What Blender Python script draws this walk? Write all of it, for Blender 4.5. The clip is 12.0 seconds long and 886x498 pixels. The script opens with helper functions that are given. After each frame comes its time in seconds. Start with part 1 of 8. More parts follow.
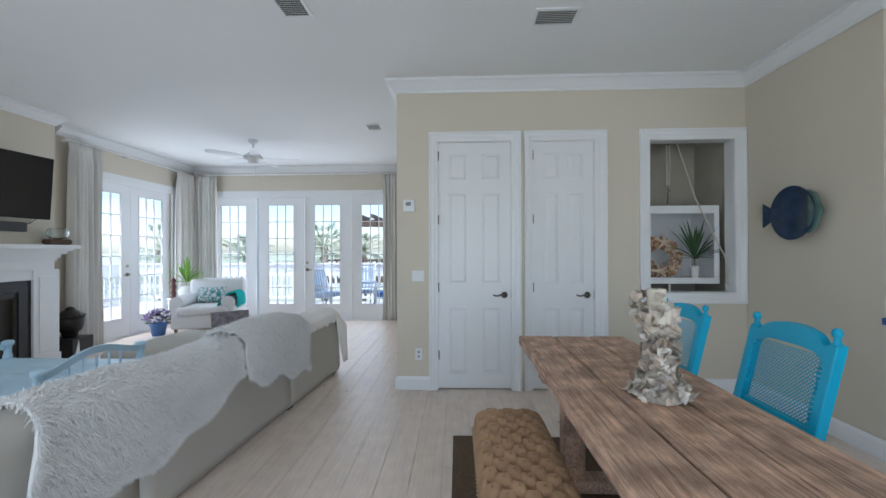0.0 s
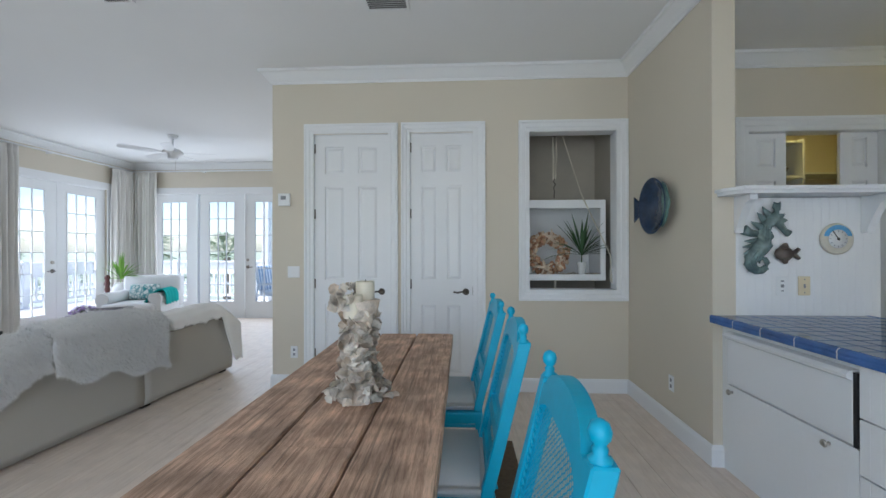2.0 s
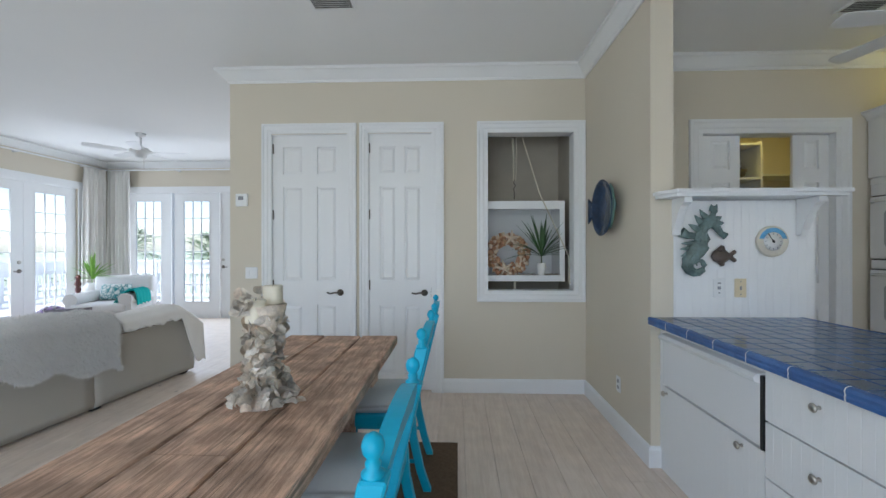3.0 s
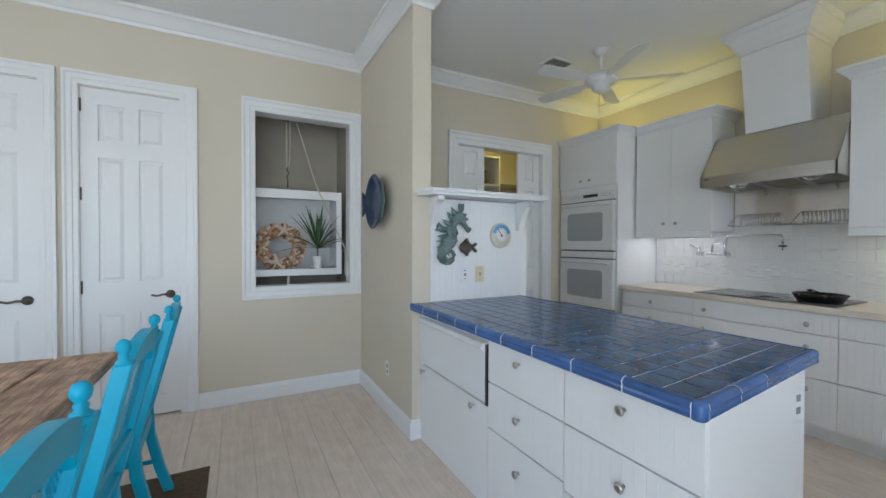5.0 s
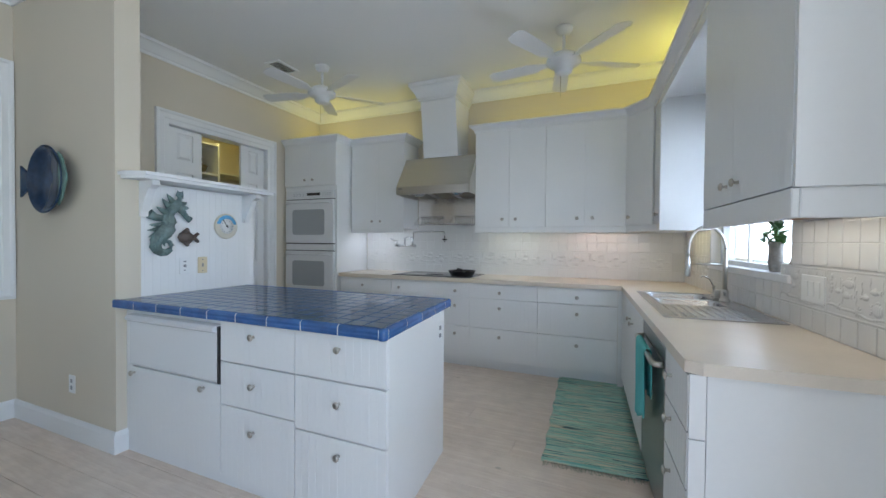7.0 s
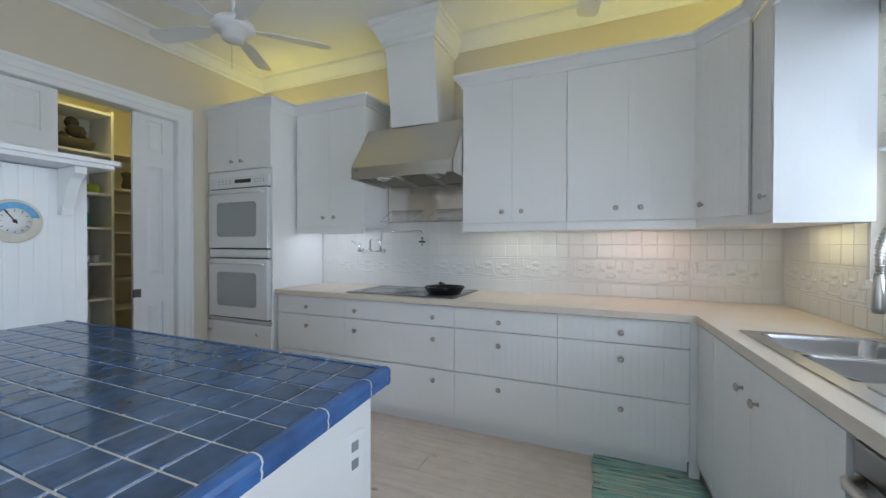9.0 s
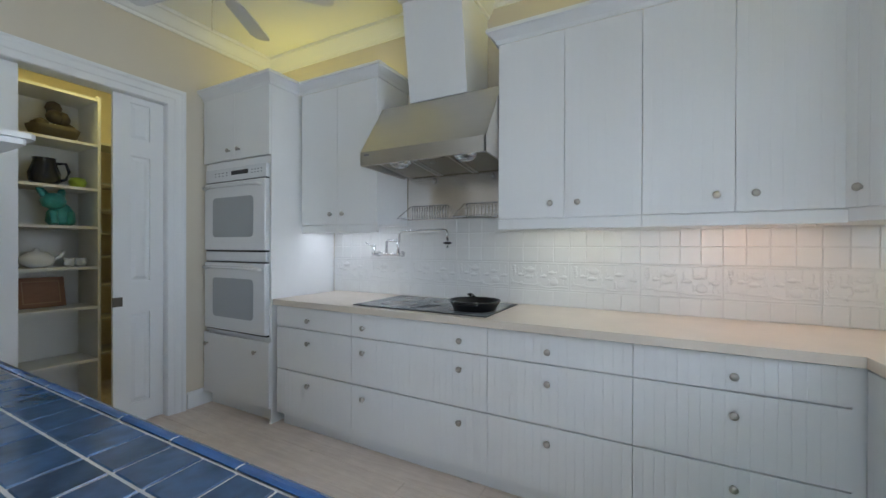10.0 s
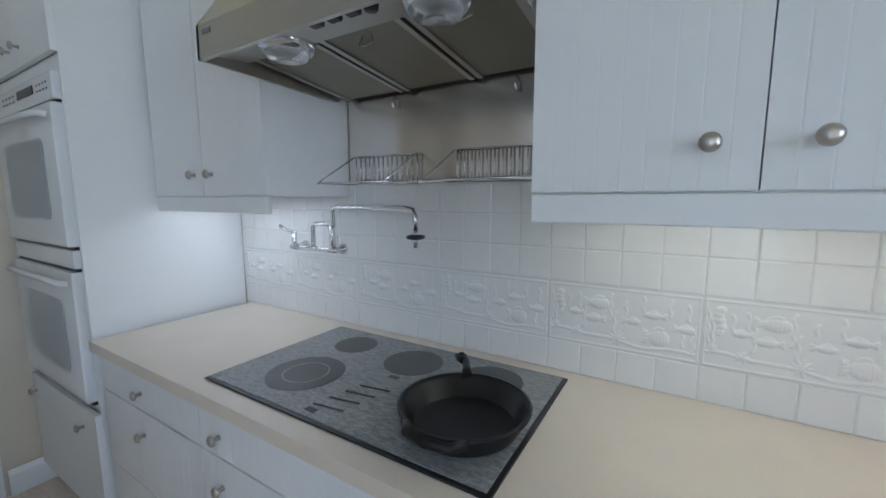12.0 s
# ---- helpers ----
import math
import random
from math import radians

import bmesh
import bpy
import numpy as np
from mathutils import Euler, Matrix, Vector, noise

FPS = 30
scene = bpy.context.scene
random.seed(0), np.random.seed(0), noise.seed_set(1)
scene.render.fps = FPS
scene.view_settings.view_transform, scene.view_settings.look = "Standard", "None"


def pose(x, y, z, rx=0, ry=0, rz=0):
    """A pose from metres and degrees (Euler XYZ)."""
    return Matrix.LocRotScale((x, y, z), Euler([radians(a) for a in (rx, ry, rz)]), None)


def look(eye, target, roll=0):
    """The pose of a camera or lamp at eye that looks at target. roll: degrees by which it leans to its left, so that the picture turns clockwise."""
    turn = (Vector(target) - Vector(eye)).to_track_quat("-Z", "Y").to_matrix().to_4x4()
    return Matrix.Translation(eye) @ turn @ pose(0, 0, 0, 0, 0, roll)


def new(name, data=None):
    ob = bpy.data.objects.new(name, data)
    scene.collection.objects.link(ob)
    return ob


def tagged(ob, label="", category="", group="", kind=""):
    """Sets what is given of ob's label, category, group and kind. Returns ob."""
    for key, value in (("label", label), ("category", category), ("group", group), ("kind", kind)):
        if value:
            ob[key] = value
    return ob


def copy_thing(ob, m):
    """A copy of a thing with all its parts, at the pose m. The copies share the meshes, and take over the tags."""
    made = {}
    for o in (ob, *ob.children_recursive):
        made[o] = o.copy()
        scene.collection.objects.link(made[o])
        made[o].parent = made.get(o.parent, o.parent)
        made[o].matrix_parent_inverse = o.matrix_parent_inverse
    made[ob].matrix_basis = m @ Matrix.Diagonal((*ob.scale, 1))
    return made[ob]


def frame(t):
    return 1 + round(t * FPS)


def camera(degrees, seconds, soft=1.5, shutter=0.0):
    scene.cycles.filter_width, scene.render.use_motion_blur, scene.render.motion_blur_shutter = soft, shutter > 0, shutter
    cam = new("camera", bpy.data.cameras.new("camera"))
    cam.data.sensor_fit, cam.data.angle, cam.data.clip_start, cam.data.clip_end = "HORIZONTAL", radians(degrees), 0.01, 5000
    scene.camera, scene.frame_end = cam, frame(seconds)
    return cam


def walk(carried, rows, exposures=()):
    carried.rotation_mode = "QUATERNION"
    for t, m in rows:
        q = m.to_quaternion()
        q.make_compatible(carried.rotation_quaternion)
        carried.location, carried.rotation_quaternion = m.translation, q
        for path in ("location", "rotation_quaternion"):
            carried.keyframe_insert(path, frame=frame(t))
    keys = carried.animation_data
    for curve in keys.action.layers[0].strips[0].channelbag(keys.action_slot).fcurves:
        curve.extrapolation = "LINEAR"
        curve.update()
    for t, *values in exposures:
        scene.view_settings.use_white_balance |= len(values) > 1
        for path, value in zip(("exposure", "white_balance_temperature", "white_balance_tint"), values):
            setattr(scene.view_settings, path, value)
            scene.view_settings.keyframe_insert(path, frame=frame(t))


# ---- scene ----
cam = camera(97.0, 12.0)
PATH = [
    (0, (0.031, -0.025, 1.371), (-0.046, 1.973, 1.379), -0.2),
    (0.5, (0.212, 0.01, 1.356), (0.127, 2.008, 1.369), -0.2),
    (1, (0.549, 0.042, 1.35), (0.47, 2.04, 1.357), -0.2),
    (1.5, (0.905, 0.097, 1.351), (0.813, 2.095, 1.355), -0.1),
    (2, (1.257, 0.134, 1.329), (1.159, 2.132, 1.334), -0.1),
    (2.5, (1.48, 0.147, 1.352), (1.382, 2.145, 1.348), -0.1),
    (2.7, (1.531, 0.15, 1.347), (1.437, 2.148, 1.345), -0.1),
    (4.3, (1.732, 0.173, 1.365), (2.278, 2.096, 1.334), 0.4),
    (4.5, (1.734, 0.173, 1.364), (2.457, 2.037, 1.33), 0.4),
    (5, (1.741, 0.187, 1.333), (2.675, 1.955, 1.303), 0.2),
    (5.5, (1.696, 0.187, 1.319), (2.849, 1.821, 1.288), 0.3),
    (6, (1.592, 0.141, 1.29), (3.069, 1.489, 1.252), 0.3),
    (6.5, (1.453, -0.016, 1.278), (3.216, 0.927, 1.241), 0.4),
    (7, (1.418, -0.09, 1.284), (3.256, 0.698, 1.25), 0.5),
    (7.2, (1.425, -0.091, 1.28), (3.261, 0.701, 1.245), 0.4),
    (8.8, (2.605, 0.199, 1.298), (4.444, 0.984, 1.268), 0.2),
    (9, (2.711, 0.228, 1.291), (4.544, 1.029, 1.271), 0.1),
    (9.5, (2.954, 0.324, 1.288), (4.773, 1.154, 1.27), 0.2),
    (10, (3.299, 0.464, 1.288), (5.058, 1.416, 1.28), 0.2),
    (10.5, (3.971, 0.727, 1.338), (5.714, 1.708, 1.315), 0.1),
    (11, (4.478, 0.943, 1.413), (6.207, 1.936, 1.274), -0.1),
    (11.5, (4.633, 0.984, 1.441), (6.334, 2.006, 1.194), -0.1),
    (12, (4.665, 0.997, 1.441), (6.36, 2.029, 1.186), -0.1),
]
walk(cam, [(t, look(eye, target, roll)) for t, eye, target, roll in PATH], exposures=[(0.0, 0.82, 5620, 11), (2.6, 0.92, 5720, 11), (4.5, 1.22, 5750, 11), (6.0, 1.26, 5500, 11), (7.0, 1.20, 5450, 11), (9.0, 1.33, 5520, 11), (11.0, 1.24, 5380, 11), (12.0, 1.20, 5300, 11)])

# ---- light ----
world = bpy.data.worlds.new("world")
scene.world = world
world.use_nodes = True
wn = world.node_tree.nodes
sky = wn.new("ShaderNodeTexSky")
sky.sky_type, sky.sun_disc = "NISHITA", False
sky.sun_elevation, sky.sun_rotation = radians(64), radians(200)
sky.air_density, sky.dust_density = 1.0, 1.0
world.node_tree.links.new(sky.outputs[0], wn["Background"].inputs[0])
wn["Background"].inputs[1].default_value = 0.15
sun = new("sun", bpy.data.lights.new("sun", "SUN"))
sun.data.energy, sun.data.angle, sun.data.color = 2.8, radians(12), (1.0, 0.96, 0.9)
sun.matrix_world = look((0, 0, 20), (4, 9, 0))


def area(name, eye, target, w, h, watts, colour=(1, 1, 1)):
    """A lamp in an opening or a fitting."""
    d = bpy.data.lights.new(name, "AREA")
    d.shape, d.size, d.size_y, d.energy, d.color = "RECTANGLE", w, h, watts, colour
    ob = new(name, d)
    ob.matrix_world = look(eye, target)
    return ob


area("daylight_far_doors", (-3.05, 7.655, 1.3), (-3.05, 0, 1.3), 3.7, 2.3, 21, (0.93, 0.97, 1.0))
area("daylight_side_doors", (-5.285, 6.17, 1.3), (0, 6.17, 1.3), 1.65, 2.3, 11, (0.93, 0.97, 1.0))
# added fill light; the rear opening is assumed and out of view
area("unseen_rear_fill", (0.2, -2.65, 1.3), (0.2, 4, 1.3), 3.9, 2.3, 29, (0.95, 0.98, 1.0))
area("daylight_kitchen_window", (4.40, -0.985, 1.74), (4.285, 1.01, 1.74), 1.15, 1.1, 7.5, (0.93, 0.97, 1.0))
# added fill from an unseen side opening, to brighten the kitchen
area("unseen_side_fill", (-5.27, 0.2, 1.3), (0, 0.2, 1.3), 2.6, 2.3, 13.5, (0.93, 0.97, 1.0))
# glow lamps on the cabinet tops, strips under the cabinets and the pantry lamp


def strip(name, x, y, z, w, h, watts, colour, turn=0.0, up=False):
    d = bpy.data.lights.new(name, "AREA")
    d.shape, d.size, d.size_y, d.energy, d.color = "RECTANGLE", w, h, watts, colour
    ob = new(name, d)
    ob.matrix_world = pose(x, y, z, 180 if up else 0, 0, turn)


GOLD = (1.0, 0.80, 0.12)
strip("cabinet_top_lamp_1", 5.66, 2.52, 2.56, 0.2, 0.7, 0.28, GOLD, 0, True)
strip("cabinet_top_lamp_2", 5.66, 0.5, 2.56, 0.2, 1.5, 0.52, GOLD, 0, True)
strip("cabinet_top_lamp_3", 5.6, 3.3, 2.56, 0.3, 0.6, 0.44, GOLD, 0, True)
strip("cabinet_top_lamp_4", 5.3, -0.62, 2.56, 0.5, 0.2, 0.88, GOLD, 0, True)
strip("cabinet_top_lamp_5", 3.4, -0.75, 2.56, 0.8, 0.15, 0.72, GOLD, 0, True)
strip("under_cabinet_strip_1", 5.62, 2.5, 1.44, 0.03, 0.65, 0.42, (1.0, 0.97, 0.92))
strip("under_cabinet_strip_2", 5.62, 0.9, 1.44, 0.03, 0.6, 0.36, (1.0, 0.92, 0.66))
strip("under_cabinet_strip_3", 5.62, 0.05, 1.44, 0.03, 0.5, 0.36, (1.0, 0.60, 0.36))
strip("under_cabinet_strip_4", 5.25, -0.68, 1.395, 0.4, 0.03, 0.24, (1.0, 0.80, 0.35), 3.3)
strip("under_cabinet_strip_5", 3.3, -0.78, 1.39, 0.7, 0.03, 0.36, (1.0, 0.85, 0.6), 3.3)
strip("pantry_lamp", 4.6, 4.10, 2.95, 0.5, 0.2, 3.2, (1.0, 0.80, 0.22))

# ---- materials ----
def material(name, colour, rough=0.5, metal=0.0, vary=0.06, scale=3.0, fine=90.0, bump=0.1, dist=0.002, stretch=(1, 1, 1), spec=0.5, coat=0.0, per_object=0.0):
    """Base colour with broad and fine variation and a fine relief, in object metres."""
    m = bpy.data.materials.new(name)
    m.use_nodes = True
    n, l = m.node_tree.nodes, m.node_tree.links
    b = n["Principled BSDF"]
    b.inputs["Roughness"].default_value, b.inputs["Metallic"].default_value = rough, metal
    b.inputs["Specular IOR Level"].default_value, b.inputs["Coat Weight"].default_value = spec, coat
    geo = n.new("ShaderNodeNewGeometry")
    mp = n.new("ShaderNodeMapping")
    mp.inputs["Scale"].default_value = stretch
    l.new(geo.outputs["Position"], mp.inputs["Vector"])
    big, small = n.new("ShaderNodeTexNoise"), n.new("ShaderNodeTexNoise")
    big.inputs["Scale"].default_value, small.inputs["Scale"].default_value = scale, fine
    big.inputs["Detail"].default_value, small.inputs["Detail"].default_value = 4, 3
    for t in (big, small):
        l.new(mp.outputs[0], t.inputs["Vector"])
    add = n.new("ShaderNodeMath")
    add.operation = "MULTIPLY_ADD"
    l.new(small.outputs[0], add.inputs[0])
    add.inputs[1].default_value = 0.4
    l.new(big.outputs[0], add.inputs[2])
    ramp = n.new("ShaderNodeMapRange")
    ramp.inputs["From Min"].default_value, ramp.inputs["From Max"].default_value = 0.4, 1.0
    ramp.inputs["To Min"].default_value, ramp.inputs["To Max"].default_value = 1 - vary, 1 + vary
    l.new(add.outputs[0], ramp.inputs["Value"])
    last = ramp.outputs[0]
    if per_object:
        info = n.new("ShaderNodeObjectInfo")
        rr = n.new("ShaderNodeMapRange")
        rr.inputs["To Min"].default_value, rr.inputs["To Max"].default_value = 1 - per_object, 1 + per_object
        l.new(info.outputs["Random"], rr.inputs["Value"])
        mul = n.new("ShaderNodeMath")
        mul.operation = "MULTIPLY"
        l.new(last, mul.inputs[0])
        l.new(rr.outputs[0], mul.inputs[1])
        last = mul.outputs[0]
    mix = n.new("ShaderNodeVectorMath")
    mix.operation = "SCALE"
    mix.inputs[0].default_value = colour
    l.new(last, mix.inputs["Scale"])
    l.new(mix.outputs[0], b.inputs["Base Color"])
    if bump:
        bp = n.new("ShaderNodeBump")
        bp.inputs["Strength"].default_value, bp.inputs["Distance"].default_value = bump, dist
        l.new(small.outputs[0], bp.inputs["Height"])
        l.new(bp.outputs[0], b.inputs["Normal"])
    return m


def glass(name, colour=(1, 1, 1), rough=0.0, ior=1.45):
    m = bpy.data.materials.new(name)
    m.use_nodes = True
    b = m.node_tree.nodes["Principled BSDF"]
    b.inputs["Base Color"].default_value = (*colour, 1)
    b.inputs["Roughness"].default_value, b.inputs["IOR"].default_value, b.inputs["Transmission Weight"].default_value = rough, ior, 1.0
    return m


WALL = material("cream_wall_paint", (0.675, 0.615, 0.505), 0.75, vary=0.03, scale=0.8, fine=160, bump=0.12)
CEIL = material("ceiling_paint", (0.86, 0.865, 0.86), 0.85, vary=0.02, scale=0.7, fine=120, bump=0.2)
WHITE = material("white_gloss_paint", (0.83, 0.84, 0.845), 0.36, vary=0.02, scale=1.5, fine=60, bump=0.05)
CAB = material("cabinet_white_paint", (0.84, 0.845, 0.845), 0.40, vary=0.02, scale=2.0, fine=50, bump=0.05)
GROUT = material("pale_grout", (0.76, 0.78, 0.79), 0.9, vary=0.06)
DARK = material("shadow_gap_black", (0.02, 0.02, 0.02), 0.8)
STEEL = material("brushed_steel", (0.60, 0.58, 0.54), 0.3, 1.0, vary=0.06, scale=2, fine=80, bump=0.06, dist=0.0006, stretch=(1, 0.06, 1))
CHROME = material("polished_chrome", (0.75, 0.76, 0.78), 0.12, 1.0, vary=0.02, bump=0)
NICKEL = material("satin_nickel", (0.50, 0.47, 0.43), 0.28, 1.0, vary=0.04, bump=0.02)
BLACK = material("black_plastic", (0.015, 0.015, 0.016), 0.35, vary=0.1)
COUNTER = material("beige_stone_counter", (0.74, 0.66, 0.56), 0.33, vary=0.06, scale=5, fine=220, bump=0.03)
PANE = glass("window_glass")
WPOT = material("white_ceramic", (0.80, 0.80, 0.78), 0.25, vary=0.02)


# ---- building blocks ----
def box(bm, x0, y0, z0, x1, y1, z1):
    v = [bm.verts.new(p) for p in ((x0, y0, z0), (x1, y0, z0), (x1, y1, z0), (x0, y1, z0), (x0, y0, z1), (x1, y0, z1), (x1, y1, z1), (x0, y1, z1))]
    for f in ((3, 2, 1, 0), (4, 5, 6, 7), (0, 1, 5, 4), (1, 2, 6, 5), (2, 3, 7, 6), (3, 0, 4, 7)):
        bm.faces.new([v[i] for i in f])
    return v


def boxes(*dims):
    bm = bmesh.new()
    for d in dims:
        box(bm, *d)
    return bm


def rounded(bm, r, segments=2):
    bmesh.ops.bevel(bm, geom=bm.edges[:], offset=r, segments=segments, profile=0.5, affect="EDGES", clamp_overlap=True)
    return bm


def prism(bm, outline, axis, a, b):
    """An outline of 2D points drawn out along an axis from a to b. Axis x: points are y, z; y: x, z; z: x, y."""
    def at(p, w):
        return {"x": (w, p[0], p[1]), "y": (p[0], w, p[1]), "z": (p[0], p[1], w)}[axis]
    lo, hi = [bm.verts.new(at(p, a)) for p in outline], [bm.verts.new(at(p, b)) for p in outline]
    k = len(outline)
    faces = [bm.faces.new(lo), bm.faces.new(hi[::-1])]
    for i in range(k):
        faces.append(bm.faces.new((lo[i], hi[i], hi[(i + 1) % k], lo[(i + 1) % k])))
    bmesh.ops.recalc_face_normals(bm, faces=faces)
    return bm


def lathe(bm, profile, n=20, m=None):
    """A turned body from (radius, height) pairs."""
    m = m or Matrix()
    rings = []
    for r, h in profile:
        rings.append([bm.verts.new(m @ Vector((r * math.cos(2 * math.pi * i / n), r * math.sin(2 * math.pi * i / n), h))) for i in range(n)])
    faces = []
    for a, b in zip(rings, rings[1:]):
        for i in range(n):
            faces.append(bm.faces.new((a[i], a[(i + 1) % n], b[(i + 1) % n], b[i])))
    faces += [bm.faces.new(rings[0][::-1]), bm.faces.new(rings[-1])]
    for f in faces:
        f.smooth = True
    return bm


def tube(bm, pts, r, n=10, radii=None):
    """A round bar along points."""
    pts = [Vector(p) for p in pts]
    rings, up = [], Vector((0.31, 0.17, 0.93)).normalized()
    for i, p in enumerate(pts):
        d = (pts[min(i + 1, len(pts) - 1)] - pts[max(i - 1, 0)]).normalized()
        a = d.cross(up)
        if a.length < 0.15:
            a = d.cross(Vector((1, 0, 0)))
        a.normalize()
        b = d.cross(a)
        rr = radii[i] if radii else r
        rings.append([bm.verts.new(p + rr * (math.cos(2 * math.pi * k / n) * a + math.sin(2 * math.pi * k / n) * b)) for k in range(n)])
    for a, b in zip(rings, rings[1:]):
        for k in range(n):
            f = bm.faces.new((a[k], a[(k + 1) % n], b[(k + 1) % n], b[k]))
            f.smooth = True
    bm.faces.new(rings[0][::-1])
    bm.faces.new(rings[-1])
    return bm


def mesh_of(name, bm, mat):
    bmesh.ops.recalc_face_normals(bm, faces=bm.faces[:])
    me = bpy.data.meshes.new(name)
    bm.to_mesh(me)
    bm.free()
    me.materials.append(mat)
    return me


def cloth(bm, nu, nv, f):
    g = [[bm.verts.new(f(i / nu, j / nv)) for j in range(nv + 1)] for i in range(nu + 1)]
    for i in range(nu):
        for j in range(nv):
            q = bm.faces.new((g[i][j], g[i + 1][j], g[i + 1][j + 1], g[i][j + 1]))
            q.smooth = True


def part(name, bm, mat, parent, label="", smooth=False):
    ob = new(name, mesh_of(name, bm, mat))
    ob.parent = parent
    if smooth:
        for p in ob.data.polygons:
            p.use_smooth = True
    if label:
        ob["label"] = label
    return ob


def thing(name, label, category, group="", at=None, kind=""):
    ob = tagged(new(name), label, category, group, kind)
    ob.empty_display_size = 0.1
    if at is not None:
        ob.matrix_world = at
    return ob


def structure(name, bm, mat, label, category):
    return tagged(new(name, mesh_of(name, bm, mat)), label, category, "", "structure")


# ---- structure ----
H = 3.05
T = 0.14
XL, XC, XS, XK = -5.28, -0.575, 2.79, 5.84
YD, YF, YP, YE, YR = 3.84, 7.65, 3.72, 2.62, -2.6
SINK = pose(5.18, -0.18, 0, 0, 0, 3.3)


def wall(name, x0, y0, x1, y1, holes=(), label="cream painted plaster wall", z1=H, mat=None):
    """A straight wall along x or y with through openings (a0, a1, z0, z1) along its length."""
    bm = bmesh.new()
    along = 0 if abs(x1 - x0) > abs(y1 - y0) else 1
    lo, hi = (min(x0, x1), max(x0, x1)) if along == 0 else (min(y0, y1), max(y0, y1))
    at = lo
    def put(a, b, za, zb):
        if b - a > 1e-4 and zb - za > 1e-4:
            box(bm, *((a, min(y0, y1), za, b, max(y0, y1), zb) if along == 0 else (min(x0, x1), a, za, max(x0, x1), b, zb)))
    for a, b, za, zb in sorted(holes):
        put(at, a, 0, z1)
        put(a, b, 0, za)
        put(a, b, zb, z1)
        at = b
    put(at, hi, 0, z1)
    return structure(name, bm, mat or WALL, label, "wall")


D1, D2 = (-0.17, 0.555), (0.76, 1.36)
NICHE = (1.885, 2.685, 0.955, 2.436)
PANTRY = (3.78, 4.92, 0.0, 2.37)
wall("wall_closet", XC, YD, XS + 0.002, YD + T, [(D1[0], D1[1], 0, 2.44), (D2[0], D2[1], 0, 2.44), NICHE])
wall("wall_passage", XC, YD + T, XC + T, YF)
wall("wall_far", XL - T, YF, XC + T, YF + T, [(-4.94, -1.15, 0, 2.46)])
# first opening is made up and unseen, cut for the added side lamp
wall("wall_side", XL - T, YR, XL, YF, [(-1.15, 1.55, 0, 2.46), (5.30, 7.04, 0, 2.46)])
# rear opening is assumed, cut for the added rear lamp
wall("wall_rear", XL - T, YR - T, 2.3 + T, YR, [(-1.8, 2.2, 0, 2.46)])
wall("wall_kitchen_return", 2.3, YR, 2.3 + T, -1.15)
wall("wall_stub", XS + 0.002, YE, XS + T, YD + T)
wall("wall_pantry", XS + T, YP, XK, YP + T, [PANTRY])
wall("wall_kitchen", XK, -1.3, XK + T, YP + T)
w = wall("wall_window", 2.12 - 5.18, -0.755, 0.80, -0.615, [(-1.46, -0.18, 1.10, 2.35)])
w.matrix_world = SINK
structure("ceiling", boxes((XL - T, YR - T, H, XK + T, YF + T, H + 0.12)), CEIL, "smooth white painted ceiling", "ceiling")

FLOORBED = material("floor_joint_shade", (0.60, 0.51, 0.43), 0.9)
FLOOR = structure("floor", boxes((XL - T, YR - T, -0.14, XK + T, YF + T, -0.012)), FLOORBED, "whitewashed wide pine plank floor", "floor")


def crown(name, runs):
    """Crown moulding along straight runs: start, end, and the direction into the room."""
    bm = bmesh.new()
    prof = [(0, 0), (0.012, 0), (0.018, 0.02), (0.03, 0.028), (0.07, 0.075), (0.085, 0.09), (0.1, 0.095), (0.1, 0.12), (0, 0.12)]
    for (xa, ya), (xb, yb), (nx, ny), ea, eb in runs:
        d = Vector((xb - xa, yb - ya, 0)).normalized()
        lo, hi = [], []
        for o, h in prof:
            lo.append(bm.verts.new((xa + nx * o - d.x * o * ea, ya + ny * o - d.y * o * ea, H - 0.122 + h)))
            hi.append(bm.verts.new((xb + nx * o + d.x * o * eb, yb + ny * o + d.y * o * eb, H - 0.122 + h)))
        k = len(prof)
        bm.faces.new(lo), bm.faces.new(hi[::-1])
        for i in range(k):
            bm.faces.new((lo[i], hi[i], hi[(i + 1) % k], lo[(i + 1) % k]))
    return structure(name, bm, WHITE, "white stepped crown moulding", "moulding")


crown("trim_crown_dining", [((XC, YD), (XS, YD), (0, -1), 1, -1), ((XS, YD), (XS, YE), (-1, 0), -1, 1), ((XS, YE), (XS + T, YE), (0, -1), 1, 1), ((XS + T, YE), (XS + T, YP), (1, 0), 1, -1), ((XC, YF), (XC, YD), (-1, 0), -1, 1)])
crown("trim_crown_kitchen", [((XS + T, YP), (XK, YP), (0, -1), -1, -1), ((XK, YP), (XK, -0.95), (-1, 0), -1, -1)])
crown("trim_crown_living", [((XL, YF), (XC, YF), (0, -1), -1, -1), ((XL, 4.94), (XL, YF), (1, 0), 0, -1)])


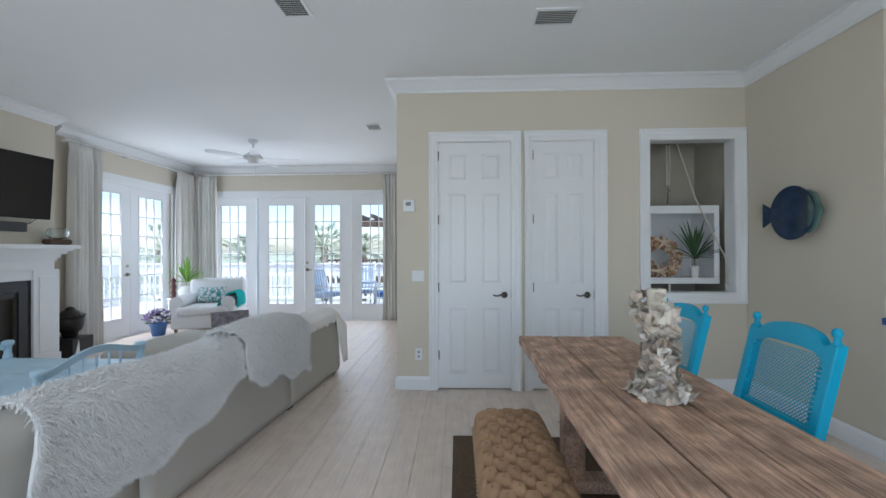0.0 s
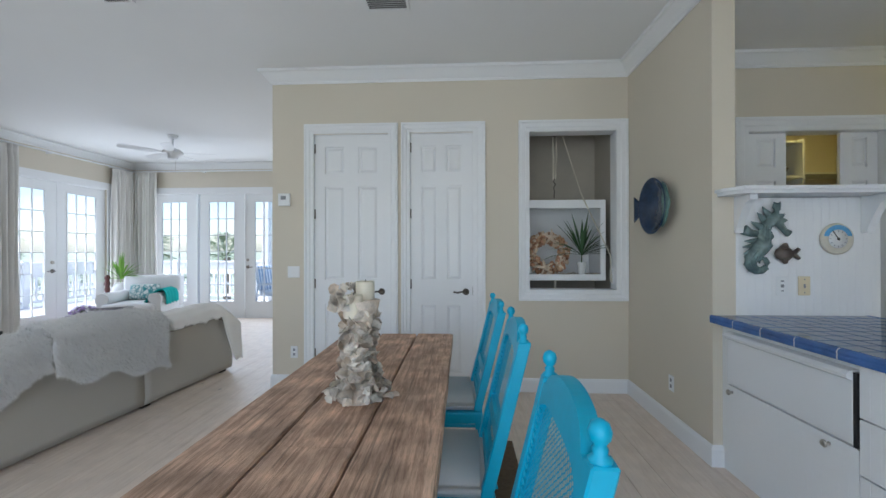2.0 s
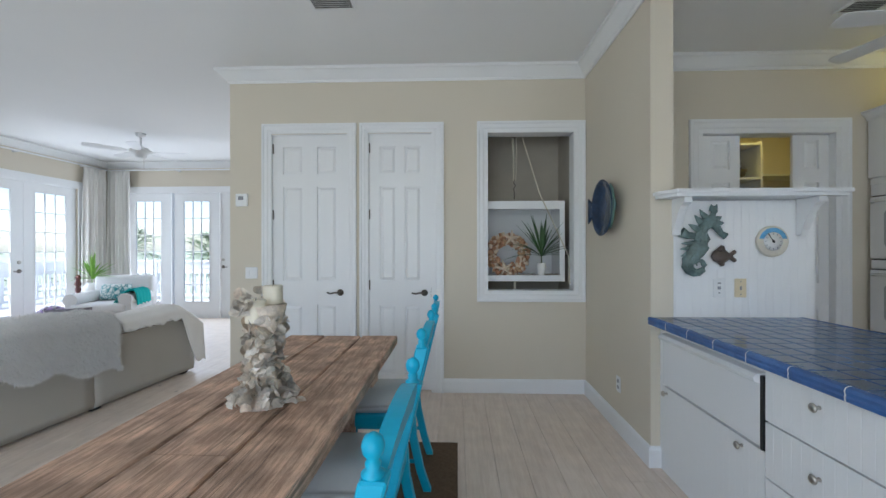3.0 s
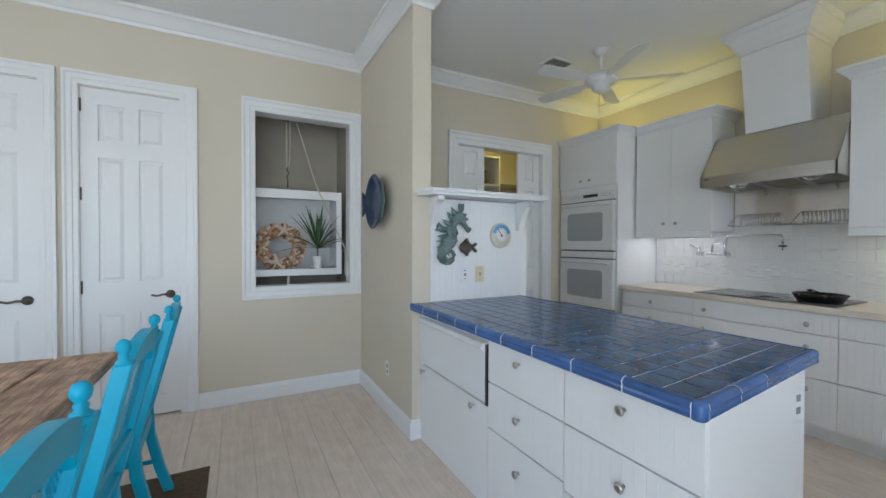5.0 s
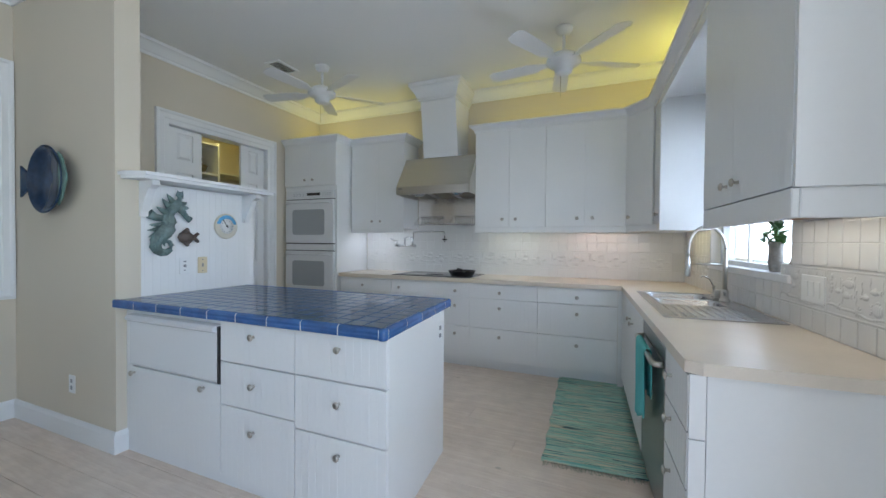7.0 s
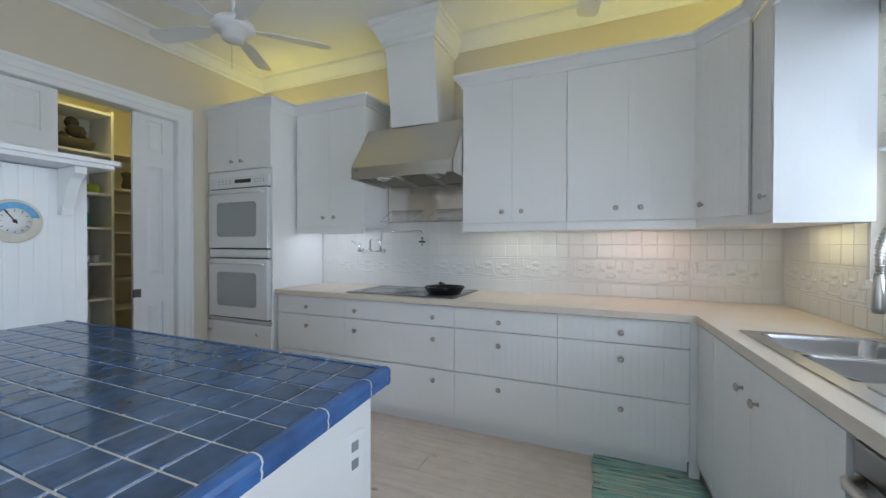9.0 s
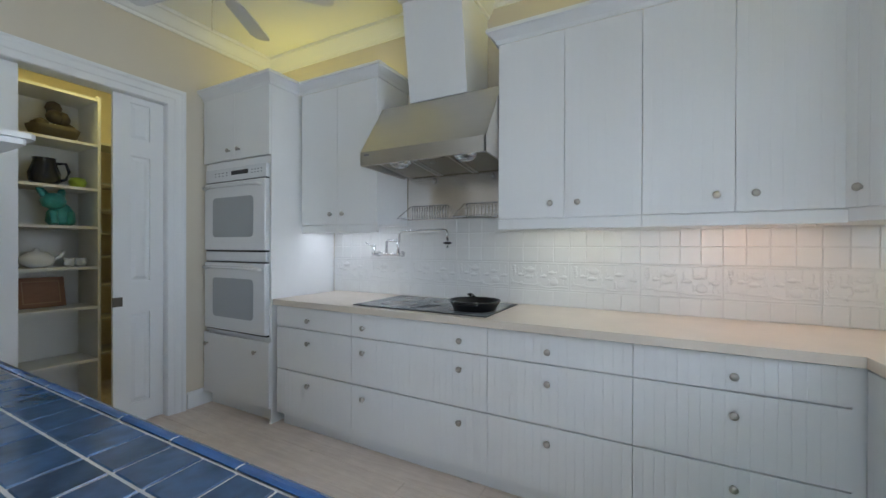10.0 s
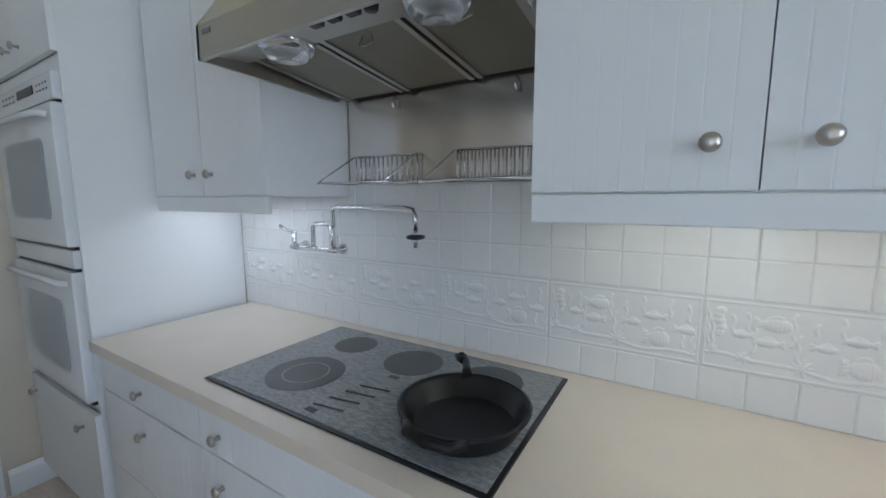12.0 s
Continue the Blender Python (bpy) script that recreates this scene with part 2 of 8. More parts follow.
def base(name, runs):
    bm = bmesh.new()
    prof = [(0, 0), (0.016, 0), (0.016, 0.105), (0.010, 0.122), (0.004, 0.13), (0, 0.13)]
    for (xa, ya), (xb, yb), (nx, ny), ea, eb in runs:
        d = Vector((xb - xa, yb - ya, 0)).normalized()
        lo = [bm.verts.new((xa + nx * o - d.x * o * ea, ya + ny * o - d.y * o * ea, 0.001 + h)) for o, h in prof]
        hi = [bm.verts.new((xb + nx * o + d.x * o * eb, yb + ny * o + d.y * o * eb, 0.001 + h)) for o, h in prof]
        bm.faces.new(lo), bm.faces.new(hi[::-1])
        for i in range(len(prof)):
            bm.faces.new((lo[i], hi[i], hi[(i + 1) % len(prof)], lo[(i + 1) % len(prof)]))
    return structure(name, bm, WHITE, "white painted baseboard", "baseboard")


base("baseboard_dining", [((XC, YD), (-0.252, YD), (0, -1), 1, 0), ((1.476, YD), (XS, YD), (0, -1), 0, -1), ((XS, YD), (XS, YE), (-1, 0), -1, 1), ((XS, YE), (XS + 0.06, YE), (0, -1), 1, 0), ((XC, YF), (XC, YD), (-1, 0), 0, 1)])
base("baseboard_kitchen", [((5.06, YP), (XK, YP), (0, -1), 0, 0)])


def casing(name, a0, a1, z0, z1, y, w=0.09, sill=False, w0=None, w1=None):
    """Moulded white casing round an opening in a wall that faces -y, with the jamb lining."""
    w0, w1 = w0 or w, w1 or w
    bm = bmesh.new()
    prof = [(0, 0.0), (0, 0.012), (0.03, 0.014), (0.036, 0.020), (0.065, 0.022), (0.075, 0.03), (1.0, 0.03), (1.0, 0)]
    def run(pa, pb, ma, mb, wid):
        """From pa to pb along the opening's edge; ma, mb: the mitre corners outside."""
        lo, hi = [], []
        for s, d in prof:
            f = min(s / 0.09, 1.0) if s < 1 else 1.0
            lo.append(bm.verts.new((pa[0] + (ma[0] - pa[0]) * f, y - d, pa[1] + (ma[1] - pa[1]) * f)))
            hi.append(bm.verts.new((pb[0] + (mb[0] - pb[0]) * f, y - d, pb[1] + (mb[1] - pb[1]) * f)))
        bm.faces.new(lo), bm.faces.new(hi[::-1])
        for i in range(len(prof)):
            bm.faces.new((lo[i], hi[i], hi[(i + 1) % len(prof)], lo[(i + 1) % len(prof)]))
    zb = z0 - w if sill else z0
    run((a0, z0), (a0, z1), (a0 - w0, zb), (a0 - w0, z1 + w), w)
    run((a0, z1), (a1, z1), (a0 - w0, z1 + w), (a1 + w1, z1 + w), w)
    run((a1, z1), (a1, z0), (a1 + w1, z1 + w), (a1 + w1, zb), w)
    if sill:
        run((a1, z0), (a0, z0), (a1 + w1, zb), (a0 - w0, zb), w)
    return structure(name, bm, WHITE, "white moulded casing", "door casing")


casing("trim_door_1", D1[0], D1[1], 0, 2.445, YD, w1=0.092, w0=0.085)
casing("trim_door_2", D2[0], D2[1], 0, 2.445, YD, w0=0.08, w1=0.115)
casing("trim_niche", NICHE[0], NICHE[1], NICHE[2], NICHE[3], YD, w=0.1, sill=True)
casing("trim_pantry", PANTRY[0], PANTRY[1], 0, PANTRY[3], YP, w=0.12)


# ---- kitchen cabinets ----
def bead(u0, u1, z0, z1, th=0.02, pitch=0.04, gap=0.0013, deep=0.0012):
    """A beadboard front with upright grooves; it faces -y, its back at y = 0."""
    u0, u1, z0, z1 = u0 + gap, u1 - gap, z0 + gap, z1 - gap
    n = max(2, round((u1 - u0) / pitch))
    out = [(u0, 0), (u0, -th)]
    for i in range(1, n):
        c = u0 + (u1 - u0) * i / n
        out += [(c - 0.0022, -th), (c - 0.0006, -th + deep), (c + 0.0006, -th + deep), (c + 0.0022, -th)]
    out += [(u1, -th), (u1, 0)]
    return prism(bmesh.new(), out, "z", z0, z1)


KNOB_MESH = None


def knob(parent, u, z, y=-0.02):
    """A satin nickel mushroom knob on a front that faces -y."""
    global KNOB_MESH
    if KNOB_MESH is None:
        m = pose(0, 0, 0, 90)
        KNOB_MESH = mesh_of("knob", lathe(bmesh.new(), [(0.008, 0), (0.006, 0.004), (0.0055, 0.014), (0.009, 0.017), (0.016, 0.02), (0.0165, 0.024), (0.012, 0.029), (0.005, 0.031)], 16, m), NICKEL)
    ob = new("knob", KNOB_MESH)
    ob.parent, ob.location = parent, (u, y, z)
    ob["label"] = "satin nickel knob"
    return ob


def fronts(unit, rows, name="drawer"):
    """Drawer or door fronts: (u0, u1, z0, z1, knobs)."""
    for u0, u1, z0, z1, knobs in rows:
        p = part(name, bead(u0, u1, z0, z1, deep=0.0004 if name == "door" else 0.0007), CAB, unit)
        for ku, kz in knobs:
            knob(p, ku, kz)


ROW = [(0.725, 0.868, 0.786), (0.425, 0.72, 0.633), (0.103, 0.42, 0.345)]


def base_unit(y0, y1, knobs, label):
    """A three-drawer base cabinet of the back run; y0 is its end away from the sink."""
    w = y0 - y1
    t = thing("base_cabinet", label, "cabinet", "base cabinets along the back wall", pose(5.225, y0, 0, 0, 0, -90))
    part("carcass", boxes((0.001, 0, 0.10, w - 0.001, 0.60, 0.872)), CAB, t)
    part("toe_kick", boxes((0.0, 0.045, 0.0, w, 0.06, 0.10)), WHITE, t)
    fronts(t, [(0, w, z0, z1, [(k * w, kz) for k in knobs]) for z0, z1, kz in ROW])
    return t


base_unit(2.85, 2.154, (0.46,), "white beadboard cabinet with three single-knob drawers")
base_unit(2.154, 1.231, (0.11, 0.83), "wide white beadboard drawer cabinet under the cooktop")
base_unit(1.231, 0.547, (0.46,), "white beadboard drawer cabinet under beige stone counter")
base_unit(0.547, -0.154, (0.51,), "white beadboard drawer cabinet beside the inner corner")
t = thing("corner_filler", "plain white filler strip between two cabinet runs", "cabinet trim", at=pose(5.225, -0.154, 0, 0, 0, -90))
part("strip", boxes((0.001, -0.012, 0.0, 0.05, 0.02, 0.872)), CAB, t)


def upper_unit(y0, y1, label, knobs):
    w = y0 - y1
    t = thing("wall_cabinet", label, "cabinet", "wall cabinets", pose(5.48, y0, 0, 0, 0, -90))
    part("carcass", boxes((0.001, 0, 1.45, w - 0.001, 0.355, 2.47)), CAB, t)
    n = len(knobs)
    fronts(t, [(w * i / n, w * (i + 1) / n, 1.452, 2.462, [(w * i / n + k * w / n, 1.53)]) for i, k in enumerate(knobs)], "door")
    part("light_rail", rounded(boxes((0, -0.02, 1.392, w, 0.0, 1.449)), 0.003, 1), CAB, t)
    return t


upper_unit(2.885, 2.15, "white beadboard wall cabinet beside steel hood", (0.84, 0.16))
upper_unit(1.268, 0.523, "white beadboard wall cabinet over tiled splashback", (0.81, 0.19))
upper_unit(0.522, -0.22, "white two-door wall cabinet with nickel knobs", (0.81, 0.19))

CROWNP = [(0, 0), (0.01, 0), (0.016, 0.02), (0.05, 0.055), (0.06, 0.06), (0.06, 0.08), (0, 0.08)]


def top_moulding(name, pts, z, closed_ends=True):
    """A cabinet cornice that follows a line in plan; it stands out to the left of the line's direction."""
    bm = bmesh.new()
    pts = [Vector((*p, 0)) for p in pts]
    rings = []
    for i, p in enumerate(pts):
        a = (p - pts[i - 1]).normalized() if i else (pts[1] - p).normalized()
        b = (pts[i + 1] - p).normalized() if i < len(pts) - 1 else a
        na, nb = Vector((-a.y, a.x, 0)), Vector((-b.y, b.x, 0))
        m = (na + nb) / max(0.3, 1 + na.dot(nb))
        rings.append([bm.verts.new(p + m * o + Vector((0, 0, z + h))) for o, h in CROWNP])
    k = len(CROWNP)
    for a, b in zip(rings, rings[1:]):
        for i in range(k):
            bm.faces.new((a[i], b[i], b[(i + 1) % k], a[(i + 1) % k]))
    bm.faces.new(rings[0]), bm.faces.new(rings[-1][::-1])
    return structure(name, bm, WHITE, "white cornice along the cabinet tops", "moulding")


def sk(u, v):
    p = SINK @ Vector((u, v, 0))
    return p.x, p.y


top_moulding("trim_cornice_oven", [(5.84, 2.15), (5.46, 2.15), (5.46, 2.91), (5.195, 2.91), (5.195, 3.715)], 2.462)
top_moulding("trim_cornice_window", [(2.80, -0.86), sk(-2.365, -0.24), sk(0.03, -0.245), (5.46, -0.215), (5.46, 1.268), (5.84, 1.268)], 2.462)

# corner wall cabinet with a slanted door
t = thing("corner_wall_cabinet", "white corner wall cabinet with slanted beadboard door", "cabinet", "wall cabinets")
CC = [(5.48, -0.222), (5.835, -0.222), (5.835, -0.80), sk(-0.19, -0.61), sk(-0.19, -0.27), sk(0.03, -0.27)]
part("carcass", prism(bmesh.new(), CC, "z", 1.40, 2.47), CAB, t)
d0, d1 = Vector((5.46, -0.222, 0)), Vector((*sk(0.03, -0.245), 0))
ang = math.degrees(math.atan2(d1.y - d0.y, d1.x - d0.x))
p = part("door", bead(0, (d1 - d0).length, 1.452, 2.462), CAB, t)
p.matrix_local = pose(d0.x + 0.012, d0.y - 0.002, 0, 0, 0, ang)
knob(p, 0.05, 1.53)
p = part("door", bead(0, 0.215, 1.452, 2.462), CAB, t)
p.matrix_local = Matrix.Translation((*sk(0.03, -0.27), 0)) @ pose(0, 0, 0, 0, 0, 183.3)
knob(p, 0.16, 1.53)
p = part("end_panel", bead(0, 0.364, 1.395, 2.465, pitch=0.06, deep=0.0002), CAB, t)
p.matrix_local = Matrix.Translation((*sk(-0.192, -0.25), 0)) @ pose(0, 0, 0, 0, 0, -86.7)

# wall cabinet over the peninsula
t = thing("wall_cabinet", "white wall cabinet over the peninsula counter end", "cabinet", "wall cabinets", SINK @ pose(-1.475, -0.265, 0, 0, 0, 180))
part("carcass", boxes((0, 0, 1.41, 0.885, 0.349, 2.47)), CAB, t)
fronts(t, [(0, 0.40, 1.452, 2.462, [(0.335, 1.525)]), (0.40, 0.885, 1.452, 2.462, [(0.465, 1.525)])], "door")
part("light_rail", rounded(boxes((0, -0.02, 1.362, 0.885, 0.0, 1.449), (0.867, 0.0, 1.362, 0.887, 0.349, 1.449)), 0.003, 1), CAB, t)
part("end_panel", boxes((0.886, -0.018, 1.45, 0.9, 0.349, 2.465)), CAB, t)
WOODIN = material("varnished_plywood", (0.35, 0.19, 0.09), 0.5, vary=0.15, scale=6, stretch=(0.2, 1, 1))
part("bottom_panel", boxes((0.02, 0.002, 1.40, 0.86, 0.348, 1.408)), WOODIN, t, "bare brown plywood underside")
t = thing("window_valance", "white board valance bridging the wall cabinets", "valance", at=SINK)
part("board", boxes((-1.474, -0.266, 2.40, -0.195, -0.243, 2.461)), CAB, t)
# panel added to block the cabinet-top glow above the window
part("glow_block_panel", boxes((-1.474, -0.612, 2.445, -0.195, -0.268, 2.461)), CAB, t)

# sink run
t = thing("sink_cabinet", "white beadboard cabinet under the steel sink", "cabinet", "base cabinets under the window", SINK @ pose(0.02, -0.03, 0, 0, 0, 180))
part("carcass", boxes((0.0, 0.0, 0.10, 0.06, 0.58, 0.872), (0.06, 0.001, 0.10, 1.279, 0.564, 0.14), (1.28, 0, 0.10, 1.30, 0.58, 0.872), (0.06, 0.0, 0.84, 1.28, 0.02, 0.872), (0.06, 0.565, 0.1, 1.28, 0.58, 0.86)), CAB, t)
part("toe_kick", boxes((0, 0.045, 0, 1.30, 0.06, 0.10)), WHITE, t)
fronts(t, [(0.0, 0.28, 0.103, 0.865, []), (0.285, 0.735, 0.103, 0.865, [(0.655, 0.745)]), (0.735, 1.298, 0.103, 0.865, [(0.80, 0.735)])], "door")

DWS = material("dishwasher_steel", (0.36, 0.36, 0.35), 0.34, 1.0, vary=0.05, scale=2, fine=90, bump=0.04, stretch=(1, 1, 0.06))
t = thing("dishwasher", "brushed steel dishwasher with a bar handle", "dishwasher", at=SINK @ pose(-1.30, -0.03, 0, 0, 0, 180))
part("tub", boxes((0.003, 0.0, 0.10, 0.647, 0.57, 0.868)), BLACK, t)
part("door", rounded(boxes((0.006, -0.022, 0.11, 0.644, -0.001, 0.79)), 0.004), DWS, t)
part("control_strip", rounded(boxes((0.006, -0.022, 0.795, 0.644, -0.001, 0.862)), 0.004), DWS, t)
part("toe_kick", boxes((0.0, 0.045, 0, 0.65, 0.06, 0.10)), BLACK, t)
b = bmesh.new()
tube(b, [(0.04, -0.02, 0.78), (0.045, -0.05, 0.78), (0.07, -0.06, 0.78), (0.58, -0.06, 0.78), (0.605, -0.05, 0.78), (0.61, -0.02, 0.78)], 0.013)
part("handle", b, STEEL, t, "rounded steel bar handle")

t = thing("drawer_cabinet", "narrow white drawer cabinet at the peninsula end", "cabinet", "base cabinets under the window", SINK @ pose(-1.94, -0.03, 0, 0, 0, 180))
part("carcass", boxes((0.0, 0, 0.10, 0.36, 0.58, 0.872)), CAB, t)
part("toe_kick", boxes((0, 0.045, 0, 0.36, 0.06, 0.10)), WHITE, t)
fronts(t, [(0, 0.36, 0.68, 0.865, [(0.12, 0.786)]), (0, 0.36, 0.49, 0.675, [(0.12, 0.62)]), (0, 0.36, 0.103, 0.485, [(0.12, 0.42)])])
for z0, z1 in ((0.003, 0.35), (0.354, 0.66), (0.664, 0.87)):
    part("corner_panel", boxes((0.361, -0.016, z0, 0.372, 0.03, z1)), CAB, t)
part("end_panel", boxes((0.361, 0.033, 0.003, 0.37, 0.583, 0.87)), CAB, t)

# one worktop round the corner, with a hole for the sink
t = thing("worktop", "beige speckled stone worktop round the corner", "worktop")
SX = (-1.50, -0.39, -0.56, -0.085)
part("slab", prism(bmesh.new(), [(5.18, 2.862), (5.18, -0.18), (5.216, -0.792), (5.838, -0.756), (5.838, 2.862)], "z", 0.875, 0.915), COUNTER, t)
b = bmesh.new()
gx, gy = (-2.335, SX[0], SX[1], -0.001), (-0.614, SX[2], SX[3], 0.0)
gv = {(i, j): b.verts.new((gx[i], gy[j], 0.915)) for i in range(4) for j in range(4) if (i, j) != (0, 3)}
ca, cb = b.verts.new((-2.335, -0.045, 0.915)), b.verts.new((-2.305, 0.0, 0.915))
for i in range(3):
    for j in range(3):
        if (i, j) == (1, 1):
            continue
        if (i, j) == (0, 2):
            b.faces.new((gv[0, 2], gv[1, 2], gv[1, 3], cb, ca))
        else:
            b.faces.new((gv[i, j], gv[i + 1, j], gv[i + 1, j + 1], gv[i, j + 1]))
made = bmesh.ops.extrude_face_region(b, geom=b.faces[:])
for v in made["geom"]:
    if isinstance(v, bmesh.types.BMVert):
        v.co.z = 0.875
b.transform(SINK)
part("sink_slab", b, COUNTER, t)

# ---- oven tower ----
t = thing("oven_tower", "tall white cabinet holding a double oven", "cabinet", at=pose(5.205, 3.705, 0, 0, 0, -90))
W = 0.795
part("carcass", boxes((0, 0.02, 0.10, 0.02, 0.63, 2.47), (W - 0.02, 0.0, 0.0, W, 0.63, 2.47), (0.02, 0.02, 0.10, W - 0.02, 0.63, 0.61), (0.02, 0.02, 1.91, W - 0.02, 0.63, 2.47), (0, 0, 1.90, W - 0.02, 0.02, 1.953), (0.0, 0, 0.605, W - 0.02, 0.02, 0.628)), CAB, t)
part("toe_kick", boxes((0, 0.05, 0, W - 0.021, 0.06, 0.10)), WHITE, t)
fronts(t, [(0, 0.395, 1.957, 2.462, [(0.335, 2.03)]), (0.395, W, 1.957, 2.462, [(0.455, 2.03)]), (0, W, 0.112, 0.595, [(0.05, 0.51), (0.65, 0.51)])], "door")
OVEN = material("white_enamel", (0.82, 0.83, 0.84), 0.22, vary=0.01, bump=0)
OVENG = material("grey_oven_glass", (0.40, 0.42, 0.44), 0.3, vary=0.02, fine=400, bump=0)
t = thing("double_oven", "white built-in double wall oven with grey windows", "oven", at=pose(5.205, 3.705, 0, 0, 0, -90))
part("housing", boxes((0.022, 0.022, 0.63, W - 0.022, 0.55, 1.905)), OVEN, t)
c = part("control_panel", rounded(boxes((0.022, -0.02, 1.80, W - 0.03, 0.021, 1.898)), 0.004), OVEN, t)
part("display", boxes((0.36, -0.0225, 1.84, 0.56, -0.0201, 1.872)), BLACK, c, "black clock display")
GREYP = material("grey_print", (0.25, 0.26, 0.28), 0.6)
for i in range(4):
    for j in range(2):
        part("button", boxes((0.15 + 0.048 * i, -0.022, 1.838 + 0.022 * j, 0.166 + 0.048 * i, -0.0201, 1.845 + 0.022 * j)), GREYP, c)
        part("button", boxes((0.60 + 0.035 * i, -0.022, 1.838 + 0.022 * j, 0.612 + 0.035 * i, -0.0201, 1.845 + 0.022 * j)), GREYP, c)
for z0, z1 in ((1.262, 1.79), (0.64, 1.165)):
    d = part("oven_door", rounded(boxes((0.024, -0.03, z0, W - 0.032, 0.02, z1)), 0.006), OVEN, t)
    b = bmesh.new()
    box(b, 0.14, -0.0325, z0 + 0.10, 0.635, -0.0305, z1 - 0.12)
    bmesh.ops.bevel(b, geom=[e for e in b.edges if abs(e.verts[0].co.y - e.verts[1].co.y) > 0.001], offset=0.035, segments=5, profile=0.5, affect="EDGES")
    part("oven_window", b, OVENG, d, "pale grey oven window")
    b = bmesh.new()
    tube(b, [(0.05, -0.03, z1 - 0.045), (0.06, -0.055, z1 - 0.04), (0.2, -0.062, z1 - 0.036), (0.39, -0.064, z1 - 0.035), (0.58, -0.062, z1 - 0.036), (0.71, -0.055, z1 - 0.04), (0.725, -0.03, z1 - 0.045)], 0.012)
    part("oven_handle", b, OVEN, d)
    part("vent_slot", boxes((0.024, -0.012, z0 - 0.012, W - 0.032, 0.0215, z0 - 0.002)), BLACK, t)
    part("vent_slot", boxes((0.024, -0.012, z1 + 0.001, W - 0.032, 0.0215, z1 + 0.008)), BLACK, t)
part("trim_strip", rounded(boxes((0.024, -0.018, 1.178, W - 0.032, 0.02, 1.248)), 0.003), OVEN, t)

# ---- cooker hood ----
t = thing("cooker_hood", "wide brushed steel cooker hood under white chimney", "cooker hood", at=pose(5.275, 2.143, 0, 0, 0, -90))
W = 0.872
b = bmesh.new()
OUT = [(0, 1.812), (0, 1.9), (0.235, 2.25), (0.562, 2.25), (0.562, 1.86), (0.555, 1.86), (0.555, 2.24), (0.24, 2.24), (0.012, 1.895), (0.012, 1.812)]
prism(b, OUT, "x", 0, W)
SIDE = [(0.0, 1.812), (0.0, 1.9), (0.235, 2.25), (0.562, 2.25), (0.562, 1.845), (0.49, 1.80)]
prism(b, SIDE, "x", 0.0005, 0.012)
prism(b, SIDE, "x", W - 0.012, W - 0.0005)
part("canopy", b, STEEL, t)
HOODG = material("hood_underside_steel", (0.34, 0.32, 0.26), 0.45, 1.0, vary=0.1, fine=120, bump=0.1)
part("lamp_ledge", prism(bmesh.new(), [(0.013, 1.83), (0.013, 1.85), (0.14, 1.862), (0.14, 1.842)], "x", 0.013, W - 0.013), STEEL, t)
for i in range(3):
    a = 0.03 + i * 0.275
    f = part("grease_filter", prism(bmesh.new(), [(0.15, 1.855), (0.15, 1.87), (0.53, 1.83), (0.53, 1.815)], "x", a, a + 0.262), HOODG, t, "fine mesh grease filter")
    b = bmesh.new()
    for e0, e1 in ((a, a + 0.016), (a + 0.246, a + 0.262)):
        prism(b, [(0.148, 1.848), (0.148, 1.854), (0.532, 1.814), (0.532, 1.808)], "x", e0, e1)
    part("filter_frame", b, STEEL, f)
    b = bmesh.new()
    tube(b, [(a + 0.115, 0.19, 1.851), (a + 0.105, 0.185, 1.83), (a + 0.13, 0.18, 1.822), (a + 0.155, 0.185, 1.83), (a + 0.145, 0.19, 1.851)], 0.002, 6)
    part("pull_loop", b, CHROME, f)
LAMPG = glass("lamp_glass", (0.95, 0.95, 0.95), 0.15)
for u in (0.24, 0.70):
    l = part("lamp_housing", lathe(bmesh.new(), [(0.075, 0.03), (0.072, 0.012), (0.06, 0.0)], 24, pose(u, 0.10, 1.815)), CHROME, t, "round chrome lamp housing")
    part("lamp_lens", lathe(bmesh.new(), [(0.058, 0.0), (0.05, -0.012), (0.03, -0.018), (0.004, -0.02)], 24, pose(u, 0.10, 1.8145)), LAMPG, l, "frosted glass lens")
for i in range(3):
    part("rocker_switch", rounded(boxes((0.405 + i * 0.055, 0.02, 1.822, 0.438 + i * 0.055, 0.05, 1.8345)), 0.002, 1), BLACK, t, "black rocker switch")
part("dial", lathe(bmesh.new(), [(0.014, 0.0), (0.016, 0.006), (0.016, 0.018), (0.013, 0.019)], 16, pose(0.585, 0.035, 1.816)), BLACK, t, "black speed dial")
part("badge", boxes((0.03, -0.002, 1.872, 0.07, -0.0002, 1.884)), GREYP, t)

t = thing("hood_chimney", "white tapering boxed chimney above the hood", "chimney cover", at=pose(5.84, 2.0, 0, 0, 0, -90))
b = bmesh.new()
prism(b, [(-0.34, 2.252), (-0.003, 2.252), (-0.003, 2.93), (-0.445, 2.93)], "x", 0.09, 0.51)
part("casing", b, CAB, t)
b = bmesh.new()
rs = [[b.verts.new(p) for p in ((0.09 - o, -0.002, z), (0.09 - o, -0.445 - o, z), (0.51 + o, -0.445 - o, z), (0.51 + o, -0.002, z))] for o, z in ((0.002, 2.862), (0.014, 2.864), (0.016, 2.885), (0.03, 2.897), (0.042, 2.93), (0.062, 2.965), (0.085, 2.988), (0.088, 3.0), (0.1, 3.004), (0.1, 3.048))]
for p, q in zip(rs, rs[1:]):
    for k in range(4):
        b.faces.new((p[k], p[(k + 1) % 4], q[(k + 1) % 4], q[k]))
b.faces.new(rs[0]), b.faces.new(rs[-1])
part("cornice", b, WHITE, t, "moulded white cornice")

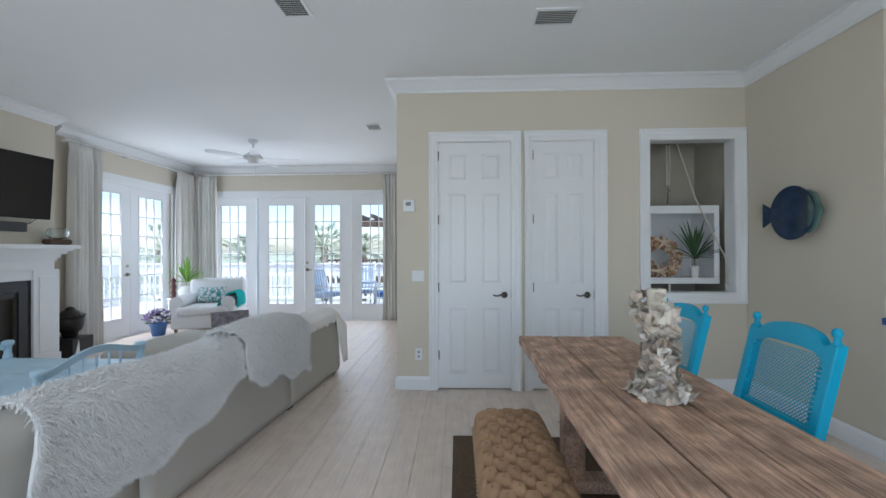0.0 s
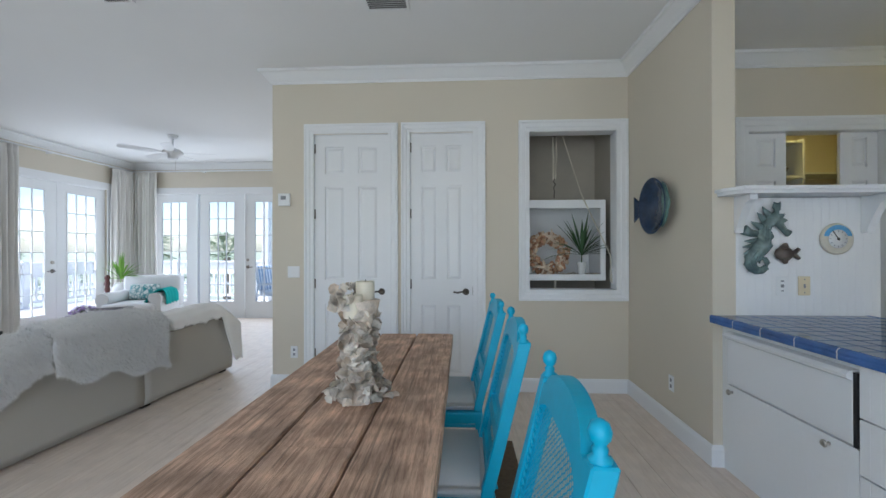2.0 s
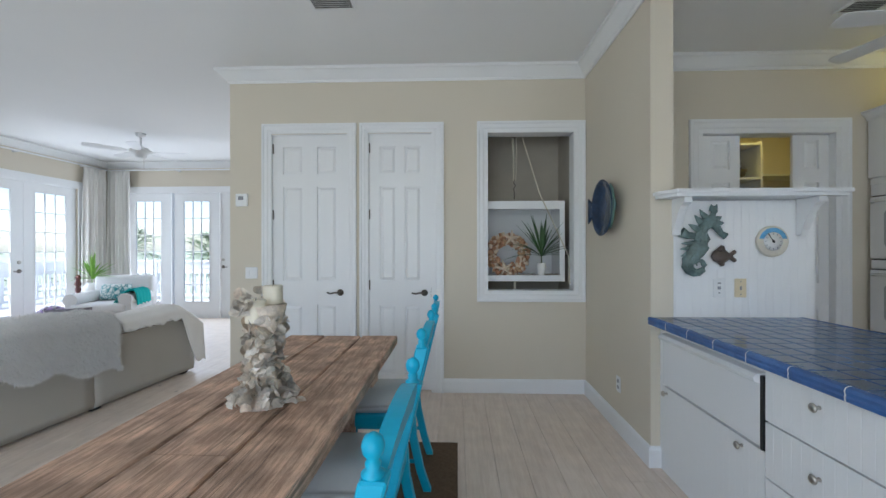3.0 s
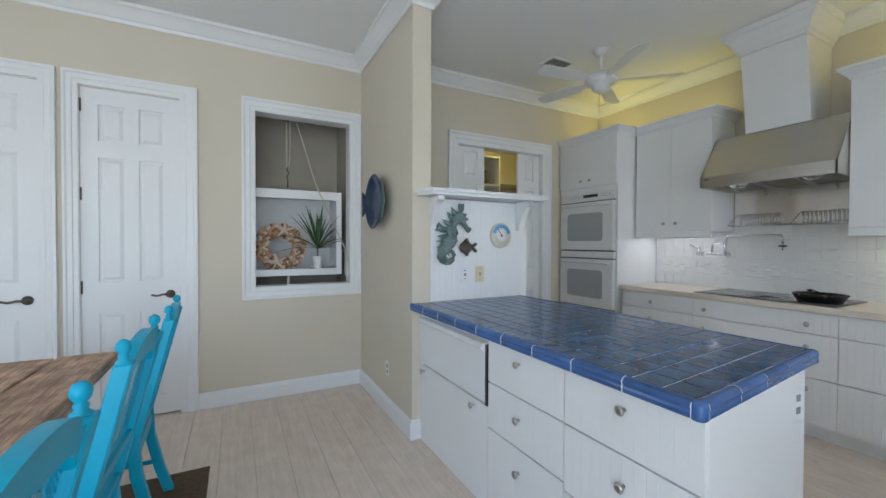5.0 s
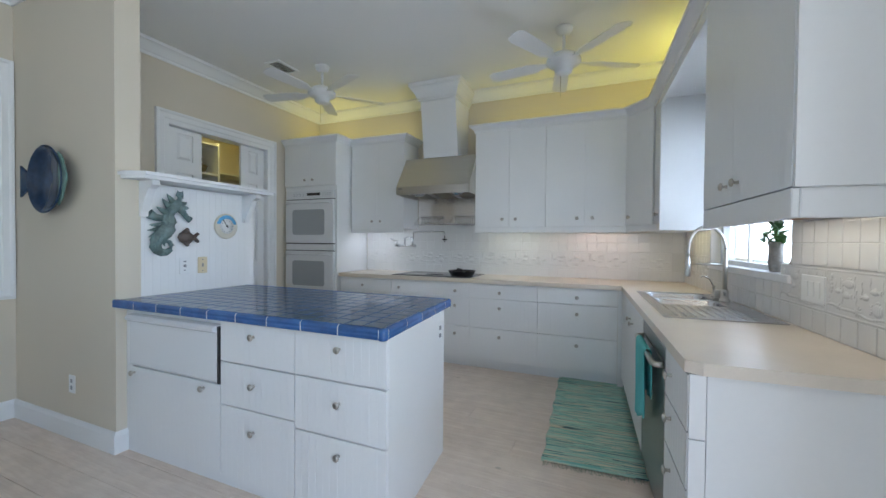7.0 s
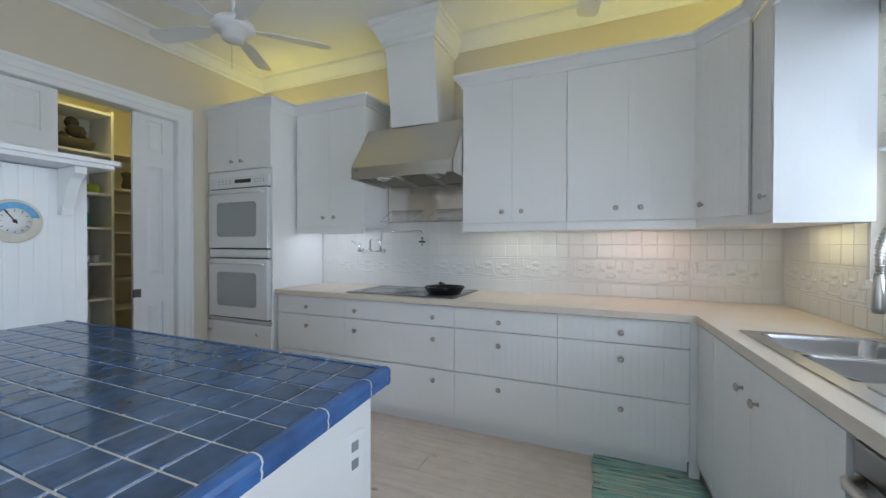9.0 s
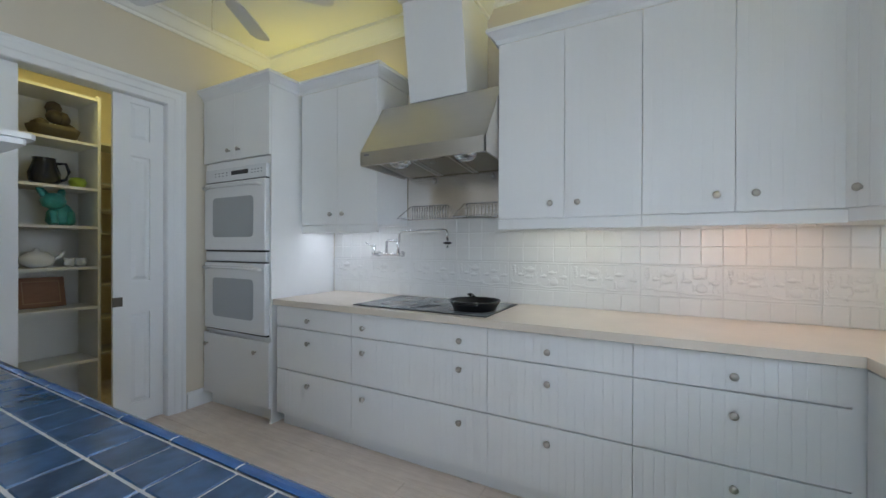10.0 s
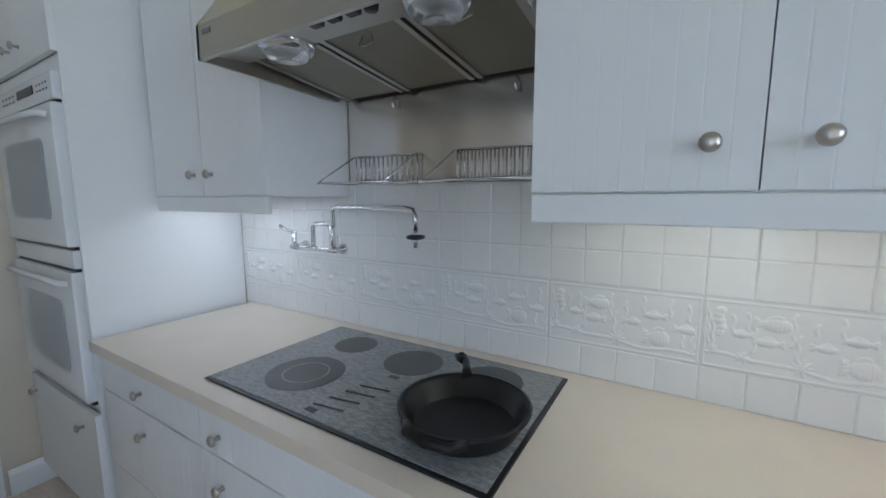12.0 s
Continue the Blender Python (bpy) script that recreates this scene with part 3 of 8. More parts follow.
t = thing("steel_splashback", "brushed steel splashback panel behind the cooktop", "splashback", at=pose(5.838, 2.143, 0, 0, 0, -90))
SHEET = material("polished_sheet_steel", (0.76, 0.73, 0.69), 0.24, 1.0, vary=0.05, scale=2, fine=60, bump=0.03, dist=0.0004, stretch=(1, 1, 0.05))
b = bmesh.new()
cloth(b, 120, 14, lambda u, v: (0.872 * u, -0.0062 + 0.0016 * math.sin(u * 19 + 0.5 * math.sin(v * 3)) * math.sin(u * 3.14), 1.495 + 0.363 * v))
sheet = part("sheet", b, SHEET, t, smooth=True)
sheet.modifiers.new("thick", "SOLIDIFY").thickness = 0.0015
for u in (0.24, 0.70):
    part("hook", tube(bmesh.new(), [(u, -0.006, 1.80), (u, -0.02, 1.80), (u, -0.03, 1.785), (u, -0.025, 1.765), (u, -0.012, 1.762)], 0.005, 8), CHROME, t)


def wire_rack(u0, w):
    t = thing("wire_rack", "folding chrome wire shelf on steel splashback", "rack", "wire racks over the cooktop", pose(5.83, 2.143, 0, 0, 0, -90))
    b = bmesh.new()
    for i in range(14):
        u = u0 + 0.03 + (w - 0.03) * i / 13
        tube(b, [(u, -0.012, 1.50), (u, -0.012, 1.60)], 0.003, 6)
    part("grille", b, CHROME, t)
    b = bmesh.new()
    tube(b, [(u0 + 0.03, -0.012, 1.60), (u0 + w, -0.012, 1.60)], 0.003, 6)
    tube(b, [(u0 + 0.03, -0.012, 1.50), (u0 + w, -0.012, 1.50)], 0.003, 6)
    tube(b, [(u0 + 0.02, -0.20, 1.495), (u0 + w, -0.20, 1.495)], 0.0035, 6)
    for u in (u0 + 0.02, u0 + w):
        tube(b, [(u, -0.012, 1.495), (u, -0.20, 1.495)], 0.003, 6)
        tube(b, [(u, -0.012, 1.60), (u, -0.20, 1.495)], 0.003, 6)
    part("frame", b, CHROME, t)
wire_rack(0.02, 0.32)
wire_rack(0.47, 0.38)

# ---- cooktop and pan ----
HOB = material("speckled_glass_ceramic", (0.25, 0.26, 0.27), 0.22, vary=0.45, scale=150, fine=420, bump=0.05, stretch=(1, 0.35, 1), spec=0.7)
RING = material("dark_burner_glass", (0.085, 0.088, 0.09), 0.12, vary=0.1)
t = thing("cooktop", "dark glass ceramic cooktop set in stone counter", "cooktop", at=pose(5.235, 2.168, 0, 0, 0, -90))
part("trim", rounded(boxes((0, 0, 0.9155, 0.918, 0.545, 0.921)), 0.002, 1), BLACK, t, "black metal edge")
part("glass_plate", boxes((0.012, 0.012, 0.921, 0.906, 0.533, 0.9235)), HOB, t)
for u, d, r in ((0.235, 0.175, 0.115), (0.205, 0.42, 0.075), (0.47, 0.40, 0.095), (0.73, 0.41, 0.095), (0.70, 0.17, 0.085)):
    disc = prism(bmesh.new(), [(u + r * math.cos(k * math.pi / 24), d + r * math.sin(k * math.pi / 24)) for k in range(48)], "z", 0.9236, 0.9241)
    part("burner", disc, RING, t, "dark burner ring")
PRINT = material("pale_print", (0.34, 0.35, 0.35), 0.4, vary=0.05)
b = bmesh.new()
for k in range(40):
    a0, a1 = k * math.pi / 20, (k + 1) * math.pi / 20
    prism(b, [(0.235 + rr * math.cos(a), 0.175 + rr * math.sin(a)) for rr, a in ((0.066, a0), (0.066, a1), (0.068, a1), (0.068, a0))], "z", 0.92415, 0.9243)
part("heating_zone_line", b, PRINT, t, "thin pale ring")
for k, (pu, pv) in enumerate(((0.40, 0.03), (0.465, 0.275))):
    part("printed_panel", boxes((pu, pv, 0.9236, pu + 0.035, pv + 0.018, 0.9242)), RING, t)
for i in range(4):
    part("marking", tube(bmesh.new(), [(0.40 + 0.012 * i, 0.06 + 0.045 * i, 0.9245), (0.49 + 0.012 * i, 0.075 + 0.045 * i, 0.9245)], 0.003, 4), RING, t)

IRON = material("cast_iron", (0.008, 0.008, 0.009), 0.36, vary=0.2, fine=260, bump=0.12, spec=0.35)
t = thing("frying_pan", "black cast iron skillet standing on the cooktop", "pan", at=pose(5.41, 1.395, 0.925) @ Matrix.Diagonal((1.04, 1.04, 1.05, 1)))
part("bowl", lathe(bmesh.new(), [(0.112, 0), (0.118, 0.004), (0.142, 0.046), (0.147, 0.05), (0.147, 0.054), (0.139, 0.054), (0.133, 0.046), (0.112, 0.008), (0.108, 0.006), (0.004, 0.006)], 48), IRON, t)
b = tube(bmesh.new(), [(0.12, 0.055, 0.045), (0.155, 0.075, 0.048), (0.195, 0.098, 0.052), (0.215, 0.112, 0.054), (0.224, 0.126, 0.055), (0.212, 0.134, 0.054), (0.2, 0.12, 0.053), (0.192, 0.104, 0.052)], 0.009, 10, [0.016, 0.012, 0.01, 0.009, 0.009, 0.009, 0.009, 0.009])
part("handle", b, IRON, t)
b = tube(bmesh.new(), [(-0.126, 0.062, 0.049), (-0.152, 0.045, 0.05), (-0.163, -0.005, 0.05), (-0.154, -0.055, 0.05), (-0.126, -0.072, 0.049)], 0.01, 8)
part("helper_handle", b, IRON, t)

# pot filler
t = thing("pot_filler_tap", "chrome wall-mounted pot filler with folding arm", "tap", at=pose(5.83, 2.52, 0, 0, 0, -90))
b = bmesh.new()
tube(b, [(0.08, -0.06, 1.235), (0.36, -0.06, 1.235)], 0.011)
for u in (0.1, 0.33):
    lathe(b, [(0.024, 0), (0.022, 0.01), (0.012, 0.02), (0.012, 0.06)], 14, pose(u, 0, 1.235, 90))
tube(b, [(0.1, -0.06, 1.225), (0.1, -0.06, 1.30)], 0.011)
tube(b, [(0.22, -0.06, 1.235), (0.22, -0.06, 1.33), (0.235, -0.06, 1.34), (0.32, -0.06, 1.34)], 0.009)
tube(b, [(0.33, -0.06, 1.225), (0.33, -0.06, 1.36)], 0.013)
part("valve_body", b, CHROME, t)
b = bmesh.new()
tube(b, [(0.02, -0.07, 1.325), (0.06, -0.065, 1.305), (0.11, -0.06, 1.30)], 0.007)
tube(b, [(0.24, -0.075, 1.25), (0.21, -0.12, 1.245)], 0.007)
part("lever", b, CHROME, t)
b = bmesh.new()
tube(b, [(0.34, -0.06, 1.33), (0.342, -0.065, 1.385), (0.355, -0.075, 1.405), (0.38, -0.08, 1.41), (0.74, -0.13, 1.41), (0.785, -0.14, 1.405), (0.798, -0.145, 1.385), (0.80, -0.145, 1.345)], 0.009)
part("arm", b, CHROME, t)
part("spout_valve", lathe(bmesh.new(), [(0.012, 0), (0.03, 0.004), (0.03, 0.014), (0.012, 0.018)], 12, pose(0.80, -0.145, 1.31)), BLACK, t, "black spout valve")
part("nozzle", tube(bmesh.new(), [(0.80, -0.145, 1.345), (0.80, -0.145, 1.285)], 0.008), CHROME, t)

# ---- sink, tap, window ----
SINKS = material("satin_sink_steel", (0.55, 0.56, 0.58), 0.24, 1.0, vary=0.05, fine=120, bump=0.04)
t = thing("sink", "double bowl stainless steel sink with drainboard", "sink", at=SINK)
b = bmesh.new()
B1, B2 = (-0.74, -0.43), (-1.05, -0.77)
x0, x1, y0, y1 = SX[0] - 0.015, SX[1] + 0.015, SX[2] - 0.028, SX[3] + 0.01
for r in ((B1[1], y0, x1, y1), (B1[0], y0, B1[1], -0.50), (B1[0], -0.13, B1[1], y1), (B2[1], y0, B1[0], y1), (B2[0], y0, B2[1], -0.50), (B2[0], -0.13, B2[1], y1), (x0, y0, B2[0], y1)):
    box(b, r[0], r[1], 0.9155, r[2], r[3], 0.921)
part("rim", b, SINKS, t)
for a0, a1 in (B1, B2):
    b = bmesh.new()
    rings = []
    for inset, z in ((0, 0.921), (0.006, 0.905), (0.014, 0.76), (0.035, 0.735), (0.09, 0.73)):
        c = []
        for cx, cy, s in ((a1, -0.13, 0), (a0, -0.13, 1), (a0, -0.50, 2), (a1, -0.50, 3)):
            rr = 0.05
            ox, oy = cx + (-1 if s in (0, 3) else 1) * (rr + inset), cy + (-1 if s < 2 else 1) * (rr + inset)
            for k in range(5):
                an = math.pi / 2 * (s + k / 4)
                c.append(b.verts.new((ox + rr * math.cos(an), oy + rr * math.sin(an), z)))
        rings.append(c)
    for p, q in zip(rings, rings[1:]):
        for i in range(len(p)):
            f = b.faces.new((p[i], p[(i + 1) % len(p)], q[(i + 1) % len(p)], q[i]))
            f.smooth = True
    b.faces.new(rings[-1])
    bowl = part("bowl", b, SINKS, t)
    part("drain", lathe(bmesh.new(), [(0.04, 0), (0.036, 0.004), (0.02, 0.002), (0.004, 0.002)], 20, pose((a0 + a1) / 2, -0.33, 0.731)), CHROME, bowl)
for i in range(9):
    v = -0.14 - i * 0.042
    part("drain_ridge", tube(bmesh.new(), [(-1.10, v, 0.9205), (-1.46, v, 0.9205)], 0.004, 6), SINKS, t)

t = thing("kitchen_tap", "tall spring-neck steel kitchen tap beside the sink", "tap", at=SINK @ pose(-0.76, -0.545, 0.9215))
part("base", lathe(bmesh.new(), [(0.03, 0), (0.028, 0.01), (0.022, 0.015), (0.02, 0.07), (0.014, 0.075)], 18), STEEL, t)
part("riser", tube(bmesh.new(), [(0, 0, 0.07), (0, 0, 0.33)], 0.014, 12), STEEL, t)
arc = [(0, 0.105 * (1 - math.cos(math.pi * k / 14)), 0.33 + 0.15 * math.sin(math.pi * k / 14)) for k in range(15)] + [(0, 0.21, 0.26)]
b = bmesh.new()
tube(b, arc, 0.008, 10)
part("hose", b, STEEL, t)
b = bmesh.new()
for p, q in zip(arc, arc[1:]):
    for f in (0.0, 0.33, 0.66):
        c = Vector(p).lerp(Vector(q), f)
        d = (Vector(q) - Vector(p)).normalized()
        lathe(b, [(0.0115, 0), (0.013, 0.002), (0.0115, 0.004)], 10, Matrix.Translation(c) @ d.to_track_quat("Z", "Y").to_matrix().to_4x4())
part("spring", b, STEEL, t, "coiled steel spring")
part("spray_head", lathe(bmesh.new(), [(0.016, 0), (0.019, 0.02), (0.017, 0.07), (0.012, 0.12), (0.009, 0.13)], 16, pose(0, 0.21, 0.15)), STEEL, t)
part("docking_arm", tube(bmesh.new(), [(0, 0, 0.235), (0, 0.19, 0.235)], 0.007, 8), STEEL, t)
part("lever", tube(bmesh.new(), [(0.0, 0, 0.045), (-0.04, 0.01, 0.045), (-0.07, 0.02, 0.05), (-0.10, 0.03, 0.075)], 0.009, 8), STEEL, t)
t = thing("soap_dispenser", "small steel soap dispenser beside the tap", "soap dispenser", at=SINK @ pose(-0.52, -0.545, 0.9215))
part("pump", lathe(bmesh.new(), [(0.018, 0), (0.016, 0.01), (0.008, 0.014), (0.008, 0.06), (0.012, 0.065), (0.012, 0.075)], 14), STEEL, t)
part("nozzle", tube(bmesh.new(), [(0, 0, 0.07), (0, 0.02, 0.12), (0, 0.05, 0.14), (0, 0.08, 0.135)], 0.006, 8), CHROME, t)
t = thing("air_gap_cap", "small round steel air gap cap on sink", "sink fitting", at=SINK @ pose(-0.62, -0.545, 0.9215))
part("cap", lathe(bmesh.new(), [(0.02, 0), (0.02, 0.05), (0.014, 0.058), (0.003, 0.06)], 14), STEEL, t)

t = thing("window_1", "white framed kitchen window over the sink", "window", at=SINK, kind="structure")
wx0, wx1, wz0, wz1 = -1.46, -0.18, 1.10, 2.35
part("window_frame", boxes((wx0, -0.76, wz0, wx0 + 0.05, -0.68, wz1), (wx1 - 0.05, -0.76, wz0, wx1, -0.68, wz1), (wx0 + 0.05, -0.76, wz0, wx1 - 0.05, -0.68, wz0 + 0.07), (wx0 + 0.05, -0.76, wz1 - 0.05, wx1 - 0.05, -0.68, wz1), (wx0 + 0.05, -0.755, 1.70, wx1 - 0.05, -0.695, 1.745)), WHITE, t)
part("window_sill", rounded(boxes((wx0 + 0.001, -0.682, 1.102, wx1 - 0.001, -0.592, 1.142)), 0.004), WHITE, t)
p = part("pane", boxes((wx0 + 0.05, -0.725, wz0 + 0.07, wx1 - 0.05, -0.721, wz1 - 0.05)), PANE, t)
p.visible_shadow = False
for k in (1, 2):
    x = wx0 + 0.05 + (wx1 - wx0 - 0.1) * k / 3
    part("glazing_bar", boxes((x - 0.01, -0.735, wz0 + 0.07, x + 0.01, -0.71, 1.70)), WHITE, t)
part("glazing_bar", boxes((wx0 + 0.05, -0.7345, 1.42, wx1 - 0.05, -0.7105, 1.44)), WHITE, t)
t = thing("window_blind", "half-raised white slatted blind in kitchen window", "blind", at=SINK)
part("head_rail", rounded(boxes((wx0 + 0.02, -0.675, 2.29, wx1 - 0.02, -0.625, 2.345)), 0.004), WHITE, t)
for i in range(14):
    z = 2.26 - i * 0.04
    b = boxes((-0.60, -0.022, -0.0015, 0.60, 0.022, 0.0015))
    s = part("slat", b, WHITE, t)
    s.matrix_local = pose((wx0 + wx1) / 2, -0.645, z, -24)
part("bottom_rail", rounded(boxes((wx0 + 0.02, -0.665, 1.70, wx1 - 0.02, -0.625, 1.715)), 0.004), WHITE, t)

LEAF = material("green_leaf", (0.08, 0.20, 0.05), 0.5, vary=0.3, scale=8, fine=60)
LIME = material("bright_palm_leaf", (0.22, 0.42, 0.06), 0.5, vary=0.25, scale=8, fine=60)
PALM = material("dark_palm_leaf", (0.05, 0.11, 0.04), 0.45, vary=0.3, scale=10, fine=60)


def blade(bm, p, d, length, width, droop=0.2, n=6):
    """A folded, tapering leaf from p along d."""
    d = Vector(d).normalized()
    side = d.cross(Vector((0, 0, 1)))
    side = side.normalized() if side.length > 0.05 else Vector((1, 0, 0))
    up = side.cross(d)
    last = None
    for i in range(n + 1):
        s = i / n
        c = Vector(p) + d * length * s - Vector((0, 0, droop * length * s * s))
        w = width * (0.35 + 1.3 * s if s < 0.5 else 2.0 * (1 - s) + 0.02) * 0.5
        row = [bm.verts.new(c - side * w + up * w * 0.35), bm.verts.new(c), bm.verts.new(c + side * w + up * w * 0.35)]
        if last:
            for k in (0, 1):
                bm.faces.new((last[k], last[k + 1], row[k + 1], row[k]))
        last = row


STONE = material("grey_shell_rock", (0.35, 0.33, 0.30), 0.8, vary=0.4, scale=18, fine=90, bump=0.6, dist=0.006)
t = thing("sill_plant", "leafy green plant in stone pot on windowsill", "plant", at=SINK @ pose(-1.18, -0.652, 1.142) @ Matrix.Diagonal((2.1, 1.3, 1.45, 1)))
part("pot", lathe(bmesh.new(), [(0.018, 0), (0.024, 0.03), (0.022, 0.08), (0.024, 0.11), (0.018, 0.11), (0.016, 0.1)], 12, pose(0, 0, 0)), STONE, t)
b = bmesh.new()
rng = random.Random(4)
for i in range(60):
    a = rng.uniform(0, 6.28)
    blade(b, (rng.uniform(-0.06, 0.06), rng.uniform(-0.01, 0.02), 0.1 + rng.uniform(0, 0.17)), (math.cos(a), 0.5 * math.sin(a), rng.uniform(0.1, 0.9)), rng.uniform(0.04, 0.08), 0.03, 0.3, 4)
for i in range(7):
    tube(b, [(0, 0, 0.1), (rng.uniform(-0.03, 0.03), 0, 0.18), (rng.uniform(-0.07, 0.07), 0.01, 0.28)], 0.002, 5)
part("leaves", b, LEAF, t)
t = thing("sill_shell", "pale knobbly shell ornament on the windowsill", "ornament", at=SINK @ pose(-1.41, -0.65, 1.142))
part("shell", lathe(bmesh.new(), [(0.012, 0), (0.026, 0.015), (0.03, 0.05), (0.02, 0.09), (0.006, 0.12)], 10), STONE, t)

# towel over the dishwasher handle
TOWEL = material("turquoise_towel", (0.14, 0.50, 0.50), 0.95, vary=0.12, fine=260, bump=0.5, dist=0.002)


t = thing("hand_towel", "turquoise hand towel over the dishwasher handle", "towel", at=SINK @ pose(-1.285, -0.03, 0, 0, 0, 180))


def towel(u, v):
    x = 0.20 + 0.28 * u + 0.01 * math.sin(9 * v)
    fold = 0.016 * math.sin(u * 22) * (0.4 + abs(v - 0.45))
    if v < 0.4:
        return (x, -0.045 + 0.4 * fold, 0.80 - 0.0 - (0.4 - v) * 0.55)
    if v < 0.5:
        a = (v - 0.4) / 0.1 * math.pi
        return (x, -0.06 + 0.016 * math.cos(a), 0.795 + 0.016 * math.sin(a))
    return (x, -0.079 + 0.5 * fold, 0.79 - (v - 0.5) * (0.66 + 0.06 * math.sin(u * 5)))


b = bmesh.new()
cloth(b, 40, 30, towel)
p = part("fabric", b, TOWEL, t)
m = p.modifiers.new("thick", "SOLIDIFY")
m.thickness = 0.004

# ---- rag rug in the kitchen ----
RAGS = bpy.data.materials.new("rag_rug_stripes")
RAGS.use_nodes = True
n, l = RAGS.node_tree.nodes, RAGS.node_tree.links
tc, mp, nz, cr, nb = n.new("ShaderNodeTexCoord"), n.new("ShaderNodeMapping"), n.new("ShaderNodeTexNoise"), n.new("ShaderNodeValToRGB"), n.new("ShaderNodeTexNoise")
l.new(tc.outputs["Object"], mp.inputs[0])
mp.inputs["Scale"].default_value = (34, 0.8, 1)
l.new(mp.outputs[0], nz.inputs["Vector"])
nz.inputs["Scale"].default_value, nz.inputs["Detail"].default_value, nz.inputs["Roughness"].default_value = 1.0, 1.5, 0.6
l.new(nz.outputs[0], cr.inputs[0])
cr.color_ramp.interpolation = "CONSTANT"
for pos, col in ((0.22, (0.10, 0.32, 0.33)), (0.31, (0.62, 0.60, 0.46)), (0.36, (0.24, 0.50, 0.44)), (0.40, (0.05, 0.12, 0.14)), (0.42, (0.42, 0.66, 0.54)), (0.46, (0.72, 0.68, 0.52)), (0.49, (0.24, 0.52, 0.46)), (0.53, (0.46, 0.68, 0.56)), (0.57, (0.05, 0.11, 0.13)), (0.59, (0.68, 0.64, 0.48)), (0.63, (0.28, 0.56, 0.50)), (0.70, (0.14, 0.38, 0.38))):
    e = cr.color_ramp.elements.new(pos)
    e.color = (*col, 1)
l.new(cr.outputs[0], n["Principled BSDF"].inputs["Base Color"])
n["Principled BSDF"].inputs["Roughness"].default_value = 0.95
bp = n.new("ShaderNodeBump")
bp.inputs["Distance"].default_value = 0.006
l.new(nz.outputs[0], bp.inputs["Height"])
l.new(bp.outputs[0], n["Principled BSDF"].inputs["Normal"])
t = thing("rag_rug", "green striped woven rag rug before the sink", "rug", at=pose(4.63, 0.03, 0.0, 0, 0, 3))
b = bmesh.new()
cloth(b, 90, 8, lambda u, v: (-0.87 + 1.74 * u, -0.28 + 0.56 * v + 0.006 * math.sin(u * 40 + v), 0.009 + 0.002 * math.sin(u * 300)))
p = part("weave", b, RAGS, t)
p.modifiers.new("thick", "SOLIDIFY").thickness = 0.007
b = bmesh.new()
rng = random.Random(9)
for sx in (-1, 1):
    for i in range(36):
        y = -0.275 + 0.55 * i / 35
        tube(b, [(sx * 0.865, y, 0.006), (sx * 0.885, y + rng.uniform(-0.01, 0.01), 0.004), (sx * (0.90 + rng.uniform(0, 0.01)), y + rng.uniform(-0.015, 0.015), 0.003)], 0.0025, 5)
part("fringe", b, material("cream_fringe", (0.55, 0.52, 0.42), 0.95), t)

# ---- island ----
YI = 2.64
t = thing("kitchen_island", "white beadboard island cabinet with nickel-knob drawers", "kitchen island", at=pose(2.85, YI, 0, 0, 0, -90))
IL = 1.872
b = prism(bmesh.new(), [(0.02, 0.0), (IL, 0.0), (IL - 0.075, 0.77), (0.0, 0.77), (0, 0.12), (0.02, 0.12)], "z", 0.0, 0.872)
part("carcass", b, CAB, t)
fronts(t, [(0.87, 1.37, z0, z1, [(1.105, kz)]) for z0, z1, kz in ((0.66, 0.868, 0.805), (0.435, 0.655, 0.56), (0.06, 0.43, 0.325))] + [(1.373, IL, z0, z1, [(1.627, kz)]) for z0, z1, kz in ((0.66, 0.868, 0.805), (0.405, 0.655, 0.56), (0.06, 0.40, 0.325))])
fronts(t, [(0.10, 0.868, 0.06, 0.53, [(0.135, 0.495), (0.74, 0.495)])], "door")
d = part("warming_drawer", rounded(boxes((0.10, -0.028, 0.545, 0.852, -0.001, 0.80)), 0.005), OVEN, t, "white enamel warming drawer front")
# solid black strip put in for the shadow at the drawer's side
part("drawer_gap_shadow", boxes((0.8525, -0.027, 0.535, 0.8675, -0.0005, 0.835)), BLACK, t)
b = prism(bmesh.new(), [(-0.028, 0.80), (-0.05, 0.81), (-0.055, 0.825), (-0.04, 0.84), (-0.001, 0.845), (-0.001, 0.80)], "x", 0.10, 0.852)
part("drawer_lip", b, OVEN, t, "curved white pull lip")
p = part("outlet", rounded(boxes((-0.035, -0.006, 0.70, 0.035, 0, 0.815)), 0.002, 1), WHITE, t)
p.matrix_local = pose(IL - 0.067, 0.68, 0, 0, 0, 84.4)
for z in (0.735, 0.78):
    q = part("socket", boxes((-0.012, -0.0075, z - 0.012, 0.012, -0.006, z + 0.012)), GREYP, p)


def slant(x, y):
    """The island top's near end runs slightly out of square."""
    return y + 0.092 * ((x - 2.79) / 0.93) * ((YI - y) / 1.9)


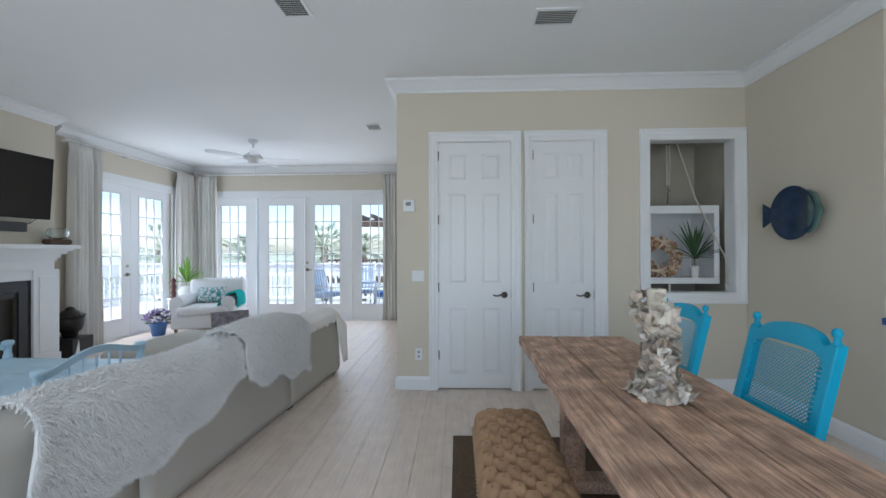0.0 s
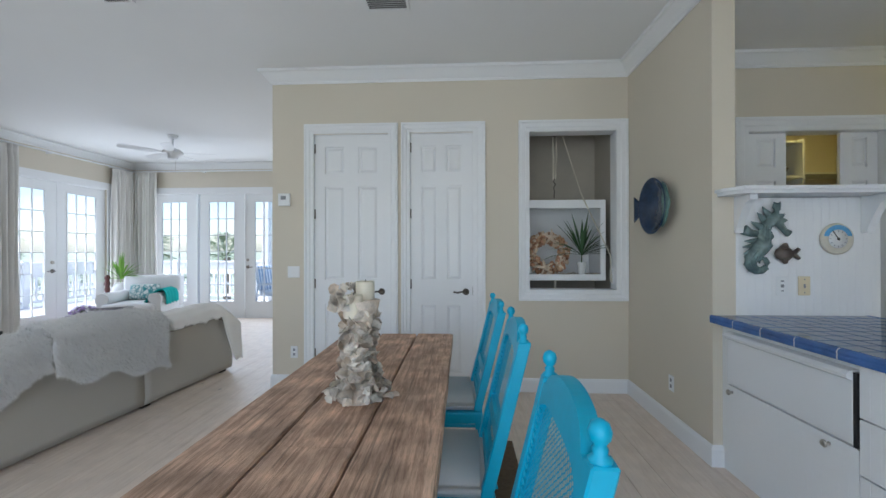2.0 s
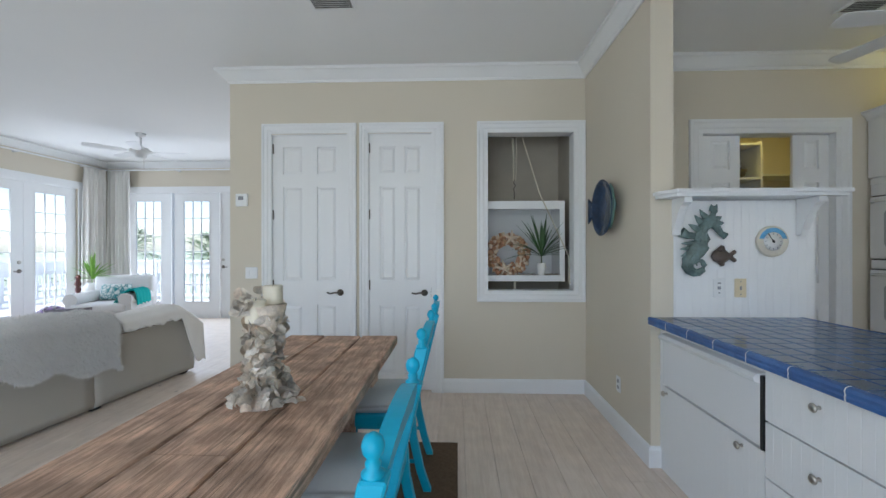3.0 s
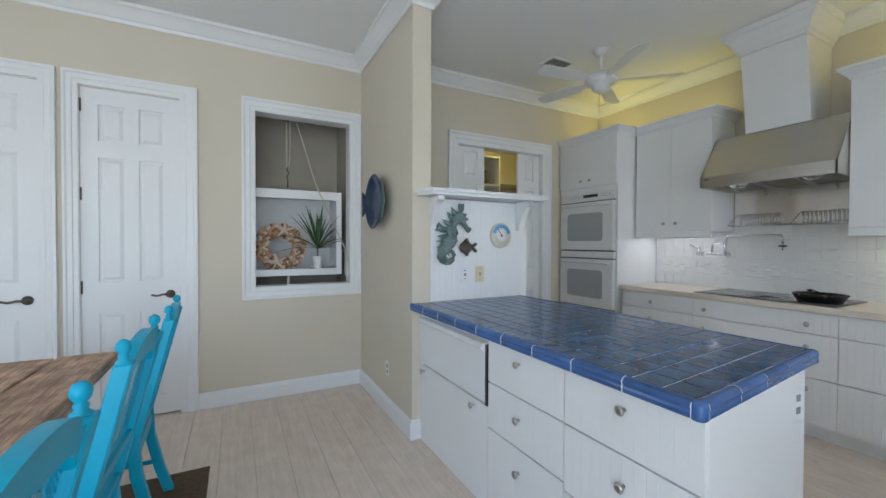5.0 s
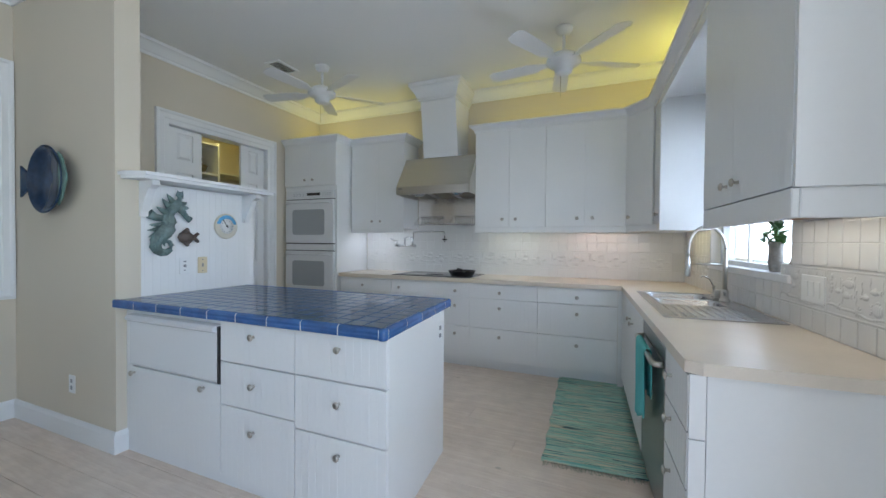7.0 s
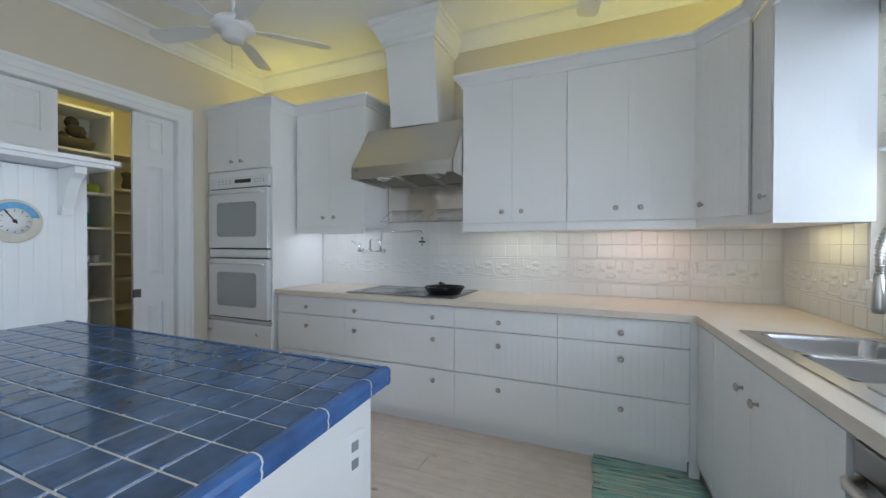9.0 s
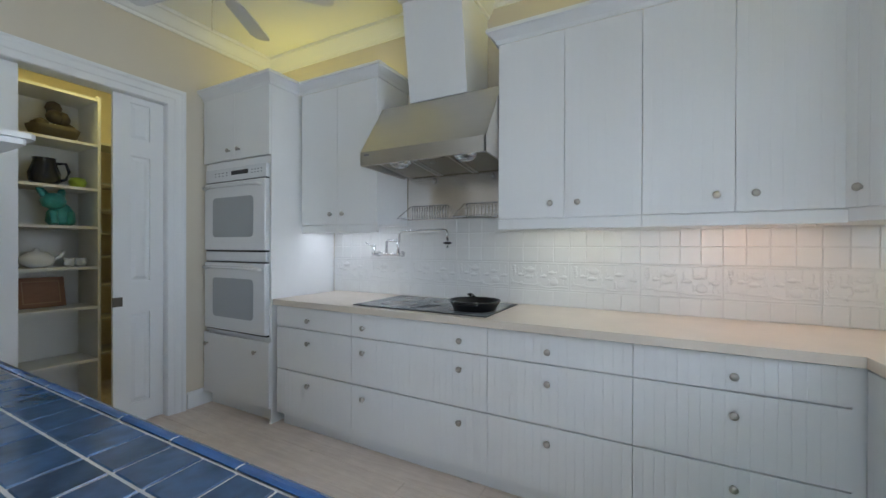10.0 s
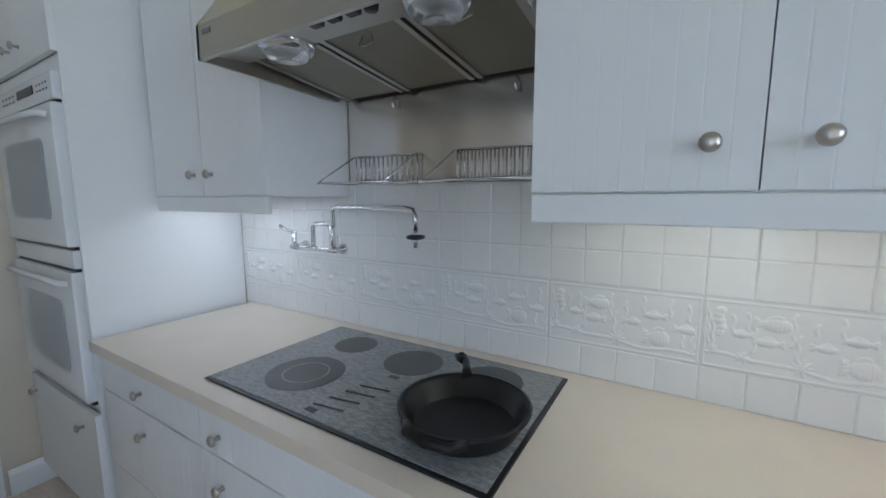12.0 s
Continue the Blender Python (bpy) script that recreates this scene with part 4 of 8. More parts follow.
BT = material("cobalt_glazed_tile", (0.052, 0.108, 0.225), 0.13, vary=0.42, scale=14, fine=40, bump=0.04, dist=0.0015, per_object=0.16)
BE = material("cobalt_edge_tile", (0.05, 0.13, 0.35), 0.14, vary=0.3, scale=9, fine=30, bump=0.05, per_object=0.15)
t = thing("island_worktop", "cobalt blue glazed tile worktop with pale grout", "worktop")
b = bmesh.new()
prism(b, [(2.80, YI - 0.002), (2.80, 0.768), (3.71, slant(3.71, 0.768)), (3.71, YI - 0.002)], "z", 0.874, 0.9215)
part("grout_bed", b, GROUT, t)
NX, NY = 9, 19
XT = [2.813 + (3.697 - 2.813) * i / NX for i in range(NX + 1)]
YT = [YI - 0.004 - (YI - 0.004 - 0.778) * i / NY for i in range(NY + 1)]
g = 0.0029


def tile_piece(name, quad, z0, z1, mat, parent, bev=0.003):
    """A slab over a four-sided plan with a pillowed top edge; its origin is at its middle."""
    cx, cy = sum(q[0] for q in quad) / 4, sum(q[1] for q in quad) / 4
    bm = bmesh.new()
    v = [[bm.verts.new((cx + (x - cx) * s - cx, cy + (y - cy) * s - cy, z)) for x, y in quad] for s, z in ((1, z0 - z1), (1, -bev), (0.965, 0))]
    for a, b2 in zip(v, v[1:]):
        for i in range(4):
            bm.faces.new((a[i], a[(i + 1) % 4], b2[(i + 1) % 4], b2[i]))
    bm.faces.new(v[-1]), bm.faces.new(v[0][::-1])
    ob = part(name, bm, mat, parent)
    ob.location = (cx, cy, z1)
    return ob


for i in range(NX):
    for j in range(NY):
        q = [(XT[i] + g, YT[j + 1] + g), (XT[i + 1] - g, YT[j + 1] + g), (XT[i + 1] - g, YT[j] - g), (XT[i] + g, YT[j] - g)]
        tile_piece("tile", [(x, slant(x, y)) for x, y in q], 0.9205, 0.9245, BT, t)


def edge_piece(a, b2, out, bed=False):
    """A rounded nosing tile from a to b2; out points away from the top."""
    a, b2, out = Vector((*a, 0)), Vector((*b2, 0)), Vector((*out, 0))
    d = (b2 - a).normalized()
    a, b2 = a + d * 0.003 * (not bed), b2 - d * 0.003 * (not bed)
    prof = [(-0.017, 0.9205), (-0.017, 0.9255), (-0.009, 0.9272), (0.0, 0.9265), (0.009, 0.922), (0.013, 0.912), (0.010, 0.900), (0.012, 0.893), (0.010, 0.880), (0.002, 0.876), (-0.008, 0.878), (-0.008, 0.9205)]
    if bed:
        prof = [(o - 0.0012 if o > -0.01 else o, z - 0.0012) for o, z in prof]
    mid = (a + b2) / 2
    bm = bmesh.new()
    lo, hi = [bm.verts.new(a - mid + out * o + Vector((0, 0, z - 0.9))) for o, z in prof], [bm.verts.new(b2 - mid + out * o + Vector((0, 0, z - 0.9))) for o, z in prof]
    for i in range(len(prof)):
        bm.faces.new((lo[i], hi[i], hi[(i + 1) % len(prof)], lo[(i + 1) % len(prof)]))
    bm.faces.new(lo), bm.faces.new(hi[::-1])
    ob = part("grout_core" if bed else "edge_tile", bm, GROUT if bed else BE, t)
    ob.location = (mid.x, mid.y, 0.9)


dn = Vector((0.092, -0.93)).normalized()
LONG = [YI - 0.004 - (YI - 0.004 - 0.778) * k / 9 for k in range(10)]
WIDE = [2.813 + 0.884 * k / 4.5 for k in range(5)] + [3.697]
for x, side in ((2.793, -1), (3.717, 1)):
    edge_piece((x, slant(x, LONG[0])), (x, slant(x, LONG[-1])), (side, 0), True)
    for p, q in zip(LONG, LONG[1:]):
        edge_piece((x, slant(x, p)), (x, slant(x, q)), (side, 0))
edge_piece((WIDE[0], slant(WIDE[0], 0.758)), (WIDE[-1], slant(WIDE[-1], 0.758)), dn, True)
for p, q in zip(WIDE, WIDE[1:]):
    edge_piece((p, slant(p, 0.758)), (q, slant(q, 0.758)), dn)
for x, o in ((2.803, 0), (3.707, 1)):
    tile = part("corner_tile", lathe(bmesh.new(), [(0.018, -0.024), (0.022, -0.02), (0.023, -0.008), (0.0215, 0.0), (0.023, 0.012), (0.020, 0.022), (0.014, 0.0268), (0.003, 0.0275)], 20), BE, t)
    tile.location = (x, slant(x, 0.768), 0.9)

# ---- half-height panel with shelf ----
t = thing("wall_panel", "white beadboard half-height partition behind the island", "partition", at=pose(2.86, 2.655, 0))
part("board", bead(0.0, 0.935, 0.0, 1.648, 0.014, 0.05), CAB, t)
part("core", boxes((0.002, 0.001, 0, 0.935, 0.075, 1.648)), WHITE, t)
b = bmesh.new()
prism(b, [(-0.055, -0.10), (0.0, -0.215), (0.975, -0.215), (0.99, -0.20), (0.99, 0.08), (0.08, 0.08), (0.08, -0.036), (-0.055, -0.036)], "z", 1.672, 1.692)
prism(b, [(-0.04, -0.09), (0.005, -0.195), (0.96, -0.195), (0.97, -0.185), (0.97, 0.075), (0.083, 0.075), (0.083, -0.036), (-0.04, -0.036)], "z", 1.652, 1.672)
part("shelf", b, WHITE, t, "white moulded shelf")
for u in (0.06, 0.82):
    b = prism(bmesh.new(), [(-0.016, 1.65), (-0.17, 1.65), (-0.17, 1.62), (-0.13, 1.60), (-0.105, 1.56), (-0.075, 1.50), (-0.055, 1.46), (-0.05, 1.43), (-0.016, 1.43)], "x", u, u + 0.045)
    part("bracket", b, WHITE, t, "scrolled white shelf bracket")


def plate(name, label, at, holes, mat):
    t = thing(name, label, "switch plate" if "switch" in name else "outlet", at=at)
    part("plate", rounded(boxes((-0.036, -0.006, -0.058, 0.036, 0, 0.058)), 0.003, 1), mat, t)
    for u, z, w, h in holes:
        part("insert", boxes((u - w, -0.0085, z - h, u + w, -0.0059, z + h)), GREYP if w < 0.01 else mat, t)


CREAM = material("almond_plastic", (0.72, 0.62, 0.42), 0.4, vary=0.02)
plate("wall_switch", "white outlet plate on beadboard partition", pose(3.215, 2.64, 1.105), [(0, 0.03, 0.009, 0.004), (0, 0.0, 0.009, 0.009), (0, -0.03, 0.006, 0.003)], WHITE)
plate("wall_switch", "almond coloured switch plate on white partition", pose(3.345, 2.64, 1.105), [(0, 0, 0.005, 0.012), (0, 0.04, 0.003, 0.003), (0, -0.04, 0.003, 0.003)], CREAM)
plate("wall_outlet", "white outlet low on the cream wall", pose(-0.361, YD, 0.35), [(0, 0.022, 0.009, 0.012), (0, -0.022, 0.009, 0.012)], WHITE)
plate("wall_outlet", "white outlet low on the stub wall", pose(XS, 3.09, 0.35, 0, 0, -90), [(0, 0.022, 0.009, 0.012), (0, -0.022, 0.009, 0.012)], WHITE)
t = thing("wall_switch", "wide white three-rocker switch plate beside closet door", "switch plate", at=pose(-0.365, YD, 1.12))
part("plate", rounded(boxes((-0.06, -0.006, -0.055, 0.06, 0, 0.055)), 0.003, 1), WHITE, t)
for u in (-0.03, 0.03):
    part("rocker", rounded(boxes((u - 0.014, -0.0095, -0.03, u + 0.014, -0.0059, 0.03)), 0.001, 1), WHITE, t)
t = thing("thermostat", "white wall thermostat with a grey display", "thermostat", at=pose(-0.453, YD, 1.815))
part("case", rounded(boxes((-0.057, -0.025, -0.06, 0.057, 0, 0.06)), 0.005), WHITE, t)
part("display", boxes((-0.03, -0.0265, 0.0, 0.02, -0.0249, 0.035)), GREYP, t, "small grey display")
t = thing("splashback_switch", "white three-gang switch plate on white tiles", "switch plate", at=SINK @ pose(-1.66, -0.608, 1.10, 0, 0, 180))
part("plate", rounded(boxes((-0.09, -0.008, -0.058, 0.09, 0, 0.058)), 0.003, 1), WHITE, t)
for u in (-0.046, 0.0, 0.046):
    part("rocker", rounded(boxes((u - 0.015, -0.011, -0.033, u + 0.015, -0.0079, 0.033)), 0.001, 1), WHITE, t)

# wall ornaments
SEA = material("grey_green_glaze", (0.15, 0.21, 0.205), 0.22, vary=0.6, scale=14, fine=60, bump=0.5, dist=0.004)
BRONZE = material("brown_glaze", (0.10, 0.075, 0.06), 0.35, vary=0.4, scale=20, fine=80, bump=0.5, dist=0.004)
b = bmesh.new()
# head and crown, the curved body and the coiled tail
body = [(0.212, -0.03, 0.43), (0.205, -0.03, 0.395), (0.195, -0.034, 0.35), (0.165, -0.036, 0.322), (0.14, -0.036, 0.295), (0.128, -0.038, 0.262), (0.13, -0.04, 0.225), (0.122, -0.04, 0.19), (0.10, -0.038, 0.155), (0.072, -0.036, 0.122), (0.05, -0.034, 0.09), (0.046, -0.032, 0.062), (0.06, -0.03, 0.036), (0.085, -0.03, 0.022), (0.115, -0.03, 0.022), (0.14, -0.03, 0.04), (0.148, -0.03, 0.066), (0.136, -0.03, 0.09), (0.114, -0.03, 0.096), (0.098, -0.03, 0.08), (0.104, -0.03, 0.064)]
tube(b, body, 0, 16, [0.014, 0.02, 0.036, 0.036, 0.032, 0.036, 0.048, 0.052, 0.05, 0.045, 0.04, 0.036, 0.031, 0.026, 0.022, 0.019, 0.017, 0.014, 0.011, 0.009, 0.005])
tube(b, [(0.19, -0.034, 0.335), (0.225, -0.032, 0.295), (0.25, -0.03, 0.262), (0.276, -0.03, 0.244)], 0, 12, [0.036, 0.022, 0.017, 0.023])
for x, z, dx, dz in ((0.16, 0.355, -0.04, 0.055), (0.135, 0.325, -0.045, 0.05), (0.115, 0.285, -0.062, 0.034), (0.10, 0.20, -0.088, 0.0), (0.09, 0.175, -0.088, -0.012), (0.075, 0.15, -0.068, -0.03), (0.215, 0.345, 0.038, 0.02), (0.222, 0.322, 0.046, 0.005), (0.205, 0.40, 0.022, 0.04), (0.2, 0.405, -0.01, 0.035)):
    tube(b, [(x, -0.03, z), (x + dx * 0.55, -0.03, z + dz * 0.5), (x + dx, -0.028, z + dz)], 0, 6, [0.024, 0.014, 0.002])
tube(b, [(0.1, -0.03, 0.245), (0.05, -0.03, 0.25), (0.012, -0.028, 0.27)], 0, 8, [0.02, 0.024, 0.034])
# raised bands along the body
for o in (-0.018, 0.012):
    tube(b, [(x + o * (1 if k < 9 else 0.6), -0.078 + 0.0018 * max(0, k - 6) * 2, z) for k, (x, y, z) in enumerate(body[4:13])], 0.0045, 6)
t = tagged(new("seahorse_ornament", mesh_of("seahorse_ornament", b, SEA)), "glazed grey-green ceramic seahorse hung on white partition", "ornament")
t.matrix_world = pose(2.966, 2.638, 1.18) @ Matrix.Diagonal((1.0, 0.72, 1.0, 1))
b = bmesh.new()
lathe(b, [(0.002, -0.06), (0.03, -0.045), (0.048, -0.01), (0.045, 0.02), (0.02, 0.05), (0.012, 0.06)], 12, pose(0, -0.02, 0, 0, 90, 0) @ Matrix.Diagonal((1, 0.45, 1, 1)))
for z in (0.03, -0.03):
    tube(b, [(0.05, -0.02, 0), (0.085, -0.02, z)], 0, 6, [0.014, 0.012])
tube(b, [(0.0, -0.02, 0.03), (0.01, -0.02, 0.065)], 0, 6, [0.03, 0.01])
tube(b, [(0.0, -0.02, -0.03), (0.01, -0.02, -0.06)], 0, 6, [0.025, 0.01])
t = tagged(new("fish_ornament", mesh_of("fish_ornament", b, BRONZE)), "small dark bronze fish hung on white partition", "ornament")
t.matrix_world = pose(3.215, 2.638, 1.302)
DIALM = material("painted_beach_dial", (0.66, 0.62, 0.52), 0.35, vary=0.08, scale=12)
SKYB = material("painted_dial_sky", (0.12, 0.36, 0.62), 0.35, vary=0.35, scale=16)
t = thing("wall_dial", "round beach-painted thermometer dial on partition", "wall thermometer", at=pose(3.528, 2.638, 1.392) @ Matrix.Diagonal((0.86, 1, 0.86, 1)))
part("case", lathe(bmesh.new(), [(0.108, 0), (0.112, 0.006), (0.11, 0.016), (0.10, 0.019), (0.004, 0.019)], 36, pose(0, 0, 0, 90)), DIALM, t)
b = bmesh.new()
prism(b, [(0.098 * math.cos(a * math.pi / 16), 0.098 * math.sin(a * math.pi / 16) ) for a in range(1, 16)], "y", -0.0205, -0.0195)
part("painted_sky", b, SKYB, t, "painted blue sky")
part("dial_face", lathe(bmesh.new(), [(0.066, 0.0195), (0.066, 0.0212), (0.004, 0.0212)], 32, pose(0, 0, 0, 90)), WPOT, t, "white dial face")
for k in range(12):
    a = k * math.pi / 6
    p = part("tick", boxes((-0.002, -0.0225, 0.048, 0.002, -0.0213, 0.06)), GREYP, t)
    p.matrix_local = pose(0, 0, 0, 0, k * 30, 0)
p = part("needle", boxes((-0.003, -0.0235, -0.015, 0.003, -0.0225, 0.07)), BLACK, t, "black needle")
p.matrix_local = pose(0, 0, 0, 0, -35, 0)
part("hub", lathe(bmesh.new(), [(0.009, 0.019), (0.009, 0.025), (0.003, 0.026)], 12, pose(0, 0, 0, 90)), BLACK, t)
FISHB = material("deep_blue_glaze", (0.022, 0.045, 0.095), 0.18, vary=0.5, scale=7, fine=40, bump=0.1)
FISHG = material("sea_green_glaze", (0.12, 0.22, 0.20), 0.25, vary=0.4, scale=12)
t = thing("fish_wall_plate", "deep blue glazed ceramic fish plate on wall", "wall plate", at=pose(XS, 3.24, 1.665, 0, 0, -90))
b = lathe(bmesh.new(), [(0.05, 0.012), (0.13, 0.018), (0.19, 0.045), (0.215, 0.07), (0.218, 0.076), (0.21, 0.078), (0.185, 0.058), (0.13, 0.034), (0.004, 0.028)], 40, pose(0, 0, 0, 90) @ Matrix.Diagonal((0.98, 1.0, 1, 1)))
part("body", b, FISHB, t)
b = bmesh.new()
cloth(b, 8, 8, lambda u, v: (-0.205 - 0.085 * u, -0.07 - 0.01 * u, (v - 0.5) * (0.10 + 0.11 * u)))
p = part("tail", b, FISHB, t)
p.modifiers.new("thick", "SOLIDIFY").thickness = 0.012
b = bmesh.new()
cloth(b, 12, 6, lambda u, v: (0.13 + (0.09 + 0.06 * (1 - abs(2 * u - 1))) * v, -0.06 - 0.02 * v, (u - 0.5) * (0.34 - 0.08 * v)))
p = part("face_fin", b, FISHG, t, "grey-green glazed rim")
p.modifiers.new("thick", "SOLIDIFY").thickness = 0.01

# ---- doors ----
DARKN = material("dark_nickel", (0.16, 0.14, 0.12), 0.3, 1.0, vary=0.1)


def panel_leaf(bm, w, h, cols):
    """A moulded panel door leaf, front at y = 0, facing -y."""
    rows = [(0.15, 0.80), (1.03, 1.93), (2.05, 2.31)]
    box(bm, 0, 0.014, 0, w, 0.026, h)
    zs = [0] + [z for r in rows for z in r] + [h]
    xs = [0] + [x for c in cols for x in c] + [w]
    for i in range(0, len(xs), 2):
        box(bm, xs[i], 0, 0, xs[i + 1], 0.0139, h)
    for i in range(0, len(zs), 2):
        for c0, c1 in cols:
            box(bm, c0, 0.0, zs[i], c1, 0.0138, zs[i + 1])
    for z0, z1 in rows:
        for c0, c1 in cols:
            a = [bm.verts.new(p) for p in ((c0 + 0.012, 0.0139, z0 + 0.012), (c1 - 0.012, 0.0139, z0 + 0.012), (c1 - 0.012, 0.0139, z1 - 0.012), (c0 + 0.012, 0.0139, z1 - 0.012))]
            b = [bm.verts.new(p) for p in ((c0 + 0.035, 0.004, z0 + 0.035), (c1 - 0.035, 0.004, z0 + 0.035), (c1 - 0.035, 0.004, z1 - 0.035), (c0 + 0.035, 0.004, z1 - 0.035))]
            for i in range(4):
                bm.faces.new((a[i], a[(i + 1) % 4], b[(i + 1) % 4], b[i]))
            bm.faces.new(b)
    return bm


def lever(parent, x, z, turn=1):
    p = part("lever_handle", lathe(bmesh.new(), [(0.032, 0), (0.03, 0.008), (0.014, 0.012), (0.012, 0.045)], 20, pose(x, 0, z, 90)), DARKN, parent, "dark nickel lever")
    part("lever_arm", tube(bmesh.new(), [(x, -0.045, z), (x - turn * 0.04, -0.05, z + 0.004), (x - turn * 0.08, -0.05, z - 0.006), (x - turn * 0.115, -0.045, z + 0.003)], 0.008, 8), DARKN, p)


for i, (a, b2) in enumerate((D1, D2)):
    w = b2 - a - 0.008
    t = thing("door_%d" % (i + 1), "closed white six-panel closet door", "door", "closet doors", pose(a + 0.004, YD + 0.02, 0.012), kind="structure")
    c = 0.19 if i == 0 else 0.155
    part("leaf", panel_leaf(bmesh.new(), w, 2.425, [(0.1, 0.1 + c), (w - 0.1 - c, w - 0.1)]), WHITE, t)
    lever(t, w - 0.065, 0.92)
    for z in (0.28, 0.95, 1.62, 2.25):
        part("hinge", tube(bmesh.new(), [(0.003, -0.006, z), (0.003, -0.006, z + 0.09)], 0.007, 8), DARKN, t)
    part("latch_plate", boxes((w - 0.002, -0.004, 0.88, w + 0.003, 0.003, 0.97)), DARKN, t)
    structure("jamb_%d" % (i + 1), boxes((a - 0.0005, YD + 0.0, 0, a + 0.0032, YD + T, 2.44), (b2 - 0.0032, YD, 0, b2 + 0.0005, YD + T, 2.44), (a, YD, 2.4375, b2, YD + T, 2.4405)), WHITE, "white painted door jamb", "door jamb")
structure("closet_back", boxes((XC + T, YD + 0.9, 0, 1.7, YD + 0.95, H), (1.65, YD + T, 0, 1.7, YD + 0.9, H)), WALL, "plain closet back wall", "wall")

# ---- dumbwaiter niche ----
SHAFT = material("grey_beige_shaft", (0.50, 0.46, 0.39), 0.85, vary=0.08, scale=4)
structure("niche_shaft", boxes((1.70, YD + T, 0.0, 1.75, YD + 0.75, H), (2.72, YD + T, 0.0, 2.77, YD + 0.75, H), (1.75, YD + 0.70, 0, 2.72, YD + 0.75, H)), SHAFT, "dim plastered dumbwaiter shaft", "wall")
structure("niche_jamb", boxes((NICHE[0] - 0.001, YD, NICHE[2], NICHE[0] + 0.003, YD + T, NICHE[3]), (NICHE[1] - 0.003, YD, NICHE[2], NICHE[1] + 0.001, YD + T, NICHE[3]), (NICHE[0], YD, NICHE[3] - 0.003, NICHE[1], YD + T, NICHE[3] + 0.001), (NICHE[0], YD, NICHE[2] - 0.001, NICHE[1], YD + T, NICHE[2] + 0.003)), WHITE, "white niche lining", "door jamb")
# near-black slab puts the shaft bottom's shade in as colour
structure("niche_sill", boxes((1.75, YD + T, 0.60, 2.72, YD + 0.70, 0.66)), DARK, "shaft floor blackened to stand for shade", "floor")
t = thing("dumbwaiter_car", "white wooden dumbwaiter box hanging in shaft", "dumbwaiter", at=pose(0, YD + 0.16, 0))
part("frame", rounded(boxes((1.78, 0, 1.735, 2.645, 0.02, 1.815), (1.78, 0, 1.03, 2.645, 0.02, 1.09), (2.595, 0.0, 1.091, 2.645, 0.02, 1.734), (1.78, 0, 1.091, 1.82, 0.02, 1.734)), 0.002, 1), WHITE, t)
part("box", boxes((1.78, 0.021, 1.03, 2.645, 0.46, 1.075), (1.78, 0.021, 1.77, 2.645, 0.46, 1.81), (2.625, 0.021, 1.075, 2.645, 0.46, 1.77), (1.78, 0.021, 1.075, 1.80, 0.46, 1.77), (1.80, 0.45, 1.075, 2.625, 0.46, 1.77)), WHITE, t)
ROPE = material("white_rope", (0.62, 0.58, 0.48), 0.9, vary=0.15, fine=300, bump=0.4)
t = thing("hoist_rope", "white hoist rope with pulley above dumbwaiter", "rope", at=pose(0, YD + 0.2, 0))
part("rope_fall", tube(bmesh.new(), [(2.15, 0, 2.47), (2.155, 0, 2.2), (2.155, 0, 2.02)], 0.007, 8), ROPE, t)
part("rope_fall", tube(bmesh.new(), [(2.18, 0.0, 2.47), (2.185, 0, 2.25), (2.175, 0, 2.02)], 0.006, 8), ROPE, t)
part("rope_tail", tube(bmesh.new(), [(2.22, -0.04, 2.48), (2.40, -0.06, 1.88), (2.66, -0.11, 1.28), (2.665, -0.115, 1.12)], 0.006, 8), ROPE, t)
part("pulley", lathe(bmesh.new(), [(0.035, 0), (0.028, 0.008), (0.028, 0.016), (0.035, 0.024)], 16, pose(2.16, 0.01, 2.47, 90)), DARKN, t)
part("spring_hook", tube(bmesh.new(), [(2.165, 0, 2.03), (2.155, 0, 2.0), (2.175, 0, 1.97), (2.155, 0, 1.94), (2.165, 0, 1.905), (2.165, 0.02, 1.84)], 0.006, 6), DARKN, t)
part("beam", boxes((1.751, -0.02, 2.50, 2.719, 0.03, 2.56)), SHAFT, t)
part("lower_cord", tube(bmesh.new(), [(2.165, -0.02, 1.04), (2.165, -0.02, 0.662)], 0.012, 6), ROPE, t)
t = thing("cleat", "rope wound on a small wall cleat", "cleat", at=pose(2.677, YD + 0.085, 1.0))
part("post", boxes((-0.004, -0.015, 0.0, 0.004, 0.015, 0.16)), WHITE, t)
b = bmesh.new()
for k in range(6):
    tube(b, [(-0.01, -0.03 + 0.005 * k, 0.02 + 0.02 * k), (-0.018, 0.0, 0.04 + 0.02 * k), (-0.01, 0.03, 0.06 + 0.015 * k)], 0.007, 6)
part("rope_coil", b, ROPE, t)

SHELLS = [material("shell_" + n, c, 0.6, vary=0.3, scale=30, fine=90, bump=0.4, dist=0.003) for n, c in (("pink", (0.50, 0.27, 0.16)), ("sand", (0.52, 0.34, 0.20)), ("white", (0.70, 0.58, 0.45)), ("brown", (0.30, 0.15, 0.08)))]


def lump(bm, p, r, rng, flat=0.6):
    """A small irregular shell-like lump."""
    m = Matrix.Translation(p) @ Euler((rng.uniform(0, 6), rng.uniform(0, 6), rng.uniform(0, 6))).to_matrix().to_4x4() @ Matrix.Diagonal((r, r * rng.uniform(0.6, 1.0), r * flat, 1))
    lathe(bm, [(0.25, -0.9), (0.85, -0.5), (1.0, 0.0), (0.75, 0.55), (0.2, 0.95)], 7, m)


